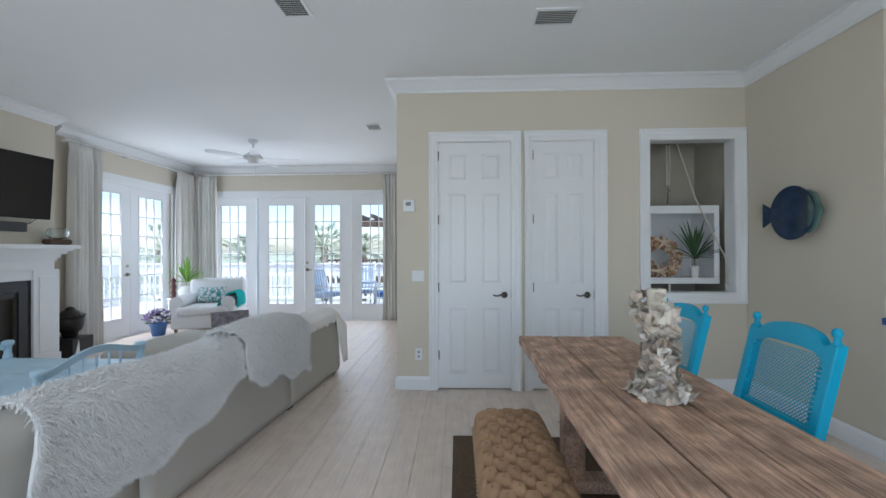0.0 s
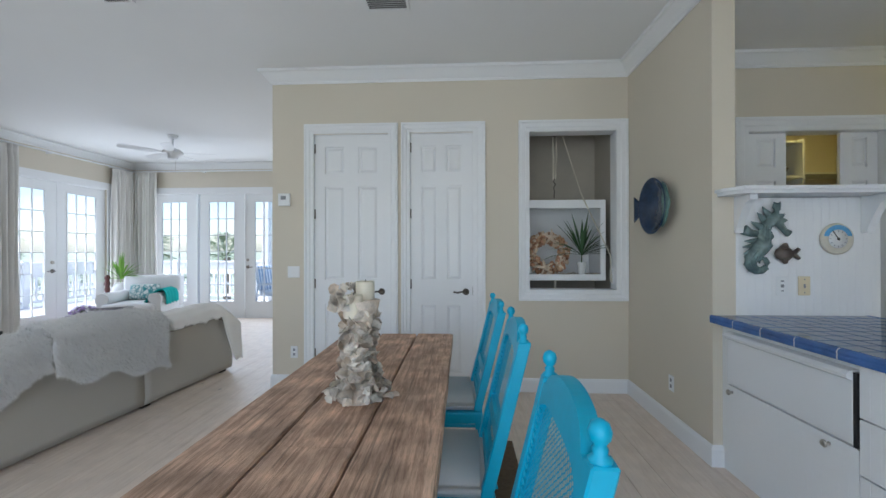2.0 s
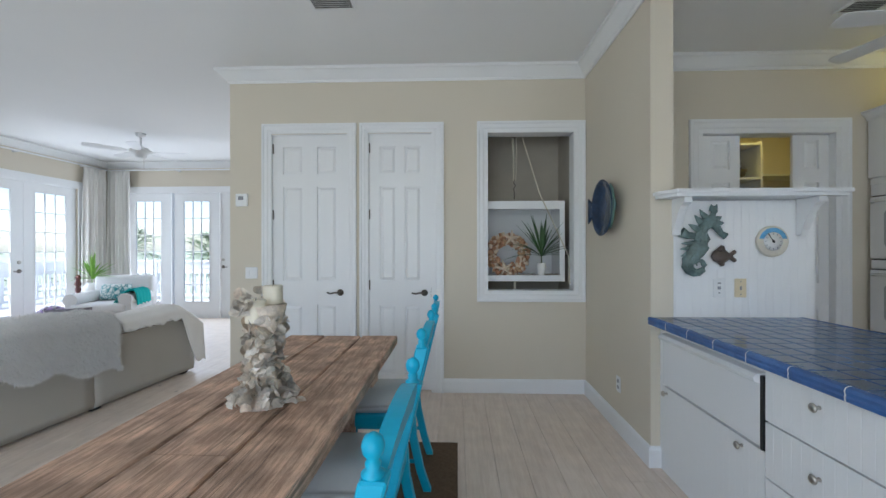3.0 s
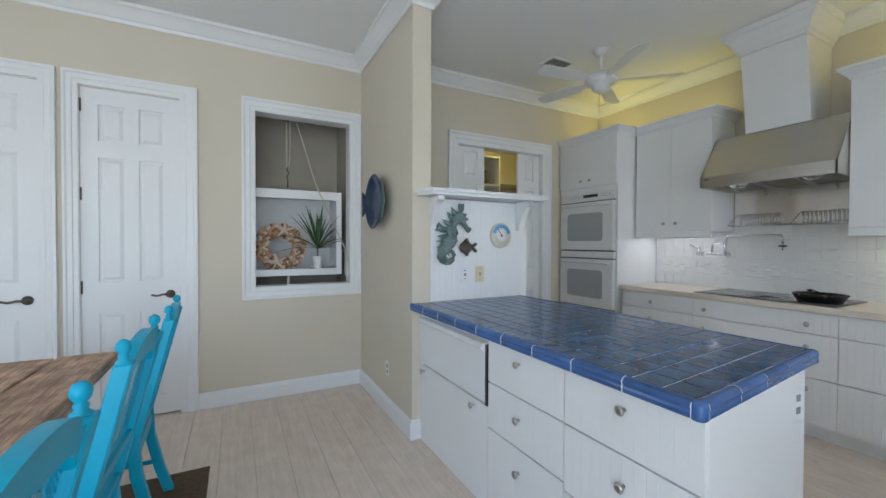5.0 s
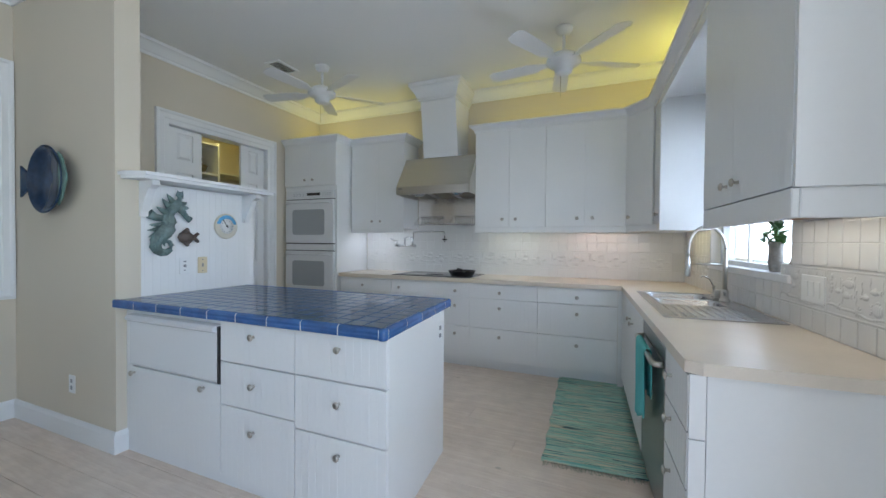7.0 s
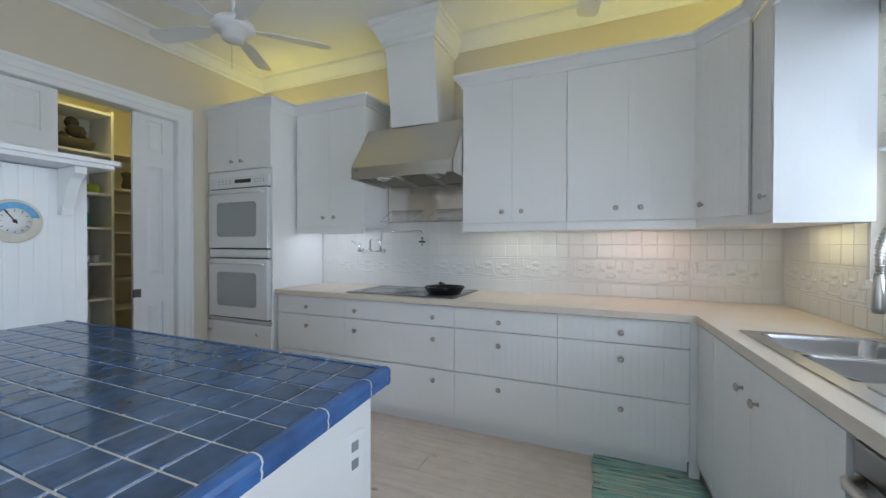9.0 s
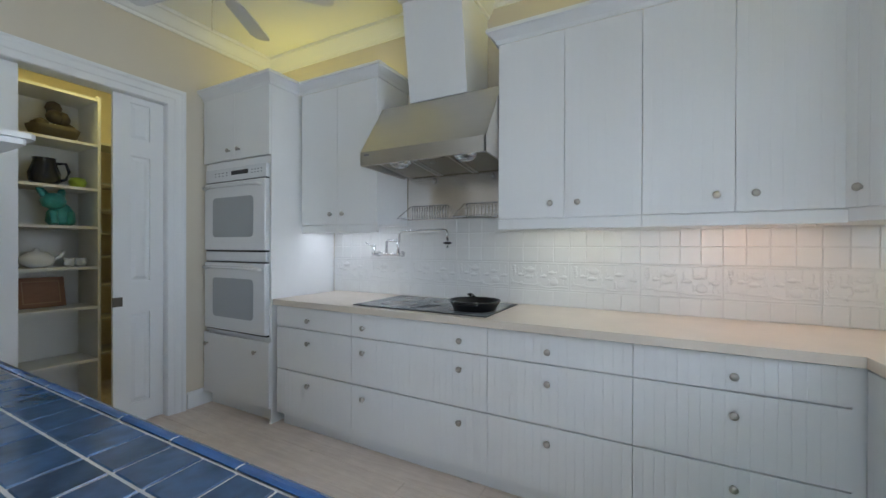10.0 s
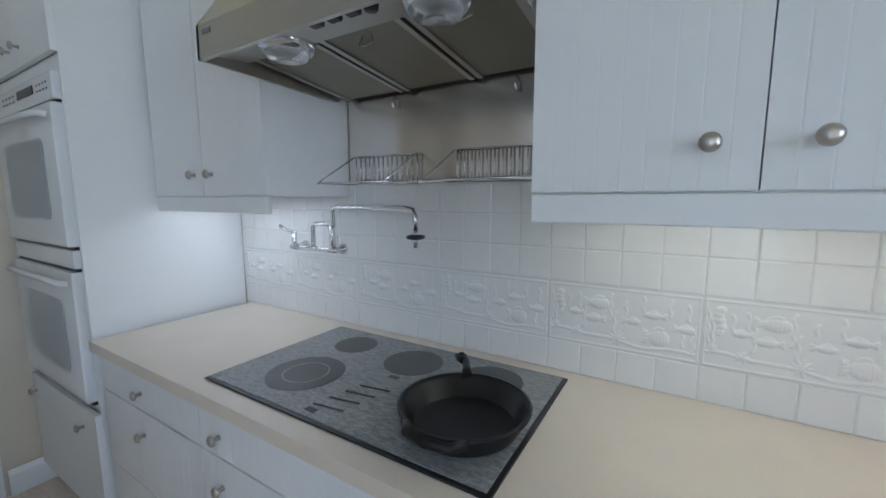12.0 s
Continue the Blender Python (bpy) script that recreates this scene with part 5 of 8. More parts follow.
t = thing("shell_wreath", "seashell and starfish wreath leaning in dumbwaiter", "wreath", at=pose(2.10, YD + 0.25, 1.29, -8) @ Matrix.Diagonal((1.2, 1, 1.2, 1)))
rng = random.Random(3)
for k, m in enumerate(SHELLS):
    b = bmesh.new()
    for i in range(110):
        a, rr = rng.uniform(0, 6.283), 0.135 + rng.uniform(-0.045, 0.045)
        lump(b, (rr * math.cos(a), rng.uniform(-0.03, 0.02), rr * math.sin(a)), rng.uniform(0.011, 0.026), rng)
    tagged(part("shell_crust", b, m, t), kind="stuff")
b = bmesh.new()
for cx, cz, ro in ((0.03, 0.13, 0.2), (-0.03, -0.12, 0.5)):
    for k in range(5):
        a = ro + k * 2 * math.pi / 5
        tube(b, [(cx, -0.045, cz), (cx + 0.035 * math.cos(a), -0.05, cz + 0.035 * math.sin(a)), (cx + 0.075 * math.cos(a), -0.04, cz + 0.075 * math.sin(a))], 0, 6, [0.016, 0.011, 0.003])
part("starfish", b, SHELLS[2], t, "pale starfish")



def fan_palm(name, label, at, n, length, mat, potmat, pot, spread=1.0, seed=1, stem=0.1):
    t = thing(name, label, "plant", at=at)
    part("pot", lathe(bmesh.new(), pot, 20), potmat, t)
    rng = random.Random(seed)
    top = pot[-1][1]
    b = bmesh.new()
    h = max(p[1] for p in pot) + stem
    tube(b, [(0, 0, top - 0.01), (0, 0, h)], 0.006, 6)
    for i in range(n):
        a = math.pi * (0.02 + 0.96 * i / (n - 1)) if i < n * 0.7 else rng.uniform(0, math.pi)
        d = (math.cos(a) * spread, rng.uniform(-0.35, 0.25), 0.12 + 1.0 * math.sin(a))
        blade(b, (0, 0, h), d, length * rng.uniform(0.75, 1.05), 0.021 * length / 0.3, 0.06 + 0.25 * abs(math.cos(a)), 6)
    part("fronds", b, mat, t)


fan_palm("potted_palm", "dark fan palm in a small white pot", pose(2.43, YD + 0.21, 1.077), 28, 0.47, PALM, WPOT, [(0.03, 0), (0.034, 0.01), (0.045, 0.13), (0.04, 0.13), (0.036, 0.11)], seed=5, stem=0.07)
b = bmesh.new()
rng = random.Random(8)
for i in range(10):
    x = 2.12 + 0.045 * i
    tube(b, [(x, 0, 0.01), (x + 0.05, rng.uniform(-0.02, 0.02), rng.uniform(0.015, 0.03)), (x + 0.1, rng.uniform(-0.03, 0.03), 0.008)], 0.006, 5)
t = thing("driftwood", "thin grey driftwood twigs beside the pot", "driftwood", at=pose(0, YD + 0.22, 1.077))
part("twigs", b, material("grey_driftwood", (0.38, 0.34, 0.29), 0.85, vary=0.3), t)

# ---- pantry ----
structure("pantry_walls", boxes((3.10, YP + T, 0, 3.14, 5.1, H), (5.80, YP + T, 0, 5.84, 5.1, H), (3.10, 5.1, 0, 5.84, 5.14, H)), WALL, "cream painted pantry wall", "wall")
structure("pantry_jamb", boxes((PANTRY[0] - 0.001, YP, 0, PANTRY[0] + 0.003, YP + T, PANTRY[3]), (PANTRY[1] - 0.003, YP, 0, PANTRY[1] + 0.001, YP + T, PANTRY[3]), (PANTRY[0], YP, PANTRY[3] - 0.003, PANTRY[1], YP + T, PANTRY[3] + 0.001)), WHITE, "white pantry door lining", "door jamb")
for x0, x1, hand in ((3.785, 4.14, 0), (4.60, 4.916, 1)):
    t = thing("door_%d" % (3 + hand), "white panelled pocket door, half open", "door", "pantry doors", pose(x0, YP + 0.05, 0.008), kind="structure")
    w = x1 - x0
    part("leaf", panel_leaf(bmesh.new(), w, 2.355, [(0.1, w - 0.09)]), WHITE, t)
    if hand:
        part("pull", boxes((-0.001, -0.002, 0.855, 0.055, 0.012, 0.92)), DARKN, t, "dark nickel flush pull")
SHELFM = material("white_shelf_board", (0.66, 0.66, 0.63), 0.5, vary=0.04)
t = thing("shelf_unit", "tall white open pantry shelf unit", "shelves", at=pose(4.0, 4.27, 0))
part("side_panel", boxes((0.70, 0, 0, 0.72, 0.36, 2.45)), SHELFM, t)
part("side_panel", boxes((0.0, 0, 0, 0.02, 0.36, 2.45)), SHELFM, t)
part("back_panel", boxes((0.02, 0.345, 0, 0.70, 0.36, 2.45)), SHELFM, t)
SH = (0.10, 0.42, 0.826, 1.13, 1.44, 1.733, 2.076, 2.43)
for z in SH:
    part("shelf", boxes((0.021, 0.0, z - 0.02, 0.699, 0.344, z)), SHELFM, t)
t = thing("shelf_unit", "far pantry shelves against the back wall", "shelves", at=pose(4.74, 4.75, 0))
part("side_panel", boxes((1.03, 0, 0, 1.05, 0.345, 2.45)), SHELFM, t)
for z in (0.35, 0.65, 0.95, 1.2, 1.42, 1.62, 1.85, 2.2):
    part("shelf", boxes((0.0, 0.0, z - 0.02, 1.029, 0.345, z)), SHELFM, t)


def put(name, label, cat, x, z, prof, mat, y=4.42, extra=None):
    t = thing(name, label, cat, at=pose(x, y, z))
    part("body", lathe(bmesh.new(), prof, 20), mat, t)
    if extra:
        extra(t)
    return t


BROWNB = material("dark_basket", (0.05, 0.04, 0.028), 0.7, vary=0.4, fine=120, bump=0.6)
t = put("bowl", "dark woven bowl heaped with brown balls", "bowl", 4.49, 2.077, [(0.09, 0), (0.13, 0.03), (0.15, 0.09), (0.14, 0.09), (0.12, 0.05), (0.01, 0.04)], BROWNB)
rng = random.Random(2)
for k in range(9):
    a = k * 0.9
    r0 = 0.085 if k < 5 else (0.05 if k < 8 else 0.0)
    z = 0.09 + (0.0 if k < 5 else 0.075 if k < 8 else 0.15)
    m = pose(r0 * math.cos(a), r0 * math.sin(a), z)
    part("ball", lathe(bmesh.new(), [(0.01, -0.05), (0.036, -0.036), (0.05, 0), (0.036, 0.036), (0.01, 0.05)], 12, m), BROWNB, t)
NAVY = material("navy_glaze", (0.012, 0.016, 0.035), 0.15, vary=0.2)
t = put("pitcher", "glossy navy blue pitcher on pantry shelf", "pitcher", 4.44, 1.734, [(0.06, 0), (0.085, 0.03), (0.09, 0.09), (0.07, 0.15), (0.06, 0.19), (0.066, 0.2), (0.058, 0.2), (0.055, 0.17)], NAVY)
part("handle", tube(bmesh.new(), [(0.06, 0, 0.17), (0.12, 0, 0.18), (0.14, 0, 0.12), (0.12, 0, 0.06), (0.08, 0, 0.04)], 0.011, 8), NAVY, t)
put("apple", "green apple on the pantry shelf", "apple", 4.63, 1.734, [(0.02, 0), (0.048, 0.02), (0.055, 0.05), (0.045, 0.08), (0.015, 0.088), (0.004, 0.08)], material("apple_green", (0.30, 0.42, 0.05), 0.3, vary=0.15, scale=20))
TEAL = material("teal_glaze", (0.05, 0.27, 0.26), 0.3, vary=0.3, scale=14)
b = bmesh.new()
lathe(b, [(0.06, 0), (0.085, 0.03), (0.08, 0.10), (0.05, 0.15), (0.03, 0.17)], 16, pose(0.03, 0, 0))
lathe(b, [(0.02, -0.06), (0.06, -0.04), (0.075, 0.0), (0.06, 0.045), (0.02, 0.06)], 16, pose(-0.02, -0.03, 0.18))
for s in (-0.055, 0.025):
    tube(b, [(s - 0.005, -0.03, 0.21), (s * 1.5 - 0.01, -0.03, 0.26), (s * 1.9 - 0.01, -0.03, 0.285)], 0, 8, [0.03, 0.022, 0.006])
for s in (-0.03, 0.06):
    tube(b, [(s, -0.06, 0.1), (s, -0.085, 0.01)], 0, 8, [0.025, 0.022])
t = tagged(new("dog_figurine", mesh_of("dog_figurine", b, TEAL)), "teal glazed ceramic dog figurine on pantry shelf", "figurine")
t.matrix_world = pose(4.50, 4.42, 1.441)
t = put("teapot", "round white porcelain teapot on pantry shelf", "teapot", 4.40, 1.131, [(0.05, 0), (0.09, 0.03), (0.095, 0.07), (0.06, 0.11), (0.02, 0.12), (0.012, 0.14), (0.003, 0.145)], WPOT)
part("spout", tube(bmesh.new(), [(0.08, 0, 0.05), (0.13, 0, 0.08), (0.15, 0, 0.12)], 0.012, 8), WPOT, t)
for x in (4.58, 4.65):
    t = put("creamer", "small white porcelain creamer on pantry shelf", "creamer", x, 1.131, [(0.022, 0), (0.034, 0.02), (0.03, 0.05), (0.034, 0.065), (0.029, 0.065), (0.027, 0.05)], WPOT)
    part("handle", tube(bmesh.new(), [(0.03, 0, 0.055), (0.05, 0, 0.04), (0.032, 0, 0.02)], 0.005, 6), WPOT, t)
CUT = material("brown_cutting_board", (0.24, 0.11, 0.05), 0.5, vary=0.25, scale=8, fine=60, stretch=(0.2, 1, 1))
t = thing("cutting_board", "brown wooden cutting board leaning on shelf", "cutting board", at=pose(4.32, 4.50, 0.828, -14))
part("board", rounded(boxes((0, 0, 0, 0.27, 0.02, 0.23)), 0.004), CUT, t)
part("inner_line", boxes((0.03, -0.002, 0.03, 0.24, -0.0005, 0.036), (0.03, -0.002, 0.194, 0.24, -0.0005, 0.2), (0.03, -0.002, 0.037, 0.036, -0.0005, 0.193), (0.234, -0.002, 0.037, 0.24, -0.0005, 0.193)), WOODIN, t)
b = bmesh.new()
lathe(b, [(0.03, 0), (0.045, 0.04), (0.03, 0.12), (0.05, 0.17), (0.02, 0.19)], 12)
t = tagged(new("vase_small", mesh_of("vase_small", b, BROWNB)), "dark brown slender vase on far pantry shelf", "vase")
t.matrix_world = pose(5.12, 4.85, 1.851)

# ---- dining table ----
def wood(name, colour, dark, axis_scale, rough=0.75, scale=6.0, patch=0.25, relief=0.5, knots=0.0, cracks=0.0):
    """Weathered grain: long streaks, dark cracks and pale worn patches."""
    m = bpy.data.materials.new(name)
    m.use_nodes = True
    n, l = m.node_tree.nodes, m.node_tree.links
    b = n["Principled BSDF"]
    tc, info, mp, add = n.new("ShaderNodeNewGeometry"), n.new("ShaderNodeObjectInfo"), n.new("ShaderNodeMapping"), n.new("ShaderNodeVectorMath")
    l.new(tc.outputs["Position"], mp.inputs[0])
    mp.inputs["Scale"].default_value = axis_scale
    l.new(mp.outputs[0], add.inputs[0])
    l.new(info.outputs["Random"], add.inputs[1])
    ng, nf, nb = n.new("ShaderNodeTexNoise"), n.new("ShaderNodeTexNoise"), n.new("ShaderNodeTexNoise")
    for t, s, d in ((ng, scale, 6), (nf, scale * 7, 4)):
        t.inputs["Scale"].default_value, t.inputs["Detail"].default_value, t.inputs["Roughness"].default_value = s, d, 0.65
        t.inputs["Distortion"].default_value = 0.6
        l.new(add.outputs[0], t.inputs["Vector"])
    nb.inputs["Scale"].default_value = 8.0
    l.new(tc.outputs["Position"], nb.inputs["Vector"])
    r = n.new("ShaderNodeValToRGB")
    r.color_ramp.elements[0].position, r.color_ramp.elements[0].color = 0.34, (*dark, 1)
    r.color_ramp.elements[1].position, r.color_ramp.elements[1].color = 0.62, (*colour, 1)
    mx = n.new("ShaderNodeMath")
    mx.operation = "MULTIPLY_ADD"
    l.new(nf.outputs[0], mx.inputs[0])
    mx.inputs[1].default_value = 0.5
    l.new(ng.outputs[0], mx.inputs[2])
    sb = n.new("ShaderNodeMath")
    sb.operation = "SUBTRACT"
    l.new(mx.outputs[0], sb.inputs[0])
    sb.inputs[1].default_value = 0.25
    l.new(sb.outputs[0], r.inputs[0])
    pale = n.new("ShaderNodeMapRange")
    pale.inputs["From Min"].default_value, pale.inputs["From Max"].default_value = 0.35, 0.7
    pale.inputs["To Min"].default_value, pale.inputs["To Max"].default_value = 1 - patch, 1 + patch
    l.new(nb.outputs[0], pale.inputs[0])
    sc = n.new("ShaderNodeVectorMath")
    sc.operation = "SCALE"
    l.new(r.outputs[0], sc.inputs[0])
    l.new(pale.outputs[0], sc.inputs["Scale"])
    last = sc.outputs[0]
    if knots:
        vo, km, kd = n.new("ShaderNodeTexVoronoi"), n.new("ShaderNodeMapRange"), n.new("ShaderNodeVectorMath")
        ms = n.new("ShaderNodeMapping")
        ms.inputs["Scale"].default_value = (1.0, 0.62, 1.0)
        l.new(tc.outputs["Position"], ms.inputs[0])
        l.new(ms.outputs[0], vo.inputs["Vector"])
        vo.inputs["Scale"].default_value = 3.2
        km.inputs["From Min"].default_value, km.inputs["From Max"].default_value = 0.02, 0.055
        km.inputs["To Min"].default_value, km.inputs["To Max"].default_value = knots, 1.0
        l.new(vo.outputs["Distance"], km.inputs[0])
        kd.operation = "SCALE"
        l.new(last, kd.inputs[0])
        l.new(km.outputs[0], kd.inputs["Scale"])
        last = kd.outputs[0]
    if cracks:
        mc, nc, kc, sd = n.new("ShaderNodeMapping"), n.new("ShaderNodeTexNoise"), n.new("ShaderNodeMapRange"), n.new("ShaderNodeVectorMath")
        mc.inputs["Scale"].default_value = (95, 2.2, 95)
        l.new(tc.outputs["Position"], mc.inputs[0])
        l.new(mc.outputs[0], nc.inputs["Vector"])
        nc.inputs["Scale"].default_value, nc.inputs["Detail"].default_value, nc.inputs["Distortion"].default_value = 1.0, 3, 0.8
        kc.inputs["From Min"].default_value, kc.inputs["From Max"].default_value = 0.57, 0.66
        kc.inputs["To Min"].default_value, kc.inputs["To Max"].default_value = 1.0, 1.0 - cracks
        l.new(nc.outputs[0], kc.inputs[0])
        sd.operation = "SCALE"
        l.new(last, sd.inputs[0])
        l.new(kc.outputs[0], sd.inputs["Scale"])
        last = sd.outputs[0]
    l.new(last, b.inputs["Base Color"])
    b.inputs["Roughness"].default_value = rough
    bp = n.new("ShaderNodeBump")
    bp.inputs["Strength"].default_value, bp.inputs["Distance"].default_value = relief, 0.004
    l.new(mx.outputs[0], bp.inputs["Height"])
    l.new(bp.outputs[0], b.inputs["Normal"])
    return m


BARN = wood("weathered_barn_wood", (0.68, 0.46, 0.325), (0.37, 0.225, 0.15), (7, 0.5, 7), 0.72, 10.0, 0.30, 1.0, 0.5, 0.42)


def rough_plank(x0, x1, y0, y1, z0, z1, rng, seg=22):
    """A plank along y with worn, wavering edges."""
    bm = bmesh.new()
    rings = []
    for i in range(seg + 1):
        y = y0 + (y1 - y0) * i / seg
        a, c, dz = x0 + rng.uniform(0, 0.004), x1 - rng.uniform(0, 0.004), rng.uniform(-0.0015, 0.001)
        e = 0.004 + rng.uniform(0, 0.003)
        rings.append([bm.verts.new(p) for p in ((a, y, z0), (a, y, z1 - e + dz), (a + e, y, z1 + dz), ((a + c) / 2, y, z1 + dz + rng.uniform(-0.001, 0.001)), (c - e, y, z1 + dz), (c, y, z1 - e + dz), (c, y, z0))])
    for p, q in zip(rings, rings[1:]):
        for k in range(7):
            bm.faces.new((p[k], p[(k + 1) % 7], q[(k + 1) % 7], q[k]))
    bm.faces.new(rings[0]), bm.faces.new(rings[-1][::-1])
    return bm


rng = random.Random(12)
t = thing("dining_table", "long weathered reclaimed plank dining table", "table")
for x0, x1, cuts in ((0.46, 0.70, (2.79, 2.62, 0.45)), (0.704, 0.948, (2.785, 1.25, 0.45)), (0.952, 1.195, (2.79, 0.45))):
    for ya, yb in zip(cuts, cuts[1:]):
        part("plank", rough_plank(x0, x1, yb + 0.002, ya - 0.001, 0.71, 0.76, rng), BARN, t)
for y in (0.80, 2.25):
    l = part("trestle", rounded(boxes((0.62, y - 0.05, 0.08, 0.74, y + 0.05, 0.62), (0.92, y - 0.05, 0.08, 1.04, y + 0.05, 0.62)), 0.008, 1), BARN, t)
    part("foot_beam", rounded(boxes((0.48, y - 0.06, 0.009, 1.18, y + 0.06, 0.08)), 0.008, 1), BARN, t)
    part("top_beam", rounded(boxes((0.50, y - 0.06, 0.62, 1.16, y + 0.06, 0.709)), 0.008, 1), BARN, t)
part("stretcher", rounded(boxes((0.78, 0.82, 0.22, 0.88, 2.23, 0.34)), 0.008, 1), BARN, t)

# jute rug under the table
JUTE = material("brown_jute_weave", (0.13, 0.085, 0.05), 0.95, vary=0.3, scale=60, fine=240, bump=0.9, dist=0.004)
t = thing("jute_rug", "flat brown woven jute rug under table", "rug", at=pose(0, 0, 0))
part("weave", rounded(boxes((-0.01, 0.2, 0.0005, 1.60, 2.87, 0.0085)), 0.003, 1), JUTE, t)

# ---- tufted bench ----
LEATH = material("tan_tufted_fabric", (0.42, 0.26, 0.14), 0.85, vary=0.25, scale=9, fine=200, bump=0.3)
t = thing("tufted_bench", "long tan button-tufted bench beside the table", "bench", at=pose(0.31, 1.43, 0))
BW, BL = 0.20, 0.86


def tuft(u, v):
    """The cushion's top: diamonds with sunk buttons and folds between."""
    x, y = (u - 0.5) * 2, (v - 0.5) * 2
    rx, ry = abs(x), abs(y) * BL
    edge = max(0.0, 1 - rx ** 6) ** 0.4 * max(0.0, min(1.0, (BL - ry) / 0.07)) ** 0.5
    px, py = (x * BW) / 0.10, (y * BL) / 0.115
    d = 1.0
    for oy, ox in ((0, 0.5), (0.5, 0)):
        a, b2 = (px + ox) % 1 - 0.5, (py + oy) % 1 - 0.5
        d = min(d, math.hypot(a, b2))
    q, r = abs(((px + py + 0.0) % 1) - 0.5), abs(((px - py) % 1) - 0.5)
    dip = 0.045 * math.exp(-(d / 0.14) ** 2) + 0.017 * math.exp(-(q / 0.05) ** 2) + 0.017 * math.exp(-(r / 0.05) ** 2)
    xx = x * BW * (1.0 if ry < BL - 0.12 else math.sqrt(max(0.05, 1 - ((ry - BL + 0.12) / 0.13) ** 2 * 0.5)))
    return (xx, y * BL, 0.36 + 0.115 * edge - dip * edge)


b = bmesh.new()
cloth(b, 56, 230, tuft)
part("cushion", b, LEATH, t)
part("seat_box", rounded(boxes((-0.195, -0.85, 0.29, 0.195, 0.85, 0.37)), 0.03, 3), LEATH, t)
b = bmesh.new()
for s in (-1, 1):
    for i in range(60):
        lathe(b, [(0.002, -0.006), (0.006, -0.003), (0.006, 0.003), (0.002, 0.006)], 6, pose(s * 0.199, -0.84 + 1.68 * i / 59, 0.335))
part("nail_trim", b, material("brass_nails", (0.45, 0.33, 0.18), 0.35, 1.0), t)
b = bmesh.new()
for i in range(-16, 17):
    for j in range(-4, 5):
        if (i + j) % 2 == 0:
            X, Y = (j * 0.5) * 0.10, (i * 0.5) * 0.115
            if abs(X) < BW * 0.8 and abs(Y) < BL - 0.08:
                lathe(b, [(0.008, 0), (0.007, 0.003), (0.002, 0.005)], 8, pose(X, Y, tuft(X / BW / 2 + 0.5, Y / BL / 2 + 0.5)[2] - 0.001))
part("buttons", b, LEATH, t)
LEGW = material("grey_bench_legs", (0.20, 0.15, 0.11), 0.7, vary=0.2)
for x in (-0.15, 0.15):
    for y in (-0.75, 0.75):
        part("leg", lathe(bmesh.new(), [(0.014, 0.009), (0.02, 0.03), (0.016, 0.08), (0.028, 0.2), (0.026, 0.29)], 12, pose(x, y, 0)), LEGW, t)

# ---- chairs ----
TURQ = material("turquoise_chair_paint", (0.015, 0.40, 0.62), 0.42, vary=0.1, scale=5, fine=40, bump=0.06)
CUSH = material("pale_grey_cushion", (0.62, 0.63, 0.63), 0.9, vary=0.05, fine=300, bump=0.3)


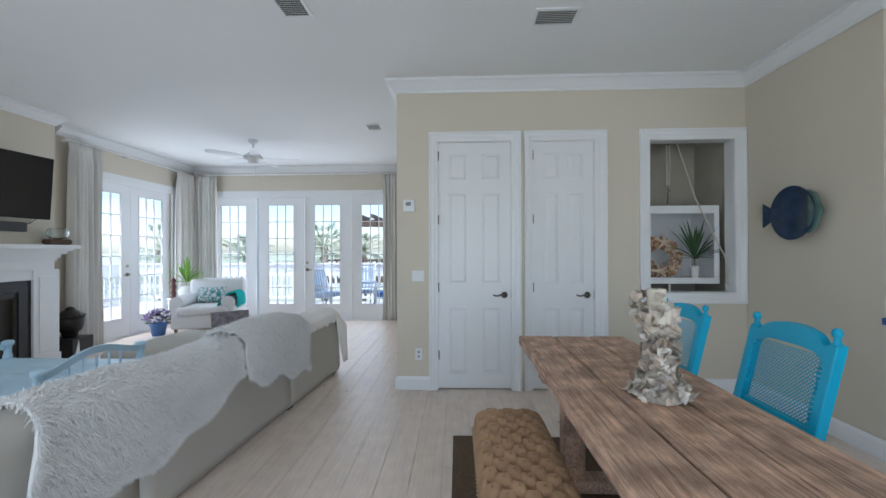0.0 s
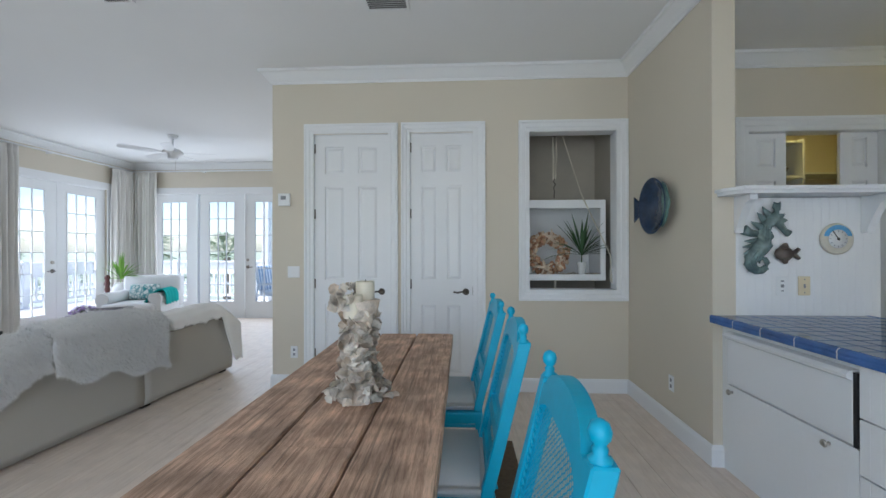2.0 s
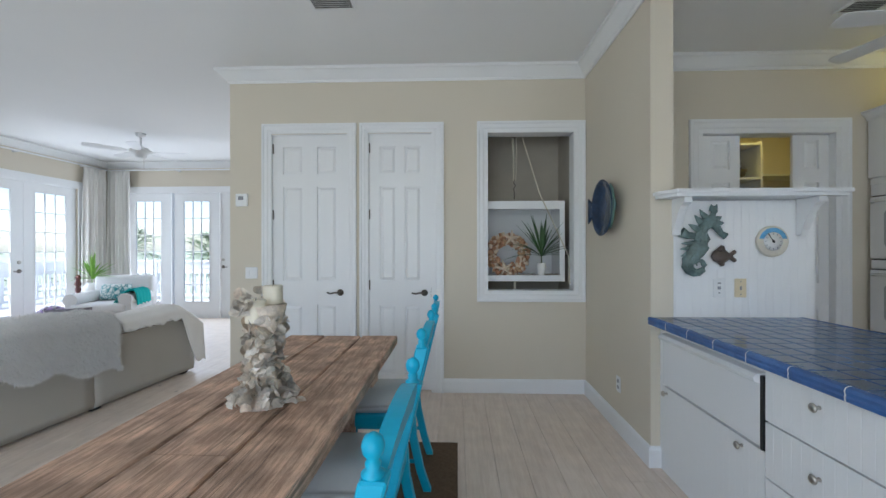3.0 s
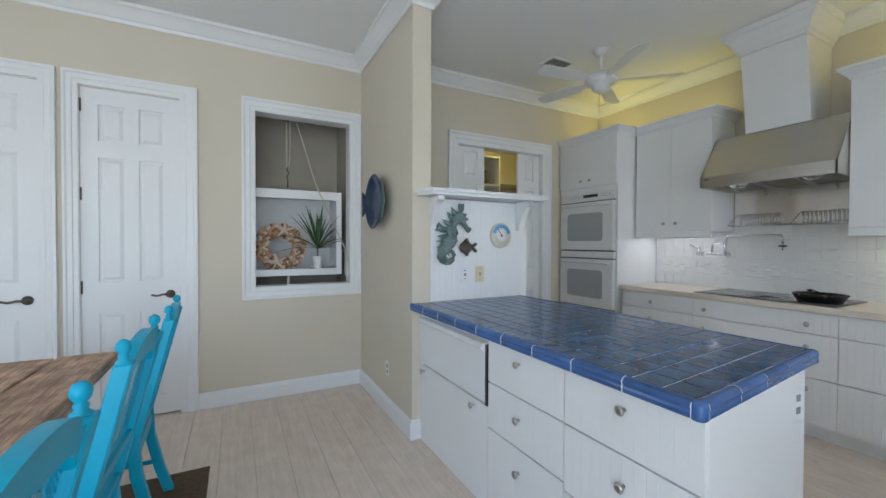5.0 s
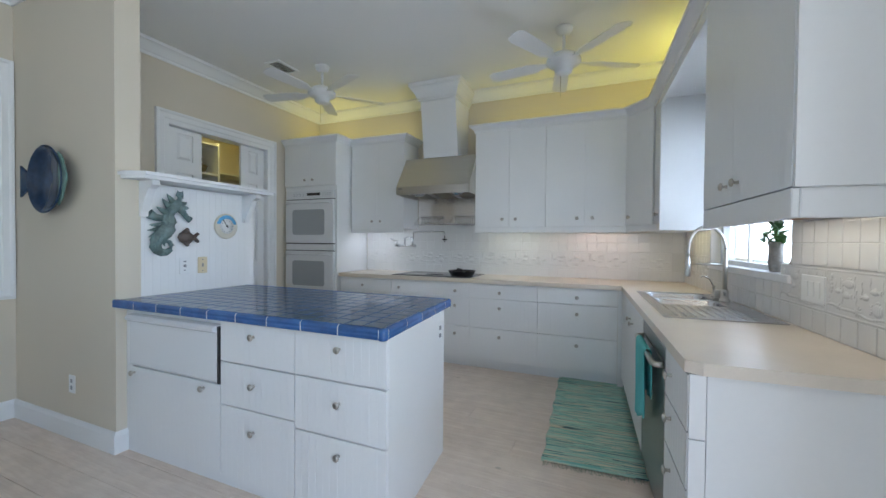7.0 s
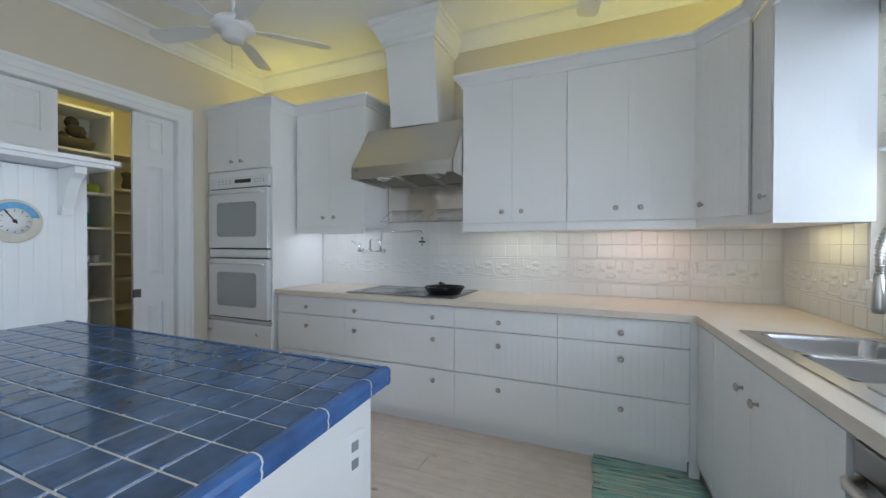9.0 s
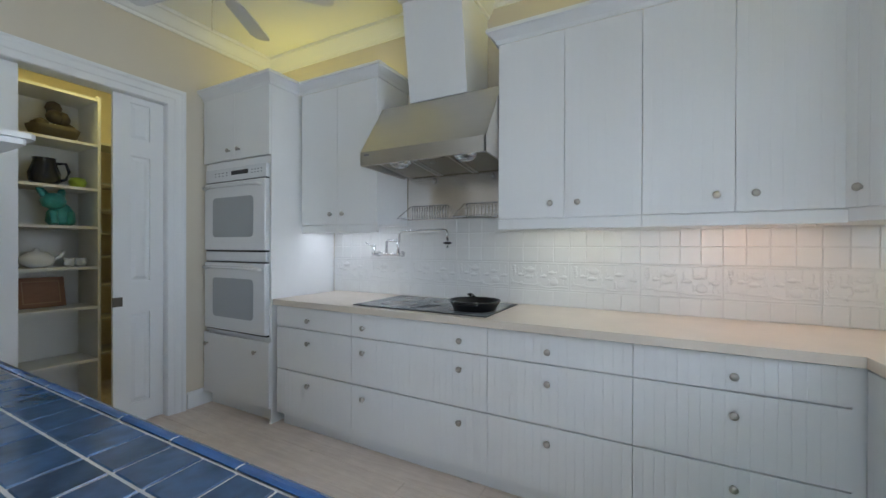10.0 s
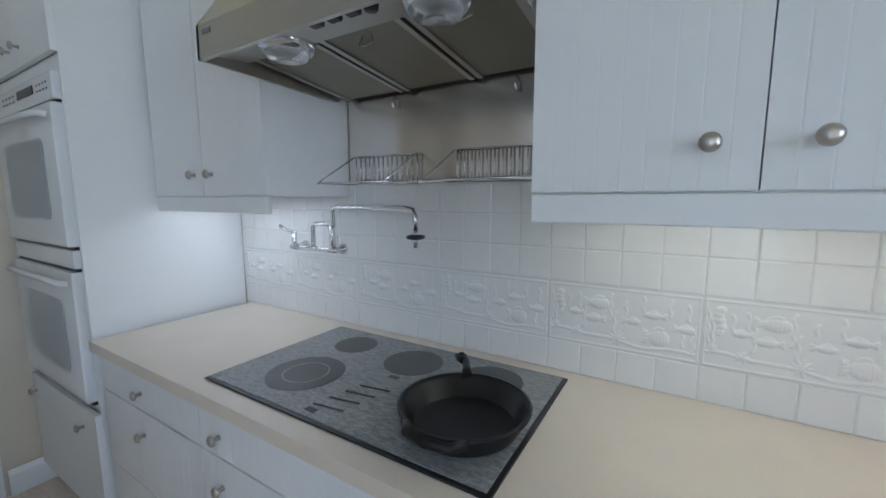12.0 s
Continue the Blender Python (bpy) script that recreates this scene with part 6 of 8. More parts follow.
def chair(at):
    """Faces local -x; the back stands at +x, its width along y."""
    t = thing("dining_chair", "turquoise painted chair with cane back panel", "chair", "chairs round the table", at)
    lean = 0.44
    def bx(z):
        return 0.0 + lean * max(0.0, (z - 0.42)) * 0.55
    w = 0.205
    for s in (-1, 1):
        b = bmesh.new()
        pts = [(0.09, s * (w - 0.01), 0.0), (0.05, s * w, 0.12), (0.01, s * w, 0.30), (0.0, s * w, 0.44), (bx(0.7), s * w, 0.70), (bx(0.97), s * w, 0.955)]
        rings = []
        for x, y, z in pts:
            h = 0.022
            rings.append([b.verts.new(p) for p in ((x - h, y - h, z), (x + h, y - h, z), (x + h, y + h, z), (x - h, y + h, z))])
        for p, q in zip(rings, rings[1:]):
            for k in range(4):
                b.faces.new((p[k], p[(k + 1) % 4], q[(k + 1) % 4], q[k]))
        b.faces.new(rings[0][::-1]), b.faces.new(rings[-1])
        bmesh.ops.bevel(b, geom=b.edges[:], offset=0.004, segments=1, affect="EDGES")
        post = part("back_post", b, TURQ, t)
        part("finial", lathe(bmesh.new(), [(0.018, 0), (0.019, 0.006), (0.011, 0.012), (0.013, 0.02), (0.009, 0.026), (0.016, 0.034), (0.0185, 0.046), (0.014, 0.058), (0.004, 0.064)], 14, pose(bx(0.955), s * w, 0.953)), TURQ, post)
        part("front_leg", tube(bmesh.new(), [(-0.40, s * 0.215, 0.0), (-0.415, s * 0.215, 0.05), (-0.40, s * 0.215, 0.2), (-0.39, s * 0.215, 0.40)], 0, 10, [0.017, 0.016, 0.022, 0.028]), TURQ, t)
    # arched crest
    b = bmesh.new()
    N = 20
    rings = []
    for i in range(N + 1):
        y = -w + 0.02 + (2 * w - 0.04) * i / N
        k = abs(y) / (w - 0.02)
        top = 0.945 + (0.055 * math.sqrt(max(0, 1 - (k / 0.86) ** 2)) if k < 0.86 else 0.0)
        bot = 0.865 + 0.055 * math.sqrt(max(0.0, 1 - k ** 4))
        rings.append([b.verts.new(p) for p in ((bx(bot) - 0.017, y, bot), (bx(bot) + 0.017, y, bot), (bx(top) + 0.017, y, top), (bx(top) - 0.017, y, top))])
    for p, q in zip(rings, rings[1:]):
        for k in range(4):
            b.faces.new((p[k], p[(k + 1) % 4], q[(k + 1) % 4], q[k]))
    b.faces.new(rings[0][::-1]), b.faces.new(rings[-1])
    part("crest_rail", b, TURQ, t)
    for z0, z1, nm in ((0.60, 0.64, "middle_rail"), (0.47, 0.50, "lower_rail")):
        part(nm, prism(bmesh.new(), [(bx(z0) - 0.015, z0), (bx(z0) + 0.015, z0), (bx(z1) + 0.015, z1), (bx(z1) - 0.015, z1)], "y", -w + 0.02, w - 0.02), TURQ, t)
    # cane: a sheet with real holes
    for za, zb in ((0.64, 0.905), (0.50, 0.60)):
        b = bmesh.new()
        pit = 0.0165
        ny, nz = int(2 * (w - 0.02) / pit), int((zb - za) / pit)
        dy, dz = 2 * (w - 0.02) / ny, (zb - za) / nz
        for i in range(ny):
            for j in range(nz):
                cy, cz = -w + 0.02 + (i + 0.5) * dy, za + (j + 0.5) * dz
                if zb > 0.8:
                    k = abs(cy) / (w - 0.02)
                    if cz > 0.87 + 0.05 * math.sqrt(max(0.0, 1 - k ** 4)):
                        continue
                out, inn = [], []
                for a in range(8):
                    an = a * math.pi / 4 + math.pi / 8
                    c, s = math.cos(an), math.sin(an)
                    f = 1 / max(abs(c), abs(s))
                    oy, oz = cy + c * f * dy / 2, cz + s * f * dz / 2
                    iy, iz = cy + c * 0.0052, cz + s * 0.0052
                    out.append(b.verts.new((bx(oz), oy, oz)))
                    inn.append(b.verts.new((bx(iz), iy, iz)))
                for a in range(8):
                    b.faces.new((out[a], out[(a + 1) % 8], inn[(a + 1) % 8], inn[a]))
        part("cane_panel", b, TURQ, t, "woven cane panel")
    b = bmesh.new()
    for s in (-1, 1):
        for i in range(20):
            z = 0.52 + 0.36 * i / 19
            lathe(b, [(0.007, -0.0035), (0.009, 0.0), (0.007, 0.0035)], 6, pose(bx(z) - 0.012, s * (w - 0.034), z, 0, 90, 0))
    part("beading", b, TURQ, t)
    part("seat_frame", rounded(boxes((-0.43, -0.24, 0.36, 0.02, 0.24, 0.425)), 0.01, 2), TURQ, t)
    b = bmesh.new()
    box(b, -0.425, -0.23, 0.4255, 0.0, 0.23, 0.475)
    bmesh.ops.bevel(b, geom=b.edges[:], offset=0.022, segments=3, affect="EDGES")
    part("seat_cushion", b, CUSH, t, "pale grey seat cushion", smooth=True)
    for s in (-1, 1):
        part("stretcher", tube(bmesh.new(), [(-0.40, s * 0.213, 0.16), (0.03, s * 0.2, 0.16)], 0.011, 8), TURQ, t)
    return t


TALL = Matrix.Diagonal((1, 1, 1.022, 1))
c0 = chair(pose(1.335, 2.52, 0.0085, 0, 0, 2) @ TALL)
copy_thing(c0, pose(1.345, 1.73, 0.0085, 0, 0, -1) @ TALL)
copy_thing(c0, pose(1.345, 0.955, 0.0085, 0, 0, -2) @ TALL)

# ---- shell candle holder ----
OYS = [material("oyster_" + n, c, 0.7, vary=0.35, scale=28, fine=120, bump=0.5, dist=0.003) for n, c in (("pale", (0.80, 0.74, 0.66)), ("tan", (0.74, 0.64, 0.53)), ("cream", (0.85, 0.79, 0.70)))]
WAX = material("ivory_wax", (0.80, 0.74, 0.60), 0.5, vary=0.03)
t = thing("shell_candle_holder", "tall candle holder encrusted with oyster shells", "candle holder", at=pose(0.86, 1.63, 0.7605))
part("core", lathe(bmesh.new(), [(0.085, 0), (0.07, 0.04), (0.045, 0.14), (0.045, 0.25), (0.07, 0.33), (0.08, 0.375)], 14), OYS[1], t)
rng = random.Random(21)


def oyster(bm, p, out, size, rng):
    """A cupped, ragged shell that stands out from the core."""
    out = Vector(out).normalized()
    side = out.cross(Vector((0, 0, 1))).normalized()
    up = (out * rng.uniform(0.1, 1.0) + Vector((0, 0, rng.uniform(-0.7, 1.2))) + side * rng.uniform(-1.1, 1.1)).normalized()
    nrm = up.cross(Vector((rng.uniform(-1, 1), rng.uniform(-1, 1), rng.uniform(-1, 1)))).normalized()
    side = up.cross(nrm)
    ring0, prev = bm.verts.new(p), None
    rows = []
    for r in (0.35, 0.7, 1.0):
        row = []
        for k in range(9):
            a = math.pi * (k / 8 - 0.5) * 1.05
            rag = r * (1 + (rng.uniform(-0.16, 0.16) if r == 1.0 else 0))
            q = Vector(p) + size * (up * (0.15 + rag * math.cos(a) * 1.1) + side * rag * 0.75 * math.sin(a) + nrm * 0.22 * rag * rag * (1 + rng.uniform(-0.3, 0.3)))
            row.append(bm.verts.new(q))
        rows.append(row)
    for k in range(8):
        bm.faces.new((ring0, rows[0][k], rows[0][k + 1]))
        for a, b2 in zip(rows, rows[1:]):
            bm.faces.new((a[k], b2[k], b2[k + 1], a[k + 1]))


forms = []
for k in range(12):
    bm = bmesh.new()
    oyster(bm, (0, 0, 0), (1, 0, 0), 1.0, rng)
    bmesh.ops.solidify(bm, geom=bm.faces[:], thickness=0.07)
    forms.append(mesh_of("oyster_shell", bm, OYS[(0, 2, 0, 1, 2, 0)[k % 6]]))
for i in range(300):
    z = 0.37 * (i + rng.random()) / 300 if i < 262 else rng.uniform(0.35, 0.41)
    r = (0.045 + 0.068 * max(0.0, 1 - z / 0.15) ** 1.5 + 0.035 * max(0.0, (z - 0.25) / 0.12)) if i < 262 else 0.085
    a = i * 2.399 + rng.uniform(-0.3, 0.3) if i < 262 else rng.uniform(1.4, 4.6)
    sz = rng.uniform(0.019, 0.037) * (1.25 if z < 0.06 else 1.0)
    ob = new("oyster_shell", forms[rng.randrange(12)])
    ob.parent = t
    ob.matrix_local = Matrix.Translation((r * math.cos(a), r * math.sin(a), z + 0.006)) @ pose(0, 0, 0, rng.uniform(-25, 25), rng.uniform(-45, 15), math.degrees(a) + rng.uniform(-25, 25)) @ Matrix.Diagonal((sz, sz, sz, 1))
for x, y, z, h in ((-0.012, -0.045, 0.315, 0.085), (0.012, 0.042, 0.35, 0.095)):
    c = part("candle", lathe(bmesh.new(), [(0.036, 0), (0.037, 0.004), (0.037, h - 0.004), (0.034, h), (0.02, h - 0.004), (0.003, h - 0.005)], 24, pose(x, y, z)), WAX, t, "ivory pillar candle")
    part("wick", tube(bmesh.new(), [(x, y, z + h - 0.005), (x + 0.002, y, z + h + 0.008)], 0.0012, 5), BLACK, c)

# ---- glazed doors ----
def french_leaf(name, label, at, w, handle=None, rows=6):
    """A white glazed door leaf; inside face towards local -y."""
    t = thing(name, label, "glazed door", "glazed doors to the balcony", at, kind="structure")
    h, st, bot, top = 2.42, (w - 0.545) / 2, 0.28, 0.14
    part("leaf_frame", boxes((0, 0, 0, st, 0.045, h), (w - st, 0, 0, w, 0.045, h), (st, 0, 0, w - st, 0.045, bot), (st, 0, h - top, w - st, 0.045, h)), WHITE, t)
    part("glazing_bead", boxes((st, -0.006, bot, st + 0.018, 0.03, h - top), (w - st - 0.018, -0.006, bot, w - st, 0.03, h - top), (st + 0.018, -0.006, bot, w - st - 0.018, 0.03, bot + 0.018), (st + 0.018, -0.006, h - top - 0.018, w - st - 0.018, 0.03, h - top)), WHITE, t)
    p = part("pane", boxes((st + 0.01, 0.018, bot + 0.01, w - st - 0.01, 0.023, h - top - 0.01)), PANE, t)
    p.visible_shadow = False
    for k in (1, 2):
        x = st + 0.018 + (w - 2 * st - 0.036) * k / 3
        part("glazing_bar", boxes((x - 0.008, 0.008, bot + 0.018, x + 0.008, 0.032, h - top - 0.018)), WHITE, t)
    for k in range(1, rows):
        z = bot + 0.018 + (h - top - bot - 0.036) * k / rows
        part("glazing_bar", boxes((st + 0.018, 0.0085, z - 0.008, w - st - 0.018, 0.0315, z + 0.008)), WHITE, t)
    if handle:
        x = handle
        part("deadbolt", lathe(bmesh.new(), [(0.028, 0), (0.026, 0.012), (0.01, 0.016)], 16, pose(x, 0, 1.12, 90)), NICKEL, t)
        lever(t, x, 0.98, 1 if x > w / 2 else -1)
    return t


for i, x in enumerate((-4.925, -3.955, -3.02, -2.075)):
    french_leaf("window_%d" % (i + 2), "white glazed balcony door with grid panes", pose(x, YF + 0.03, 0.02), 0.90, 0.05 if i == 2 else None)
structure("frame_far_doors", boxes(*[(x, YF - 0.012, 0.02, x + 0.036, YF + 0.1, 2.455) for x in (-4.02, -3.053, -2.113)], (-4.94, YF - 0.011, 2.442, -1.15, YF + 0.1, 2.4595), (-4.94, YF - 0.01, 0, -1.15, YF + 0.12, 0.019)), WHITE, "white door frame posts", "door frame")
structure("trim_far_doors", boxes((-5.03, YF - 0.022, 2.46, -1.06, YF - 0.0005, 2.57), (-5.03, YF - 0.02, 0.13, -4.94, YF - 0.0005, 2.459), (-1.15, YF - 0.02, 0.001, -1.06, YF - 0.0005, 2.459)), WHITE, "white casing over the balcony doors", "door casing")
for i, (y, hd) in enumerate(((6.165, 0.06), (7.03, None))):
    french_leaf("window_%d" % (i + 6), "white glazed side door with grid panes", pose(XL - 0.03, y - 0.86, 0.02, 0, 0, 90), 0.86, 0.80 if i == 0 else None)
structure("trim_side_doors", boxes((XL + 0.0005, 5.21, 2.46, XL + 0.022, 7.13, 2.57), (XL + 0.0005, 5.21, 0.001, XL + 0.02, 5.30, 2.459), (XL + 0.0005, 7.04, 0.001, XL + 0.02, 7.13, 2.459)), WHITE, "white casing round the side doors", "door casing")
structure("frame_side_doors", boxes((XL - 0.1, 5.30, 2.442, XL + 0.01, 7.04, 2.4595), (XL - 0.12, 5.30, 0, XL + 0.01, 7.04, 0.019)), WHITE, "white side door frame", "door frame")

# ---- curtains ----
LINEN = material("off_white_linen", (0.76, 0.74, 0.70), 0.95, vary=0.05, scale=3, fine=350, bump=0.35)


def curtain(at, w, folds, label):
    t = thing("curtain", label, "curtain", "floor-length curtains", at)
    b = bmesh.new()
    def f(u, v):
        amp = 0.035 + 0.012 * math.sin(u * 9)
        pinch = 0.55 if v > 0.95 else 1.0
        x = w * (0.5 + (u - 0.5) * (1.0 + 0.12 * (1 - v) ** 2)) + 0.006 * math.sin(v * 7 + u * 20)
        y = amp * pinch * math.sin(u * folds * 2 * math.pi) + 0.012 * math.sin(u * folds * 4.7 + v * 3)
        return (x, y, 0.02 + 2.84 * v)
    cloth(b, folds * 10, 24, f)
    p = part("fabric", b, LINEN, t)
    p.modifiers.new("thick", "SOLIDIFY").thickness = 0.003
    return t


curtain(pose(XL + 0.10, 5.03, 0, 0, 0, 90), 0.47, 7, "off-white pleated linen curtain beside the fireplace")
curtain(pose(XL + 0.10, 7.05, 0, 0, 0, 90), 0.42, 6, "off-white pleated linen curtain in the corner")
curtain(pose(XL + 0.10, YF - 0.12, 0), 0.46, 7, "off-white pleated curtain on the far wall")
curtain(pose(-1.42, YF - 0.12, 0), 0.30, 5, "narrow off-white curtain beside the passage")
t = thing("curtain_rod", "white curtain rod along side wall", "curtain rod", at=pose(XL + 0.10, 4.98, 2.875))
part("rod", tube(bmesh.new(), [(0, 0, 0), (0, 2.52, 0)], 0.014, 10), WHITE, t)
for y in (0.04, 1.0, 2.1):
    part("bracket", boxes((-0.10, y, -0.02, 0.0, y + 0.02, 0.02)), WHITE, t)
t = thing("curtain_rod", "white curtain rod along far wall", "curtain rod", at=pose(XL + 0.06, YF - 0.12, 2.875))
part("rod", tube(bmesh.new(), [(0, 0, 0), (4.2, 0, 0)], 0.014, 10), WHITE, t)
for x in (0.04, 1.4, 2.8, 4.15):
    part("bracket", boxes((x, 0.0, -0.02, x + 0.02, 0.12, 0.02)), WHITE, t)

# ---- fireplace ----
XB = -4.95
wall("wall_chimney_breast", XL, 1.2, XB, 4.63, [(2.75, 4.33, 0.15, 1.04)])
crown("trim_crown_breast", [((XB, 1.2), (XB, 4.63), (1, 0), 0, 1), ((XB, 4.63), (XL, 4.63), (0, 1), 1, 0)])
t = thing("fireplace_surround", "white panelled fireplace surround with mantel shelf", "fireplace", at=pose(XB, 2.45, 0))
for y0, y1 in ((1.885, 2.18), (-0.0, 0.295)):
    part("pilaster", boxes((0.001, y0, 0, 0.06, y1, 1.16)), WHITE, t)
part("frieze", boxes((0.001, 0.295, 1.045, 0.05, 1.885, 1.16)), WHITE, t)
b = bmesh.new()
for o, z0, z1 in ((0.07, 1.16, 1.27), (0.085, 1.27, 1.30), (0.11, 1.30, 1.345), (0.15, 1.345, 1.38), (0.19, 1.38, 1.41), (0.24, 1.41, 1.455)):
    box(b, 0.001, -0.02 - (o - 0.07), z0, o, 2.11 + (o - 0.07), z1)
part("mantel_shelf", b, WHITE, t, "stepped white mantel shelf")
for y0, y1 in ((1.94, 2.13), (0.05, 0.24)):
    part("raised_panel", rounded(boxes((0.06, y0, 0.18, 0.07, y1, 1.08)), 0.006, 1), WHITE, t)
part("plinth", boxes((0.001, 1.88, 0, 0.075, 2.19, 0.14)), WHITE, t)
SLATE = material("black_slate", (0.02, 0.02, 0.022), 0.35, vary=0.2)
part("slate_face", boxes((0.001, 0.296, 0.0, 0.03, 0.42, 1.044), (0.001, 1.76, 0.0, 0.03, 1.884, 1.044), (0.001, 0.421, 0.92, 0.03, 1.759, 1.044), (0.001, 0.421, 0.0, 0.03, 1.759, 0.16)), SLATE, t, "black slate facing")
t = thing("firebox", "dark metal firebox with mesh screen", "firebox", at=pose(XB, 2.45, 0))
part("liner", boxes((-0.32, 0.31, 0.151, -0.30, 1.87, 1.03)), BLACK, t)
part("screen", boxes((-0.04, 0.43, 0.17, -0.035, 1.75, 0.85)), material("fire_screen_mesh", (0.05, 0.045, 0.04), 0.5, 0.6, fine=500, bump=0.4), t)
part("hood_strip", boxes((-0.05, 0.43, 0.851, 0.01, 1.75, 0.915)), BLACK, t)
SCREEN = material("tv_black_glass", (0.006, 0.006, 0.007), 0.12, vary=0.05)
t = thing("television", "large black flat television on chimney breast", "television", at=pose(XB + 0.09, 3.62, 2.11, 0, 4, -4))
part("screen", rounded(boxes((0, -0.82, -0.36, 0.035, 0.82, 0.36)), 0.006, 1), SCREEN, t)
part("mount", boxes((-0.075, -0.2, -0.15, -0.001, 0.2, 0.15)), BLACK, t)
t = thing("soundbar", "slim black soundbar below the television", "soundbar", at=pose(XB + 0.002, 3.7, 1.60))
part("case", rounded(boxes((0, -0.5, 0, 0.09, 0.545, 0.105)), 0.008), BLACK, t)
part("cable", tube(bmesh.new(), [(0.02, 0.53, 0.09), (0.02, 0.62, 0.10), (0.02, 0.7, 0.16), (0.02, 0.70, 0.22)], 0.005, 6), BLACK, t)
GLASSV = glass("clear_vase_glass", (0.93, 0.98, 0.98))
t = thing("glass_vase", "clear slumped glass bowl on driftwood", "vase", at=pose(XB + 0.12, 4.55, 1.4555))
part("wood_base", rounded(boxes((-0.06, -0.14, 0, 0.06, 0.14, 0.07)), 0.025, 2), material("dark_root_wood", (0.10, 0.06, 0.035), 0.8, vary=0.4, bump=0.5), t, "dark root wood base")
p = part("bowl", lathe(bmesh.new(), [(0.03, 0.07), (0.08, 0.085), (0.11, 0.13), (0.1, 0.18), (0.07, 0.2), (0.066, 0.198), (0.096, 0.175), (0.104, 0.13), (0.075, 0.09), (0.01, 0.078)], 24), GLASSV, t)
BRZ = material("dark_bronze", (0.022, 0.018, 0.016), 0.35, 0.3, vary=0.3, fine=80, bump=0.4)
t = thing("plinth_box", "low black square plinth beside the fireplace", "plinth", at=pose(-5.06, 4.93, 0, 0, 0, 8))
part("box", rounded(boxes((-0.16, -0.17, 0, 0.16, 0.17, 0.25)), 0.004, 1), BLACK, t)
b = bmesh.new()
lathe(b, [(0.07, 0), (0.085, 0.03), (0.08, 0.06), (0.12, 0.09), (0.145, 0.16), (0.15, 0.23), (0.14, 0.25), (0.152, 0.26), (0.13, 0.31), (0.08, 0.345), (0.05, 0.36), (0.045, 0.385), (0.01, 0.40)], 24)
for k in range(14):
    a = k * 0.45
    lump(b, (0.135 * math.cos(a), 0.135 * math.sin(a), 0.275), 0.03, random.Random(k))
t = tagged(new("bust_sculpture", mesh_of("bust_sculpture", b, BRZ)), "dark bronze head-shaped sculpture on black plinth", "sculpture")
t.matrix_world = pose(-5.08, 4.95, 0.2505)
t = thing("white_card", "small white card leaning on black plinth", "card", at=pose(-4.88, 4.83, 0.006, -8, 0, 70))
part("sheet", boxes((-0.045, -0.004, 0, 0.045, 0.0, 0.24)), WHITE, t)

# ---- ceiling fans and vents ----
FANW = material("fan_white", (0.78, 0.79, 0.80), 0.4, vary=0.02)


def ceiling_fan(x, y, z, turn, blades, label, drop=0.2):
    t = thing("ceiling_fan", label, "ceiling fan", "white ceiling fans", pose(x, y, z, 0, 0, turn))
    part("canopy", lathe(bmesh.new(), [(0.07, -0.001), (0.068, -0.02), (0.05, -0.05), (0.02, -0.06)], 20), FANW, t)
    part("downrod", tube(bmesh.new(), [(0, 0, -0.05), (0, 0, -drop)], 0.013, 10), FANW, t)
    part("motor", lathe(bmesh.new(), [(0.03, -drop + 0.01), (0.09, -drop - 0.01), (0.135, -drop - 0.05), (0.14, -drop - 0.075), (0.12, -drop - 0.095), (0.075, -drop - 0.11), (0.07, -drop - 0.15), (0.05, -drop - 0.165), (0.01, -drop - 0.17)], 28), FANW, t)
    for k in range(blades):
        b = prism(bmesh.new(), [(0.10, -0.02), (0.20, -0.035), (0.24, -0.06), (0.60, -0.068), (0.64, -0.05), (0.65, 0), (0.64, 0.05), (0.60, 0.068), (0.24, 0.06), (0.20, 0.035), (0.10, 0.02)], "z", -0.003, 0.003)
        p = part("blade", b, FANW, t)
        p.matrix_local = pose(0, 0, -drop - 0.07, 0, 0, k * 360 / blades) @ pose(0, 0, 0, 11)
    part("pull_chain", tube(bmesh.new(), [(0.03, 0.02, -drop - 0.165), (0.03, 0.02, -drop - 0.34)], 0.002, 5), NICKEL, t)


ceiling_fan(-3.06, 5.78, H, 12, 5, "white five-blade ceiling fan in the living room")
ceiling_fan(4.60, 2.62, H, 30, 5, "white ceiling fan over the island", 0.21)
ceiling_fan(4.78, 0.29, H, 10, 5, "white ceiling fan near the kitchen window", 0.21)
# grey of the vent backing stands in for shade behind the slats
VENTSHADE = material("vent_shadow_grey", (0.16, 0.16, 0.16), 0.8)
VENT = material("grey_vent_slats", (0.78, 0.78, 0.76), 0.5, vary=0.05)


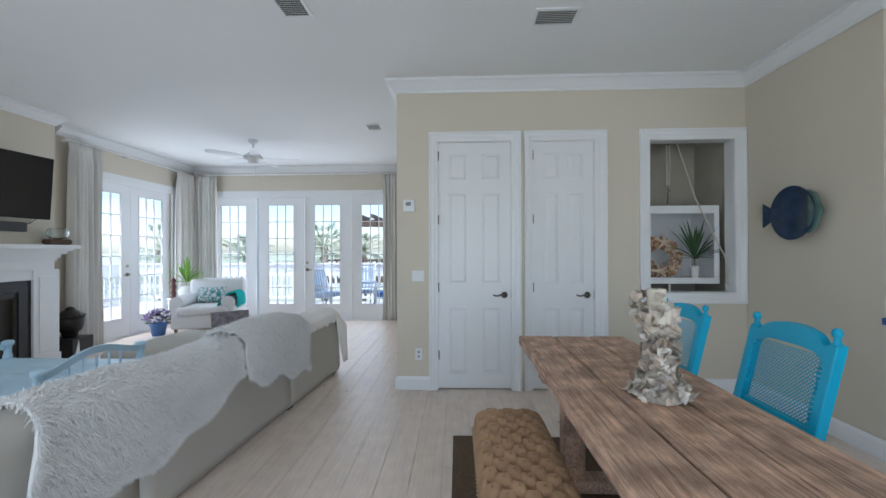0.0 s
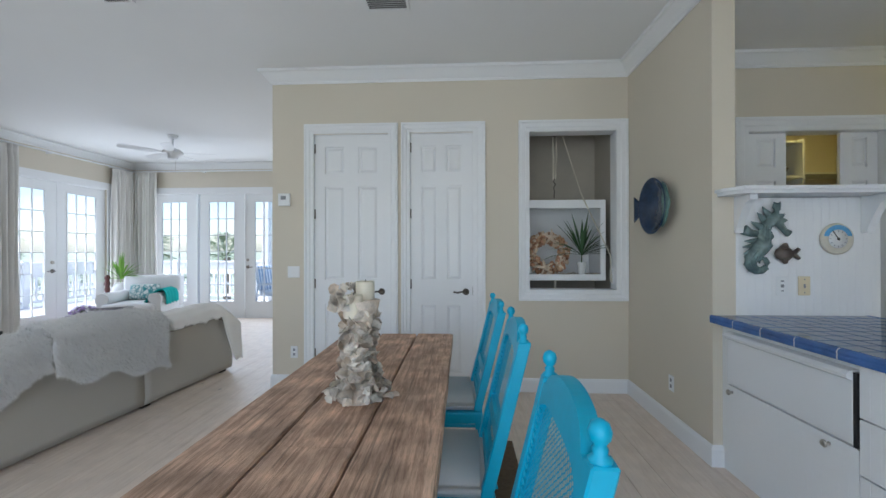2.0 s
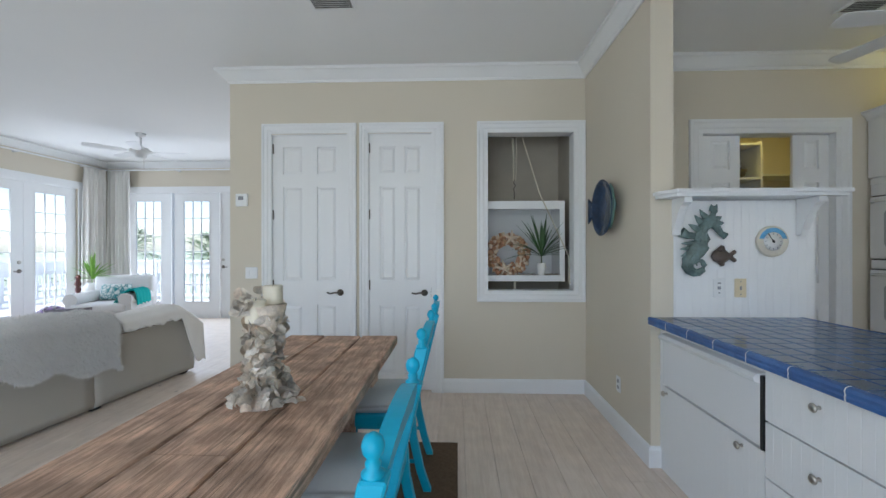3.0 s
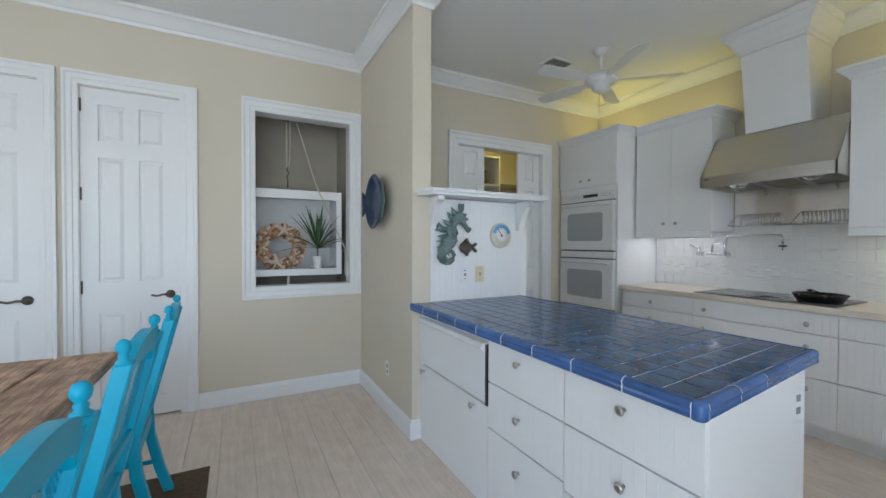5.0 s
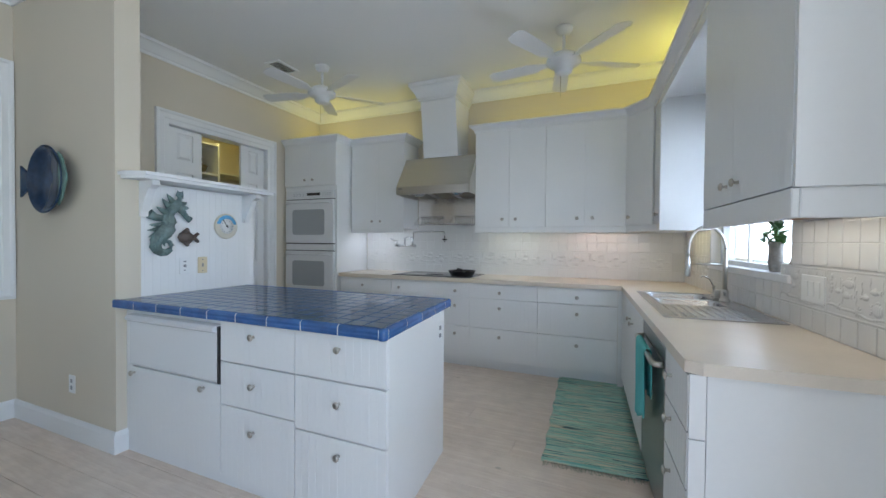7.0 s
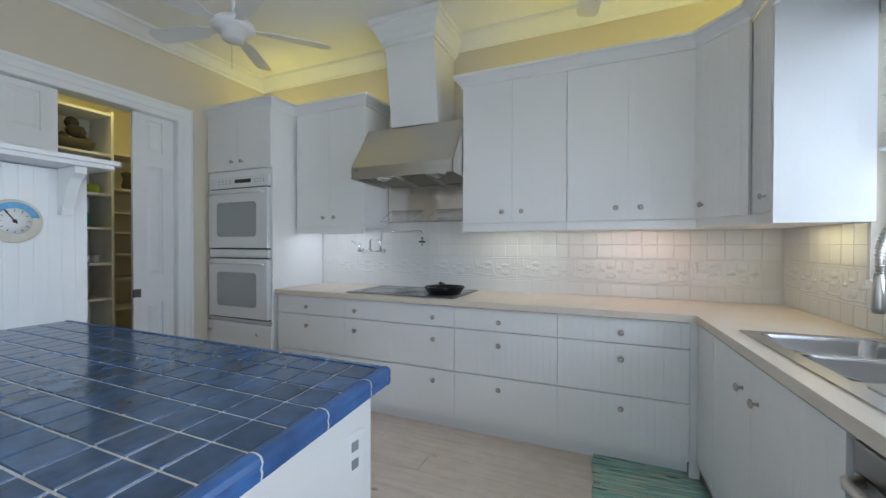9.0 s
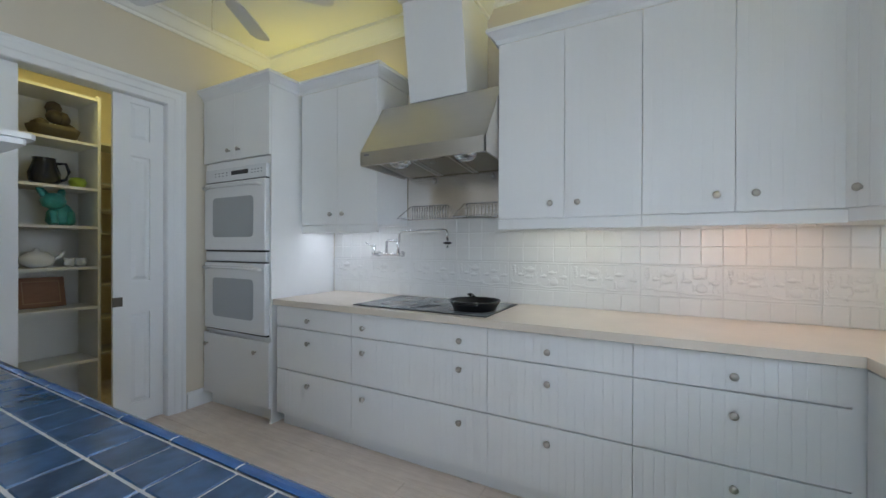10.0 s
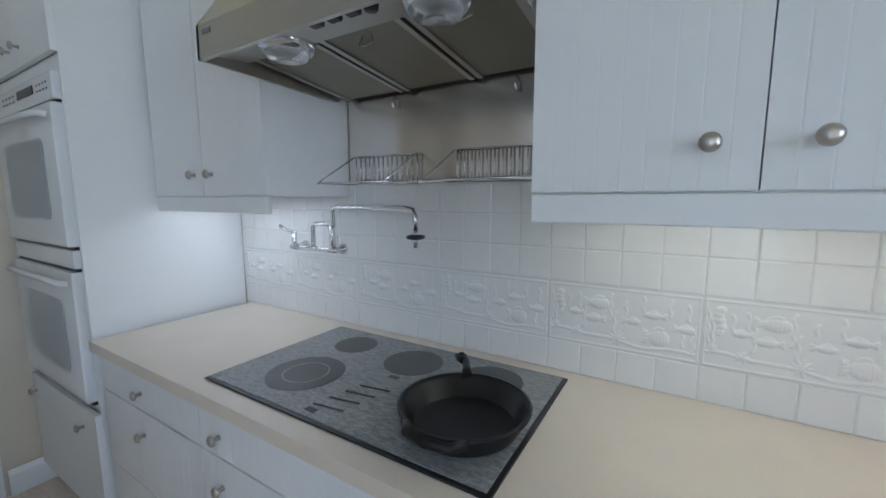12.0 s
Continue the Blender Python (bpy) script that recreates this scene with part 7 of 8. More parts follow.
def ceiling_vent(x, y, w, d, turn=0):
    t = thing("ceiling_vent", "white louvred air vent in the ceiling", "vent", "ceiling vents", pose(x, y, H, 0, 0, turn))
    part("backing", boxes((-w / 2, -d / 2, -0.004, w / 2, d / 2, -0.0005)), VENTSHADE, t)
    b = boxes((-w / 2 - 0.02, -d / 2 - 0.02, -0.012, w / 2 + 0.02, -d / 2, -0.0004), (-w / 2 - 0.02, d / 2, -0.012, w / 2 + 0.02, d / 2 + 0.02, -0.0004), (-w / 2 - 0.02, -d / 2, -0.012, -w / 2, d / 2, -0.0004), (w / 2, -d / 2, -0.012, w / 2 + 0.02, d / 2, -0.0004))
    part("frame", b, WHITE, t)
    n = max(6, int(d / 0.02))
    for k in range(n):
        p = part("slat", boxes((-w / 2, -0.007, -0.001, w / 2, 0.007, 0.001)), VENT, t)
        p.matrix_local = pose(0, -d / 2 + d * (k + 0.5) / n, -0.009, 35)


ceiling_vent(0.735, 2.81, 0.27, 0.17)
ceiling_vent(-1.10, 2.58, 0.17, 0.27)
ceiling_vent(-1.10, 5.22, 0.17, 0.20)
ceiling_vent(4.45, 3.0, 0.24, 0.14)

# ---- sofa ----
SOFA = material("grey_beige_upholstery", (0.50, 0.48, 0.43), 0.85, vary=0.04, scale=2, fine=300, bump=0.3)
SM = pose(-1.33, 4.43, 0, 0, 0, -94.3)
t = thing("sofa", "long pale grey sectional sofa seen from behind", "sofa", at=SM)
FEET = material("black_sofa_feet", (0.015, 0.015, 0.015), 0.5)


def back_profile(u, h):
    """The backrest's section (y, z) at u along the sofa; y = 0 is its rear face, the seat lies at -y."""
    return [(-0.01, 0.022), (0.0, 0.08), (-0.012, h - 0.16), (0.006, h - 0.12), (0.012, h - 0.06), (-0.02, h - 0.015), (-0.09, h), (-0.17, h - 0.01), (-0.24, h - 0.06), (-0.27, h - 0.14), (-0.27, 0.40), (-0.27, 0.022)]


def loft(bm, us, prof):
    rings = [[bm.verts.new((u, y, z)) for y, z in prof(u)] for u in us]
    for a, b2 in zip(rings, rings[1:]):
        for k in range(len(a)):
            f = bm.faces.new((a[k], a[(k + 1) % len(a)], b2[(k + 1) % len(a)], b2[k]))
            f.smooth = True
    bm.faces.new(rings[0][::-1]), bm.faces.new(rings[-1])
    return bm


def sofa_height(u):
    return (0.73 if u < 1.12 else 0.77) - 0.13 * max(0.0, 1 - u / 0.35) ** 2 + 0.01 * math.sin(u * 5)


def us(a, b, n):
    return [a + (b - a) * k / n for k in range(n + 1)]


part("backrest", loft(bmesh.new(), us(0.0, 1.118, 14), lambda u: back_profile(u, sofa_height(u))), SOFA, t)
part("backrest", loft(bmesh.new(), us(1.122, 2.60, 14), lambda u: back_profile(u, sofa_height(u))), SOFA, t)
part("backrest", loft(bmesh.new(), us(2.604, 4.10, 14), lambda u: back_profile(u, sofa_height(u))), SOFA, t)
PIPE = material("dark_seam", (0.22, 0.20, 0.17), 0.9)
part("seam", tube(bmesh.new(), [(u, 0.008, sofa_height(u) - 0.13) for u in us(0.03, 1.1, 12)], 0.004, 6), PIPE, t)
for a, b2 in ((0.0, 1.118), (1.122, 2.60), (2.604, 4.10)):
    part("seat_base", rounded(boxes((a, -1.0, 0.022, b2, -0.272, 0.28)), 0.02, 2), SOFA, t)
    part("seat_cushion", rounded(boxes((a + 0.004, -1.03, 0.281, b2 - 0.004, -0.275, 0.45)), 0.045, 3), SOFA, t, smooth=True)
part("chaise", rounded(boxes((0.0, -1.9, 0.022, 1.1, -1.032, 0.44)), 0.05, 3), SOFA, t, smooth=True)
for u in (0.08, 1.05, 2.55, 4.0):
    for y in (-0.06, -0.9):
        part("foot", boxes((u, y - 0.04, 0, u + 0.08, y + 0.04, 0.0219)), FEET, t)

FUR = material("white_shaggy_fur", (0.93, 0.92, 0.90), 0.95, vary=0.06, fine=90, bump=0.5)


def throw(name, label, u0, u1, front, hang, seed, shag=0.05, count=5000, lift=0.02, at=SM):
    """A throw laid over the backrest: front is how far it runs onto the seat, hang(s) how low it hangs behind."""
    t = thing(name, label, "throw", "", at)
    rng = random.Random(seed)
    def surf(s, v):
        u = u0 + (u1 - u0) * s + 0.03 * math.sin(7 * v + seed)
        h = sofa_height(u) + lift
        low = hang(s)
        pts = [(-0.30 - front, 0.47 + lift), (-0.31, 0.47 + lift), (-0.29, h - 0.12), (-0.24, h - 0.03), (-0.12, h + 0.01), (-0.01, h), (0.03 + lift, h - 0.06), (0.035 + lift, h - 0.15), (0.03 + lift, low)]
        ln = [0.0]
        for p, q in zip(pts, pts[1:]):
            ln.append(ln[-1] + math.hypot(q[0] - p[0], q[1] - p[1]))
        d = v * ln[-1]
        for k in range(len(pts) - 1):
            if d <= ln[k + 1] + 1e-9:
                f = (d - ln[k]) / max(1e-6, ln[k + 1] - ln[k])
                y, z = pts[k][0] + (pts[k + 1][0] - pts[k][0]) * f, pts[k][1] + (pts[k + 1][1] - pts[k][1]) * f
                break
        w = noise.noise(Vector((u * 5, v * 6, seed))) * 0.02
        return Vector((u, y + w * 0.6, z + w))
    b = bmesh.new()
    cloth(b, 40, 44, surf)
    p = part("pelt" if count else "fabric", b, FUR, t)
    p.modifiers.new("thick", "SOLIDIFY").thickness = 0.012
    if count:
        vs, fs = [], []
        for i in range(count):
            s, v = rng.random(), rng.random()
            if rng.random() < 0.12:
                v = 0.985 + 0.015 * rng.random()
            if rng.random() < 0.08:
                s = rng.choice((0.004, 0.996))
            p0 = surf(s, v)
            e = 0.01
            n1 = (surf(min(1, s + e), v) - surf(max(0, s - e), v)).cross(surf(s, min(1, v + e)) - surf(s, max(0, v - e)))
            n1 = n1.normalized() if n1.length > 1e-9 else Vector((0, 0, 1))
            if n1.dot(Vector((0, 1 if v > 0.6 else -0.3, 0.8))) < 0:
                n1 = -n1
            d = (n1 * rng.uniform(0.35, 0.9) + Vector((rng.uniform(-0.7, 0.7), rng.uniform(-0.3, 0.5), rng.uniform(-0.9, 0.15)))).normalized()
            L = shag * rng.uniform(0.5, 1.15)
            sd = d.cross(Vector((rng.uniform(-1, 1), rng.uniform(-1, 1), rng.uniform(-1, 1)))).normalized() * 0.0017
            mid = p0 + d * L * 0.55 + Vector((0, 0, -0.004))
            tip = p0 + d * L + Vector((0, 0, -0.014))
            k = len(vs)
            vs += [p0 - sd, p0 + sd, mid + sd * 0.8, mid - sd * 0.8, tip]
            fs += [(k, k + 1, k + 2, k + 3), (k + 3, k + 2, k + 4)]
        me = bpy.data.meshes.new("fur")
        me.from_pydata([tuple(q) for q in vs], [], fs)
        me.materials.append(FUR)
        ob = new("fur_pile", me)
        ob.parent = t
        tagged(ob, kind="stuff")
    return t


throw("fur_throw", "shaggy white faux-fur throw over the sofa back", 1.86, 3.08, 0.45, lambda s: 0.56 - 0.62 * s + 0.42 * s * s + 0.02 * math.sin(s * 20), 1, 0.042, 64000)
throw("fur_throw", "small shaggy white fur throw on sofa back", 0.98, 1.85, 0.25, lambda s: 0.33 + 0.17 * s + 0.03 * math.sin(s * 14), 2, 0.042, 42000, 0.06)
throw("soft_blanket", "smooth white blanket over the sofa end", -0.09, 0.92, 0.3, lambda s: 0.10 + 0.02 * math.sin(s * 40) + 0.52 / (1 + math.exp(-(s - 0.24) * 26)), 3, 0, 0, 0.03)
BLUEY = material("blue_knit", (0.05, 0.22, 0.42), 0.95, vary=0.25, fine=160, bump=0.6)
b = bmesh.new()
cloth(b, 20, 12, lambda u, v: (3.40 + 0.5 * u, -0.26 + 0.22 * v, 0.785 + 0.012 * math.sin(u * 30) + 0.01 * math.cos(v * 9)))
t = thing("blue_throw", "blue knitted throw at the sofa back", "throw", at=SM)
p = part("knit", b, BLUEY, t)
p.modifiers.new("thick", "SOLIDIFY").thickness = 0.01

# ---- pale blue coffee table ----
PBLUE = material("pale_blue_paint", (0.50, 0.68, 0.80), 0.4, vary=0.1, scale=5)
t = thing("coffee_table", "pale blue painted spindle-end coffee table", "coffee table", at=pose(-3.2, 2.75, 0) @ Matrix.Diagonal((1, 1, 1.1, 1)))
for k in range(6):
    part("top_slat", rounded(boxes((-0.62, -0.42 + 0.14 * k, 0.40, 0.62, -0.285 + 0.14 * k, 0.43)), 0.004, 1), PBLUE, t)
for x in (-0.55, 0.55):
    for y in (-0.36, 0.36):
        part("leg", lathe(bmesh.new(), [(0.025, 0), (0.03, 0.1), (0.022, 0.14), (0.035, 0.3), (0.035, 0.399)], 12, pose(x, y, 0)), PBLUE, t)
for y in (-0.38, 0.40):
    part("apron", boxes((-0.54, y - 0.012, 0.32, 0.54, y + 0.012, 0.399)), PBLUE, t)
for sx in (-1, 1):
    for y in (-0.40, 0.40):
        part("post", lathe(bmesh.new(), [(0.03, 0.43), (0.032, 0.45), (0.024, 0.47), (0.024, 0.52), (0.04, 0.535), (0.04, 0.56), (0.02, 0.57)], 14, pose(sx * 0.58, y, 0)), PBLUE, t)
    b = bmesh.new()
    rs = []
    for k in range(17):
        y = -0.37 + 0.74 * k / 16
        z = 0.50 + 0.075 * math.sin(math.pi * k / 16) ** 1.5
        rs.append([b.verts.new(q) for q in ((sx * 0.58 - 0.012, y, z), (sx * 0.58 + 0.012, y, z), (sx * 0.58 + 0.012, y, z + 0.045), (sx * 0.58 - 0.012, y, z + 0.045))])
    for p, q in zip(rs, rs[1:]):
        for k in range(4):
            b.faces.new((p[k], p[(k + 1) % 4], q[(k + 1) % 4], q[k]))
    b.faces.new(rs[0]), b.faces.new(rs[-1])
    part("arched_rail", b, PBLUE, t)
    for k in range(5):
        y = -0.2 + 0.1 * k
        part("spindle", tube(bmesh.new(), [(sx * 0.58, y, 0.431), (sx * 0.58, y * 1.05, 0.56)], 0.009, 8), PBLUE, t)

# living room rug
t = thing("area_rug", "flat grey-brown woven living room rug", "rug")
part("weave", rounded(boxes((-4.3, 1.4, 0.0005, -1.75, 4.6, 0.008)), 0.003, 1), material("grey_brown_weave", (0.22, 0.17, 0.13), 0.95, vary=0.3, scale=30, fine=220, bump=0.7), t)

# ---- armchair group ----
UPH = material("white_slipcover", (0.72, 0.72, 0.72), 0.9, vary=0.04, fine=260, bump=0.3)
t = thing("armchair", "deep white slipcovered armchair by corner windows", "armchair", at=pose(-4.30, 6.75, 0, 0, 0, 14))
part("seat_base", rounded(boxes((-0.46, -0.52, 0.10, 0.46, 0.40, 0.32)), 0.03, 2), UPH, t)
part("seat_cushion", rounded(boxes((-0.38, -0.56, 0.321, 0.38, 0.20, 0.46)), 0.05, 3), UPH, t, smooth=True)
part("backrest", rounded(boxes((-0.46, 0.19, 0.321, 0.46, 0.42, 0.88)), 0.07, 4), UPH, t, smooth=True)
for s in (-1, 1):
    b = bmesh.new()
    prism(b, [(s * 0.38 + 0.10 * math.cos(a), 0.53 + 0.10 * math.sin(a)) for a in [2 * math.pi * k / 18 for k in range(18)]], "y", -0.5, 0.19)
    box(b, s * 0.39 - 0.07, -0.48, 0.30, s * 0.39 + 0.07, 0.185, 0.5)
    part("arm", b, UPH, t)
for x in (-0.4, 0.4):
    for y in (-0.46, 0.34):
        part("leg", lathe(bmesh.new(), [(0.02, 0), (0.03, 0.1)], 10, pose(x, y, 0)), LEGW, t)
CORAL = bpy.data.materials.new("coral_print_fabric")
CORAL.use_nodes = True
n, l = CORAL.node_tree.nodes, CORAL.node_tree.links
vo, cr, tc = n.new("ShaderNodeTexVoronoi"), n.new("ShaderNodeValToRGB"), n.new("ShaderNodeTexCoord")
vo.feature, vo.inputs["Scale"].default_value = "DISTANCE_TO_EDGE", 16
l.new(tc.outputs["Object"], vo.inputs["Vector"])
cr.color_ramp.elements[0].position, cr.color_ramp.elements[0].color = 0.05, (0.05, 0.25, 0.27, 1)
cr.color_ramp.elements[1].position, cr.color_ramp.elements[1].color = 0.12, (0.66, 0.68, 0.66, 1)
l.new(vo.outputs[0], cr.inputs[0])
l.new(cr.outputs[0], n["Principled BSDF"].inputs["Base Color"])
n["Principled BSDF"].inputs["Roughness"].default_value = 0.95


def pillow(name, label, at, w, h, mat):
    b = bmesh.new()
    def f(u, v, s):
        x, z = (u - 0.5) * w, (v - 0.5) * h
        return (x, s * 0.075 * (max(0, 1 - (2 * u - 1) ** 4) * max(0, 1 - (2 * v - 1) ** 4)) ** 0.6, z)
    cloth(b, 14, 14, lambda u, v: f(u, v, 1))
    cloth(b, 14, 14, lambda u, v: f(u, v, -1))
    bmesh.ops.remove_doubles(b, verts=b.verts[:], dist=0.0005)
    t = thing(name, label, "pillow", at=at)
    part("cover", b, mat, t)


pillow("throw_pillow", "white pillow with teal coral print", pose(-4.36, 6.80, 0.60, -18, 0, 14), 0.46, 0.28, CORAL)
pillow("throw_pillow", "dark patterned pillow on the sofa seat", pose(-2.35, 4.0, 0.60, -25, 0, 40), 0.36, 0.3, material("dark_patterned_fabric", (0.22, 0.20, 0.22), 0.95, vary=0.6, scale=25))
AQUA = material("turquoise_knit", (0.02, 0.42, 0.40), 0.95, vary=0.15, fine=140, bump=0.6)
t = thing("turquoise_throw", "bright turquoise throw over the armchair arm", "throw", at=pose(-4.30, 6.75, 0, 0, 0, 14))
b = bmesh.new()
cloth(b, 20, 30, lambda u, v: (0.22 + 0.30 * math.sin(min(v, 0.8) * 2.0) + 0.012 * math.sin(u * 26), -0.5 + 0.42 * u + 0.1 * v, 0.48 + 0.21 * math.sin(math.pi * min(1, v * 1.15)) - 0.16 * max(0, v - 0.7) + 0.014 * math.sin(u * 22 + v * 5)))
p = part("knit", b, AQUA, t)
p.modifiers.new("thick", "SOLIDIFY").thickness = 0.014
t = thing("side_table", "small white wooden side table beside armchair", "side table", at=pose(-4.98, 6.98, 0))
part("top", rounded(boxes((-0.2, -0.2, 0.50, 0.2, 0.2, 0.53)), 0.004, 1), WHITE, t)
part("shelf", boxes((-0.17, -0.17, 0.20, 0.17, 0.17, 0.22)), WHITE, t)
for x in (-0.17, 0.17):
    for y in (-0.17, 0.17):
        part("leg", lathe(bmesh.new(), [(0.014, 0), (0.02, 0.1), (0.014, 0.3), (0.02, 0.5)], 10, pose(x, y, 0)), WHITE, t)
fan_palm("palm_vase", "bright green palm fronds in white textured vase", pose(-4.93, 6.95, 0.531), 34, 0.55, LIME, WPOT, [(0.06, 0), (0.13, 0.05), (0.14, 0.12), (0.09, 0.2), (0.06, 0.22), (0.05, 0.21)], seed=11, stem=0.06)
t = thing("carved_figure", "dark red carved wooden totem on side table", "ornament", at=pose(-5.12, 6.88, 0.5305))
part("body", lathe(bmesh.new(), [(0.05, 0), (0.05, 0.02), (0.03, 0.03), (0.045, 0.1), (0.03, 0.15), (0.05, 0.2), (0.03, 0.26), (0.045, 0.32), (0.01, 0.36)], 10), material("dark_red_wood", (0.10, 0.03, 0.025), 0.5, vary=0.3), t)
POTB = material("cornflower_pot", (0.12, 0.26, 0.62), 0.4, vary=0.08)
t = thing("flower_pot", "purple and white flowers in blue pot", "flower pot", at=pose(-4.88, 6.22, 0))
part("pot", lathe(bmesh.new(), [(0.09, 0), (0.12, 0.17), (0.13, 0.17), (0.13, 0.2), (0.115, 0.2), (0.11, 0.17)], 20), POTB, t)
rng = random.Random(31)
for nm, m, cnt, sz, hi in (("leaves", PALM, 110, 0.07, 0.0), ("purple_petals", material("violet_petals", (0.30, 0.22, 0.42), 0.7, vary=0.3, scale=30), 80, 0.028, 0.06), ("white_petals", material("white_petals", (0.72, 0.70, 0.74), 0.7, vary=0.1), 60, 0.026, 0.07)):
    b = bmesh.new()
    for i in range(cnt):
        a, e = rng.uniform(0, 6.283), rng.uniform(0.0, 1.45)
        r = 0.19 + hi * 0.4
        p = (r * math.cos(a) * math.cos(e), r * math.sin(a) * math.cos(e), 0.22 + 0.85 * r * math.sin(e) + hi * 0.3)
        if nm == "leaves":
            blade(b, (p[0] * 0.6, p[1] * 0.6, p[2] - 0.05), (p[0], p[1], 0.08), 0.1, 0.05, 0.3, 4)
        else:
            lump(b, p, sz, rng, 0.5)
    part(nm, b, m, t)

# ---- balcony and outdoors ----
DECK = material("pale_deck_boards", (0.62, 0.60, 0.56), 0.8, vary=0.15, scale=4, fine=60)
RAILW = material("white_rail_paint", (0.80, 0.80, 0.79), 0.6, vary=0.05)
deck = structure("balcony_deck", boxes((-9.2, 4.0, -0.25, XL - T, 10.9, -0.06), (XL - T, YF + T, -0.25, 2.5, 10.9, -0.06)), DECK, "pale boarded balcony deck", "deck")
for k in range(24):
    b = boxes((-9.2, YF + T + 0.02 + k * 0.128, -0.059, 2.5, YF + T + 0.14 + k * 0.128, -0.04))
    part("deck_board", b, DECK, deck)


def railing(name, x0, y0, x1, y1, label):
    t = thing(name, label, "railing", "balcony railings")
    d = Vector((x1 - x0, y1 - y0, 0))
    L = d.length
    t.matrix_world = pose(x0, y0, -0.04, 0, 0, math.degrees(math.atan2(d.y, d.x)))
    part("top_rail", rounded(boxes((0, -0.07, 1.03, L, 0.07, 1.08)), 0.008, 1), RAILW, t)
    part("frieze_board", boxes((0, -0.02, 0.72, L, 0.02, 1.03)), RAILW, t)
    part("bottom_rail", boxes((0, -0.04, 0.10, L, 0.04, 0.16)), RAILW, t)
    n = int(L / 0.15)
    for k in range(n + 1):
        part("baluster", boxes((k * L / n - 0.025, -0.02, 0.16, k * L / n + 0.025, 0.02, 0.72)), RAILW, t)
    for k in range(0, n, 1):
        x = (k + 0.5) * L / n
        part("scroll", prism(bmesh.new(), [(x - 0.035, 0.44), (x, 0.38), (x + 0.035, 0.44), (x, 0.50)], "y", -0.012, 0.012), RAILW, t)
    for k in range(int(L / 2.4) + 1):
        part("post", boxes((k * 2.4 - 0.06, -0.06, 0, k * 2.4 + 0.06, 0.06, 1.12)), RAILW, t)


railing("balcony_railing", -9.1, 10.7, 2.4, 10.7, "white wooden balcony railing with ornate balusters")
railing("balcony_railing", -9.1, 4.1, -9.1, 10.7, "white wooden side balcony railing")
t = thing("balcony_column", "square white balcony column", "column", "balcony columns", pose(-4.0, 10.45, -0.04))
part("shaft", rounded(boxes((-0.09, -0.09, 0, 0.09, 0.09, 3.0)), 0.01, 1), RAILW, t)
structure("balcony_beam", boxes((-9.2, 10.35, 2.96, 2.5, 10.55, 3.2)), RAILW, "white balcony roof beam", "beam")

WICK = material("white_metal_chair", (0.62, 0.66, 0.70), 0.5)
STRIPE = bpy.data.materials.new("blue_striped_cushion")
STRIPE.use_nodes = True
n, l = STRIPE.node_tree.nodes, STRIPE.node_tree.links
wv, cr, tc = n.new("ShaderNodeTexWave"), n.new("ShaderNodeValToRGB"), n.new("ShaderNodeTexCoord")
wv.inputs["Scale"].default_value = 4.0
l.new(tc.outputs["Object"], wv.inputs["Vector"])
cr.color_ramp.interpolation = "CONSTANT"
cr.color_ramp.elements[0].color, cr.color_ramp.elements[1].color, cr.color_ramp.elements[1].position = (0.22, 0.33, 0.47, 1), (0.70, 0.74, 0.76, 1), 0.4
l.new(wv.outputs[0], cr.inputs[0])
l.new(cr.outputs[0], n["Principled BSDF"].inputs["Base Color"])
SOLIDB = material("blue_cushion", (0.06, 0.20, 0.50), 0.9, vary=0.1)


def deck_chair(x, y, turn, mat, label):
    t = thing("deck_chair", label, "chair", "deck chairs", pose(x, y, -0.04, 0, 0, turn))
    part("seat_cushion", rounded(boxes((-0.28, -0.28, 0.38, 0.28, 0.28, 0.48)), 0.03, 2), mat, t)
    p = part("back_cushion", rounded(boxes((-0.28, -0.05, 0.0, 0.28, 0.05, 0.55)), 0.03, 2), mat, t)
    p.matrix_local = pose(0, 0.28, 0.47, -12)
    for s in (-1, 1):
        part("side_frame", tube(bmesh.new(), [(s * 0.31, -0.30, 0), (s * 0.31, -0.30, 0.62), (s * 0.31, 0.28, 0.64), (s * 0.31, 0.42, 1.05)], 0.016, 8), WICK, t)
        part("rear_leg", tube(bmesh.new(), [(s * 0.31, 0.34, 0), (s * 0.31, 0.28, 0.64)], 0.016, 8), WICK, t)
        part("seat_rail", tube(bmesh.new(), [(s * 0.31, -0.30, 0.37), (s * 0.31, 0.31, 0.37)], 0.014, 8), WICK, t)
    part("cross_bar", tube(bmesh.new(), [(-0.31, 0.0, 0.37), (0.31, 0.0, 0.37)], 0.014, 8), WICK, t)


deck_chair(-2.95, 8.9, 70, STRIPE, "white deck chair with blue striped cushions")
deck_chair(-2.35, 9.6, 10, STRIPE, "striped deck chair facing the house")
deck_chair(-1.55, 8.9, -75, SOLIDB, "white deck chair with solid blue cushions")
t = thing("deck_table", "round white metal table on the deck", "table", at=pose(-2.25, 8.9, -0.04))
part("top", lathe(bmesh.new(), [(0.40, 0.68), (0.41, 0.69), (0.40, 0.71), (0.01, 0.71)], 28), WICK, t)
part("stem", lathe(bmesh.new(), [(0.22, 0), (0.21, 0.02), (0.04, 0.05), (0.03, 0.68)], 16), WICK, t)

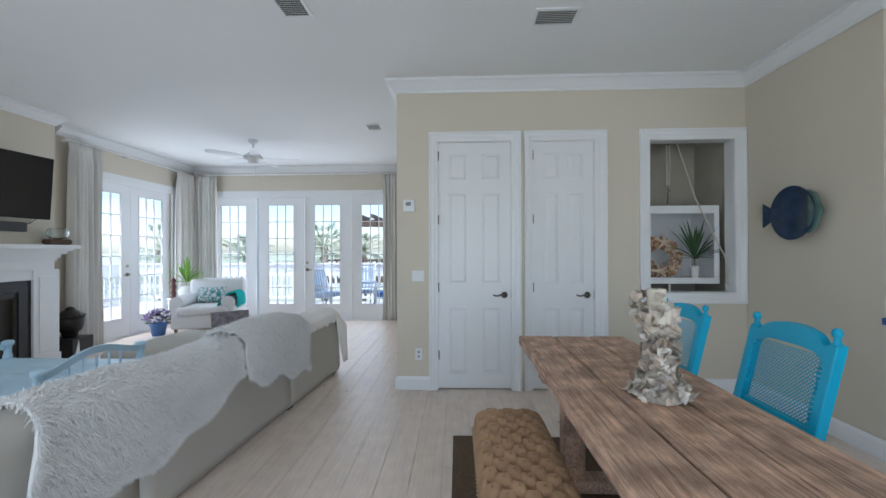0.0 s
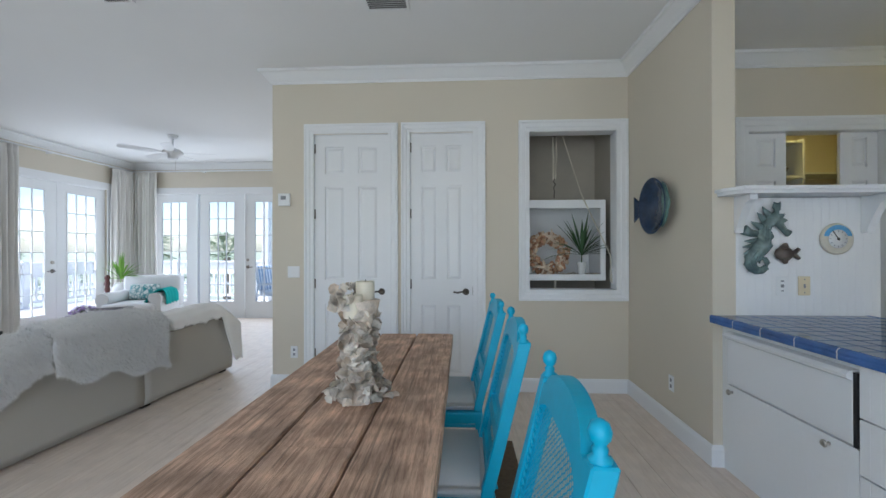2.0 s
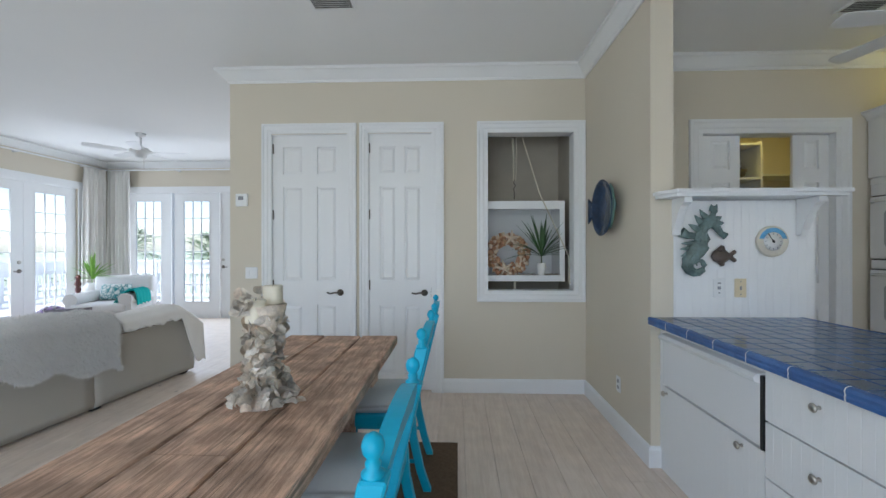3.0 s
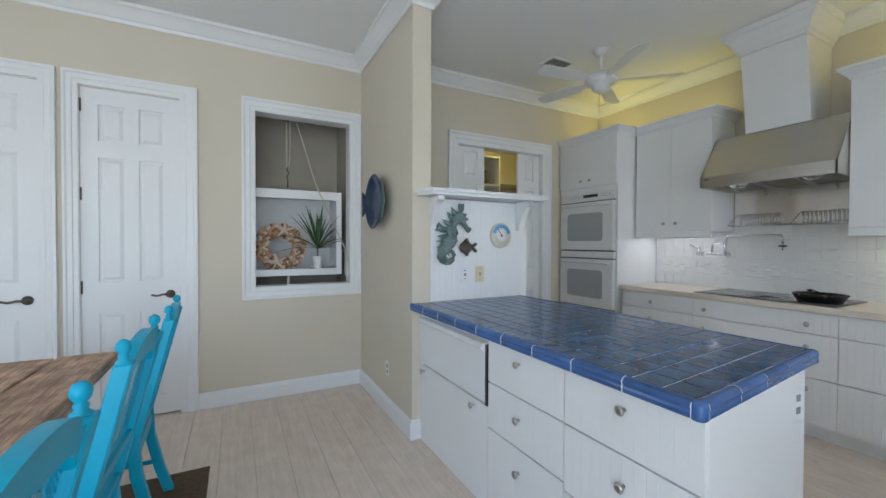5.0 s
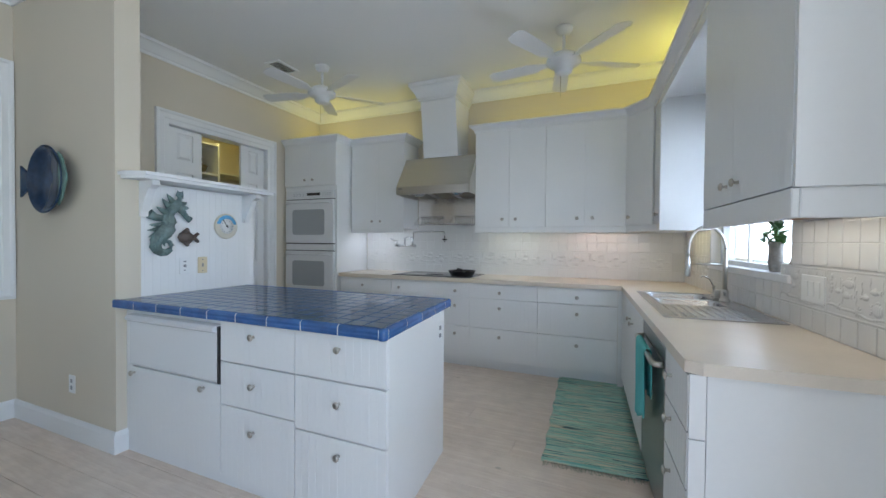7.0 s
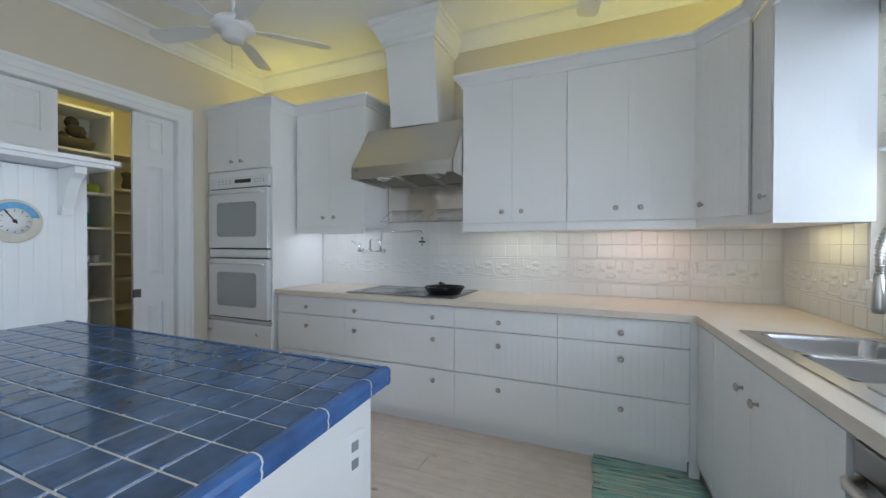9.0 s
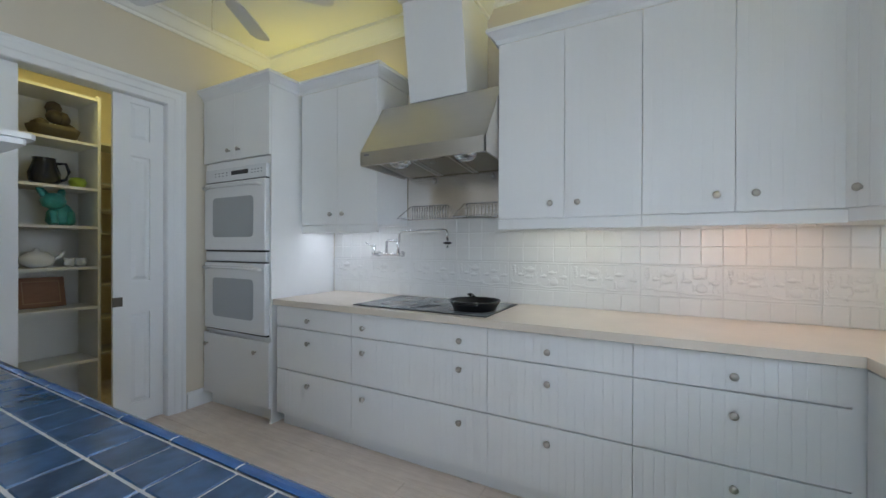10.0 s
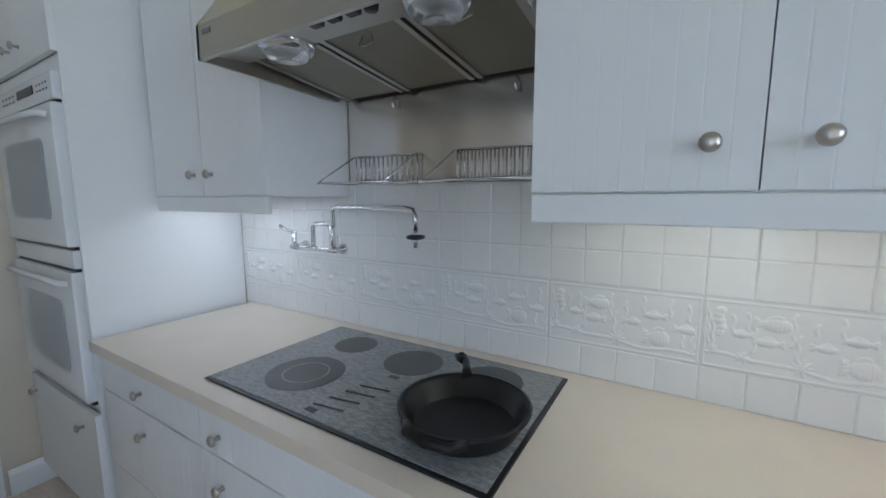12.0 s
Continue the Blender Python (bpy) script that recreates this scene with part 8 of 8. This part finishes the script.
GRASS = material("pale_meadow", (0.42, 0.45, 0.32), 0.95, vary=0.4, scale=0.05, fine=2.0, bump=0.4, dist=0.1)
structure("ground", boxes((-900, -900, -3.9, 900, 1200, -3.6)), GRASS, "pale green flat meadow", "ground")
BARK = material("palm_bark", (0.20, 0.16, 0.12), 0.9, vary=0.3, fine=30, bump=0.6)
# frond green is paled, with the outdoor haze put into the colour
FROND = material("hazed_palm_frond", (0.24, 0.30, 0.19), 0.6, vary=0.4, scale=2, fine=20)


def palm_tree(x, y, h, seed):
    rng = random.Random(seed)
    t = thing("palm_tree", "cabbage palm with ragged green crown outdoors", "tree", "palm trees", pose(x, y, -3.6))
    part("trunk", tube(bmesh.new(), [(0, 0, -0.05), (0.08, 0.02, h * 0.35), (0.1, 0.06, h * 0.7), (0.05, 0.05, h)], 0, 10, [0.24, 0.19, 0.17, 0.2]), BARK, t)
    b = bmesh.new()
    for i in range(34):
        a, e = rng.uniform(0, 6.283), rng.uniform(-0.6, 1.3)
        d = Vector((math.cos(a) * math.cos(e), math.sin(a) * math.cos(e), math.sin(e)))
        tip = Vector((0.05, 0.05, h)) + d * rng.uniform(0.8, 1.2)
        tube(b, [(0.05, 0.05, h), tuple(tip)], 0.02, 4)
        side = d.cross(Vector((0, 0, 1))).normalized()
        for k in range(11):
            w = (k / 10 - 0.5) * 2.4
            blade(b, tip, d * math.cos(w) + side * math.sin(w) + Vector((0, 0, 0.1)), rng.uniform(0.6, 0.95), 0.06, 0.5, 4)
    part("crown", b, FROND, t)


for i, (x, y, h) in enumerate(((-17.5, 14.0, 5.4), (-16.0, 20.5, 5.0), (-21.0, 12.5, 6.0), (-7.3, 21, 5.2), (-5.9, 24, 5.0), (-10.5, 19, 4.6), (-3.0, 30, 5.0))):
    palm_tree(x, y, h, 40 + i)
rng = random.Random(77)
# scrub colour is lightened as well to carry the haze
SCRUB = material("hazed_far_scrub", (0.34, 0.38, 0.30), 0.9, vary=0.5, scale=0.4, fine=3, bump=0.8, dist=0.2)
vs, fs = [], []
for i in range(5200):
    a = rng.uniform(0.45, 3.4)
    d = rng.uniform(70, 140)
    cx, cy = -3 + d * math.cos(a), 4 + d * math.sin(a)
    cz = -3.4 + rng.random() ** 1.8 * (1.2 + 1.6 * noise.noise(Vector((a * 6, d * 0.04, 0))))
    r = rng.uniform(0.3, 0.9)
    u, v = Vector((rng.uniform(-1, 1), rng.uniform(-1, 1), rng.uniform(-0.6, 0.6))).normalized() * r, Vector((rng.uniform(-1, 1), rng.uniform(-1, 1), rng.uniform(-1, 1))).normalized() * r
    k = len(vs)
    c = Vector((cx, cy, cz))
    vs += [tuple(c - u), tuple(c + v * 0.7), tuple(c + u), tuple(c - v * 0.7)]
    fs.append((k, k + 1, k + 2, k + 3))
me = bpy.data.meshes.new("scrub")
me.from_pydata(vs, [], fs)
me.materials.append(SCRUB)
tagged(new("hazed_far_scrub", me), "distant low coastal scrub and trees", "trees", "", "stuff")

t = thing("pergola", "dark timber pergola with arched braces outdoors", "pergola", at=pose(-5.6, 21.5, -3.6))
PERG = material("dark_stained_timber", (0.13, 0.085, 0.065), 0.8, vary=0.2)
for x in (0.0, 2.4, 4.8):
    part("post", boxes((x, 0, 0, x + 0.22, 0.22, 6.3)), PERG, t)
part("beam", boxes((-0.5, -0.05, 6.3, 5.5, 0.27, 6.7)), PERG, t)
for k in range(9):
    part("rafter", boxes((-0.3 + k * 0.68, -1.2, 6.7, -0.18 + k * 0.68, 1.4, 6.9)), PERG, t)
part("deck_edge", boxes((-2.0, -0.1, 3.2, 9.0, 0.3, 3.45)), PERG, t)
for k in range(40):
    part("baluster", boxes((-2.0 + k * 0.28, 0.05, 3.45, -1.92 + k * 0.28, 0.15, 4.4)), PERG, t)
part("hand_rail", boxes((-2.0, 0, 4.4, 9.0, 0.2, 4.5)), PERG, t)
t = thing("neighbour_house", "white weatherboard house with grey roof outdoors", "house", at=pose(0.8, 24, -3.6))
part("wall", boxes((0, 0, 0, 9, 8, 6.6)), RAILW, t)
part("roof", prism(bmesh.new(), [(-0.6, 6.6), (9.6, 6.6), (4.5, 9.2)], "y", -0.5, 8.5), material("grey_shingle", (0.28, 0.29, 0.31), 0.8, vary=0.2), t)
for z in (1.0, 4.0):
    for x in (0.8, 3.6, 6.6):
        w = part("window", boxes((x, -0.06, z, x + 1.1, -0.001, z + 1.5)), WHITE, t)
        part("pane", boxes((x + 0.08, -0.07, z + 0.08, x + 1.02, -0.061, z + 1.42)), OVENG, w)

# ---- wall tiles ----
TILEW = material("white_glazed_tile", (0.78, 0.78, 0.77), 0.10, vary=0.02, scale=4, fine=25, bump=0.05, dist=0.003, per_object=0.015)
P = 0.0985
GROUTW = material("white_tile_grout", (0.70, 0.70, 0.69), 0.8, vary=0.04)


def tile_mesh(w, h):
    bm = bmesh.new()
    v = [[bm.verts.new((x, y, z)) for x, z in ((a, a), (w - a, a), (w - a, h - a), (a, h - a))] for a, y in ((0.0, 0.0), (0.0, -0.0012), (0.003, -0.0028))]
    for p, q in zip(v, v[1:]):
        for i in range(4):
            bm.faces.new((p[i], p[(i + 1) % 4], q[(i + 1) % 4], q[i]))
    bm.faces.new(v[-1])
    return mesh_of("tile", bm, TILEW)


def frieze_mesh(w, h):
    """A moulded sea scene: fish, a seahorse, weed and a sandy bed inside a thin border."""
    FISH = [(0.37, 0.72, 0.030, -1, 0.55), (0.20, 0.54, 0.017, 1, 0.5), (0.33, 0.47, 0.022, 1, 0.5), (0.60, 0.50, 0.018, -1, 0.5), (0.72, 0.63, 0.021, 1, 0.45), (0.92, 0.48, 0.020, -1, 0.5), (0.76, 0.30, 0.026, -1, 0.85)]
    rng = random.Random(4)
    WEED = [(x, rng.uniform(0, 6), a, b2) for x, a, b2 in ((0.03, 0.35, 0.85), (0.055, 0.25, 0.7), (0.16, 0.5, 0.8), (0.235, 0.6, 0.85), (0.27, 0.3, 0.8), (0.45, 0.45, 0.9), (0.475, 0.25, 0.62), (0.55, 0.55, 0.8), (0.66, 0.6, 0.9), (0.68, 0.2, 0.4), (0.82, 0.62, 0.9), (0.90, 0.2, 0.4), (0.93, 0.6, 0.85), (0.955, 0.15, 0.4), (0.97, 0.2, 0.55))]
    HORSE = [(0.092, 0.84, 0.010), (0.085, 0.77, 0.009), (0.09, 0.69, 0.011), (0.10, 0.61, 0.010), (0.098, 0.54, 0.006), (0.09, 0.50, 0.004)]

    def hgt(x, z):
        r = 0.0
        for fx, fz, s, d, q in FISH:
            a, c = (x - fx * w) * d / s, (z - fz * h) / (s * q)
            k = a * a + c * c
            if k < 1:
                r = max(r, 0.0058 * math.sqrt(1 - k) + 0.0006 * math.sin(a * 22))
            elif 0.8 < a < 1.5 and abs(c) < (a - 0.7) * 1.2:
                r = max(r, 0.0028 + 0.0006 * math.sin(c * 16))
            elif -0.4 < a < 0.6 and 0.8 < c < 1.35 - a * a:
                r = max(r, 0.0024)
        for hx, hz, s in HORSE:
            k = math.hypot(x - hx * w, z - hz * h) / s
            if k < 1:
                r = max(r, 0.0045 * math.sqrt(1 - k * k))
        for wx, ph, z0, z1 in WEED:
            e = abs(x - wx * w - 0.0022 * math.sin(z * 190 + ph))
            if z0 * h < z < z1 * h and e < 0.0032:
                r = max(r, 0.0030 * (1 - e / 0.0036))
        bed = h * (0.17 + 0.05 * math.sin(x / w * 5 + 1) + 0.02 * math.sin(x / w * 17))
        if abs(z - bed) < 0.0035:
            r = max(r, 0.0028)
        for cx, cz, s, n_ in ((0.50, 0.2, 0.022, 9), (0.22, 0.22, 0.015, 5), (0.06, 0.28, 0.012, 8)):
            k, a = math.hypot(x - cx * w, z - cz * h) / s, math.atan2(z - cz * h, x - cx * w)
            if k < 0.62 + 0.38 * math.cos(n_ * a):
                r = max(r, 0.0038 * (1 - 0.5 * k))
        e = min(x, w - x, z, h - z)
        if e < 0.010:
            r = 0.0022 if 0.004 < e < 0.008 else 0.0
        return r
    bm = bmesh.new()
    cloth(bm, 190, 76, lambda u, v: (u * w, -0.0028 - hgt(u * w, v * h), v * h))
    me = mesh_of("relief_tile", bm, TILEW)
    for p in me.polygons:
        p.use_smooth = True
    return me


TM, TS = tile_mesh(P - 0.002, P - 0.002), tile_mesh(P - 0.002, 0.094)
FR = [frieze_mesh(4 * P - 0.002, 0.18)]


def tiled(name, at, u0, u1, top, label, skip=lambda u, z: False, tops=(1.197, 1.2955, 1.394), gap=None):
    bed = thing(name, label, "wall tiles", at=at, kind="structure")
    if gap:
        g0, g1, gz = gap
        part("grout", boxes((u0, -0.003, 0.9155, u1, -0.0005, gz), (u0, -0.003, gz, g0, -0.0005, top), (g1, -0.003, gz, u1, -0.0005, top)), GROUTW, bed)
    else:
        part("grout", boxes((u0, -0.003, 0.9155, u1, -0.0005, top)), GROUTW, bed)
    n = int((u1 - u0) / P)
    for i in range(n):
        u = u0 + i * P + 0.001
        for z, me in [(0.917, TS)] + [(z, TM) for z in tops]:
            if z + 0.05 > top or skip(u + P / 2, z + P / 2):
                continue
            ob = new("tile", me)
            ob.parent, ob.location = bed, (u, -0.003, z)
    for i in range(n // 4 + 1):
        u = u0 + i * 4 * P + 0.001
        if u + 0.2 > u1 or skip(u + 2 * P, 1.1):
            continue
        ob = new("relief_tile", FR[0])
        ob.parent, ob.location = bed, (u, -0.003, 1.0135)
        ob["label"] = "relief tile with shells and fish"
    return bed


tiled("wall_tiles_back", pose(XK, 2.905, 0, 0, 0, -90), 0.0, 3.70, 1.494, "white glazed wall tiles with shell relief band", skip=lambda u, z: False)
b2 = tiled("wall_tiles_window", SINK @ pose(0.62, -0.615, 0, 0, 0, 180), 0.0, 2.92, 1.45, "white glazed tiles along the window wall", skip=lambda u, z: 0.80 < u < 2.08 and z > 1.05, gap=(0.80, 2.08, 1.10))
TW = tile_mesh(P - 0.002, 0.122)
for i in range(8, 20):
    ob = new("tile", TW)
    ob.parent, ob.location = b2, (i * P + 0.001, -0.003, 1.0135)

# ---- floor planks ----
PINE = wood("whitewashed_pine", (0.82, 0.71, 0.61), (0.72, 0.60, 0.50), (7, 0.5, 7), 0.38, 6.0, 0.045, 0.10, 0.5)
cache = {}


def plank(length):
    k = round(length, 3)
    if k not in cache:
        bm = bmesh.new()
        w = 0.1895
        v = [[bm.verts.new((x, y, z)) for x, y in ((a, a), (w - a, a), (w - a, k - 0.0015 - a), (a, k - 0.0015 - a))] for a, z in ((0, -0.0118), (0, -0.0015), (0.0015, 0.0))]
        for p, q in zip(v, v[1:]):
            for i in range(4):
                bm.faces.new((p[i], p[(i + 1) % 4], q[(i + 1) % 4], q[i]))
        bm.faces.new(v[-1])
        cache[k] = mesh_of("plank", bm, PINE)
    return cache[k]


rng = random.Random(6)
x = XL - T
while x < XK + 0.1:
    y = YR - T
    first = rng.choice((0.8, 1.2, 1.6, 2.0, 2.4))
    while y < YF + T - 0.01:
        L = first or rng.choice((2.4, 2.8, 3.2))
        first = None
        L = min(L, round(YF + T - y, 3))
        ob = new("plank", plank(L))
        ob.parent, ob.location = FLOOR, (x, y, 0)
        y += L
    x += 0.191
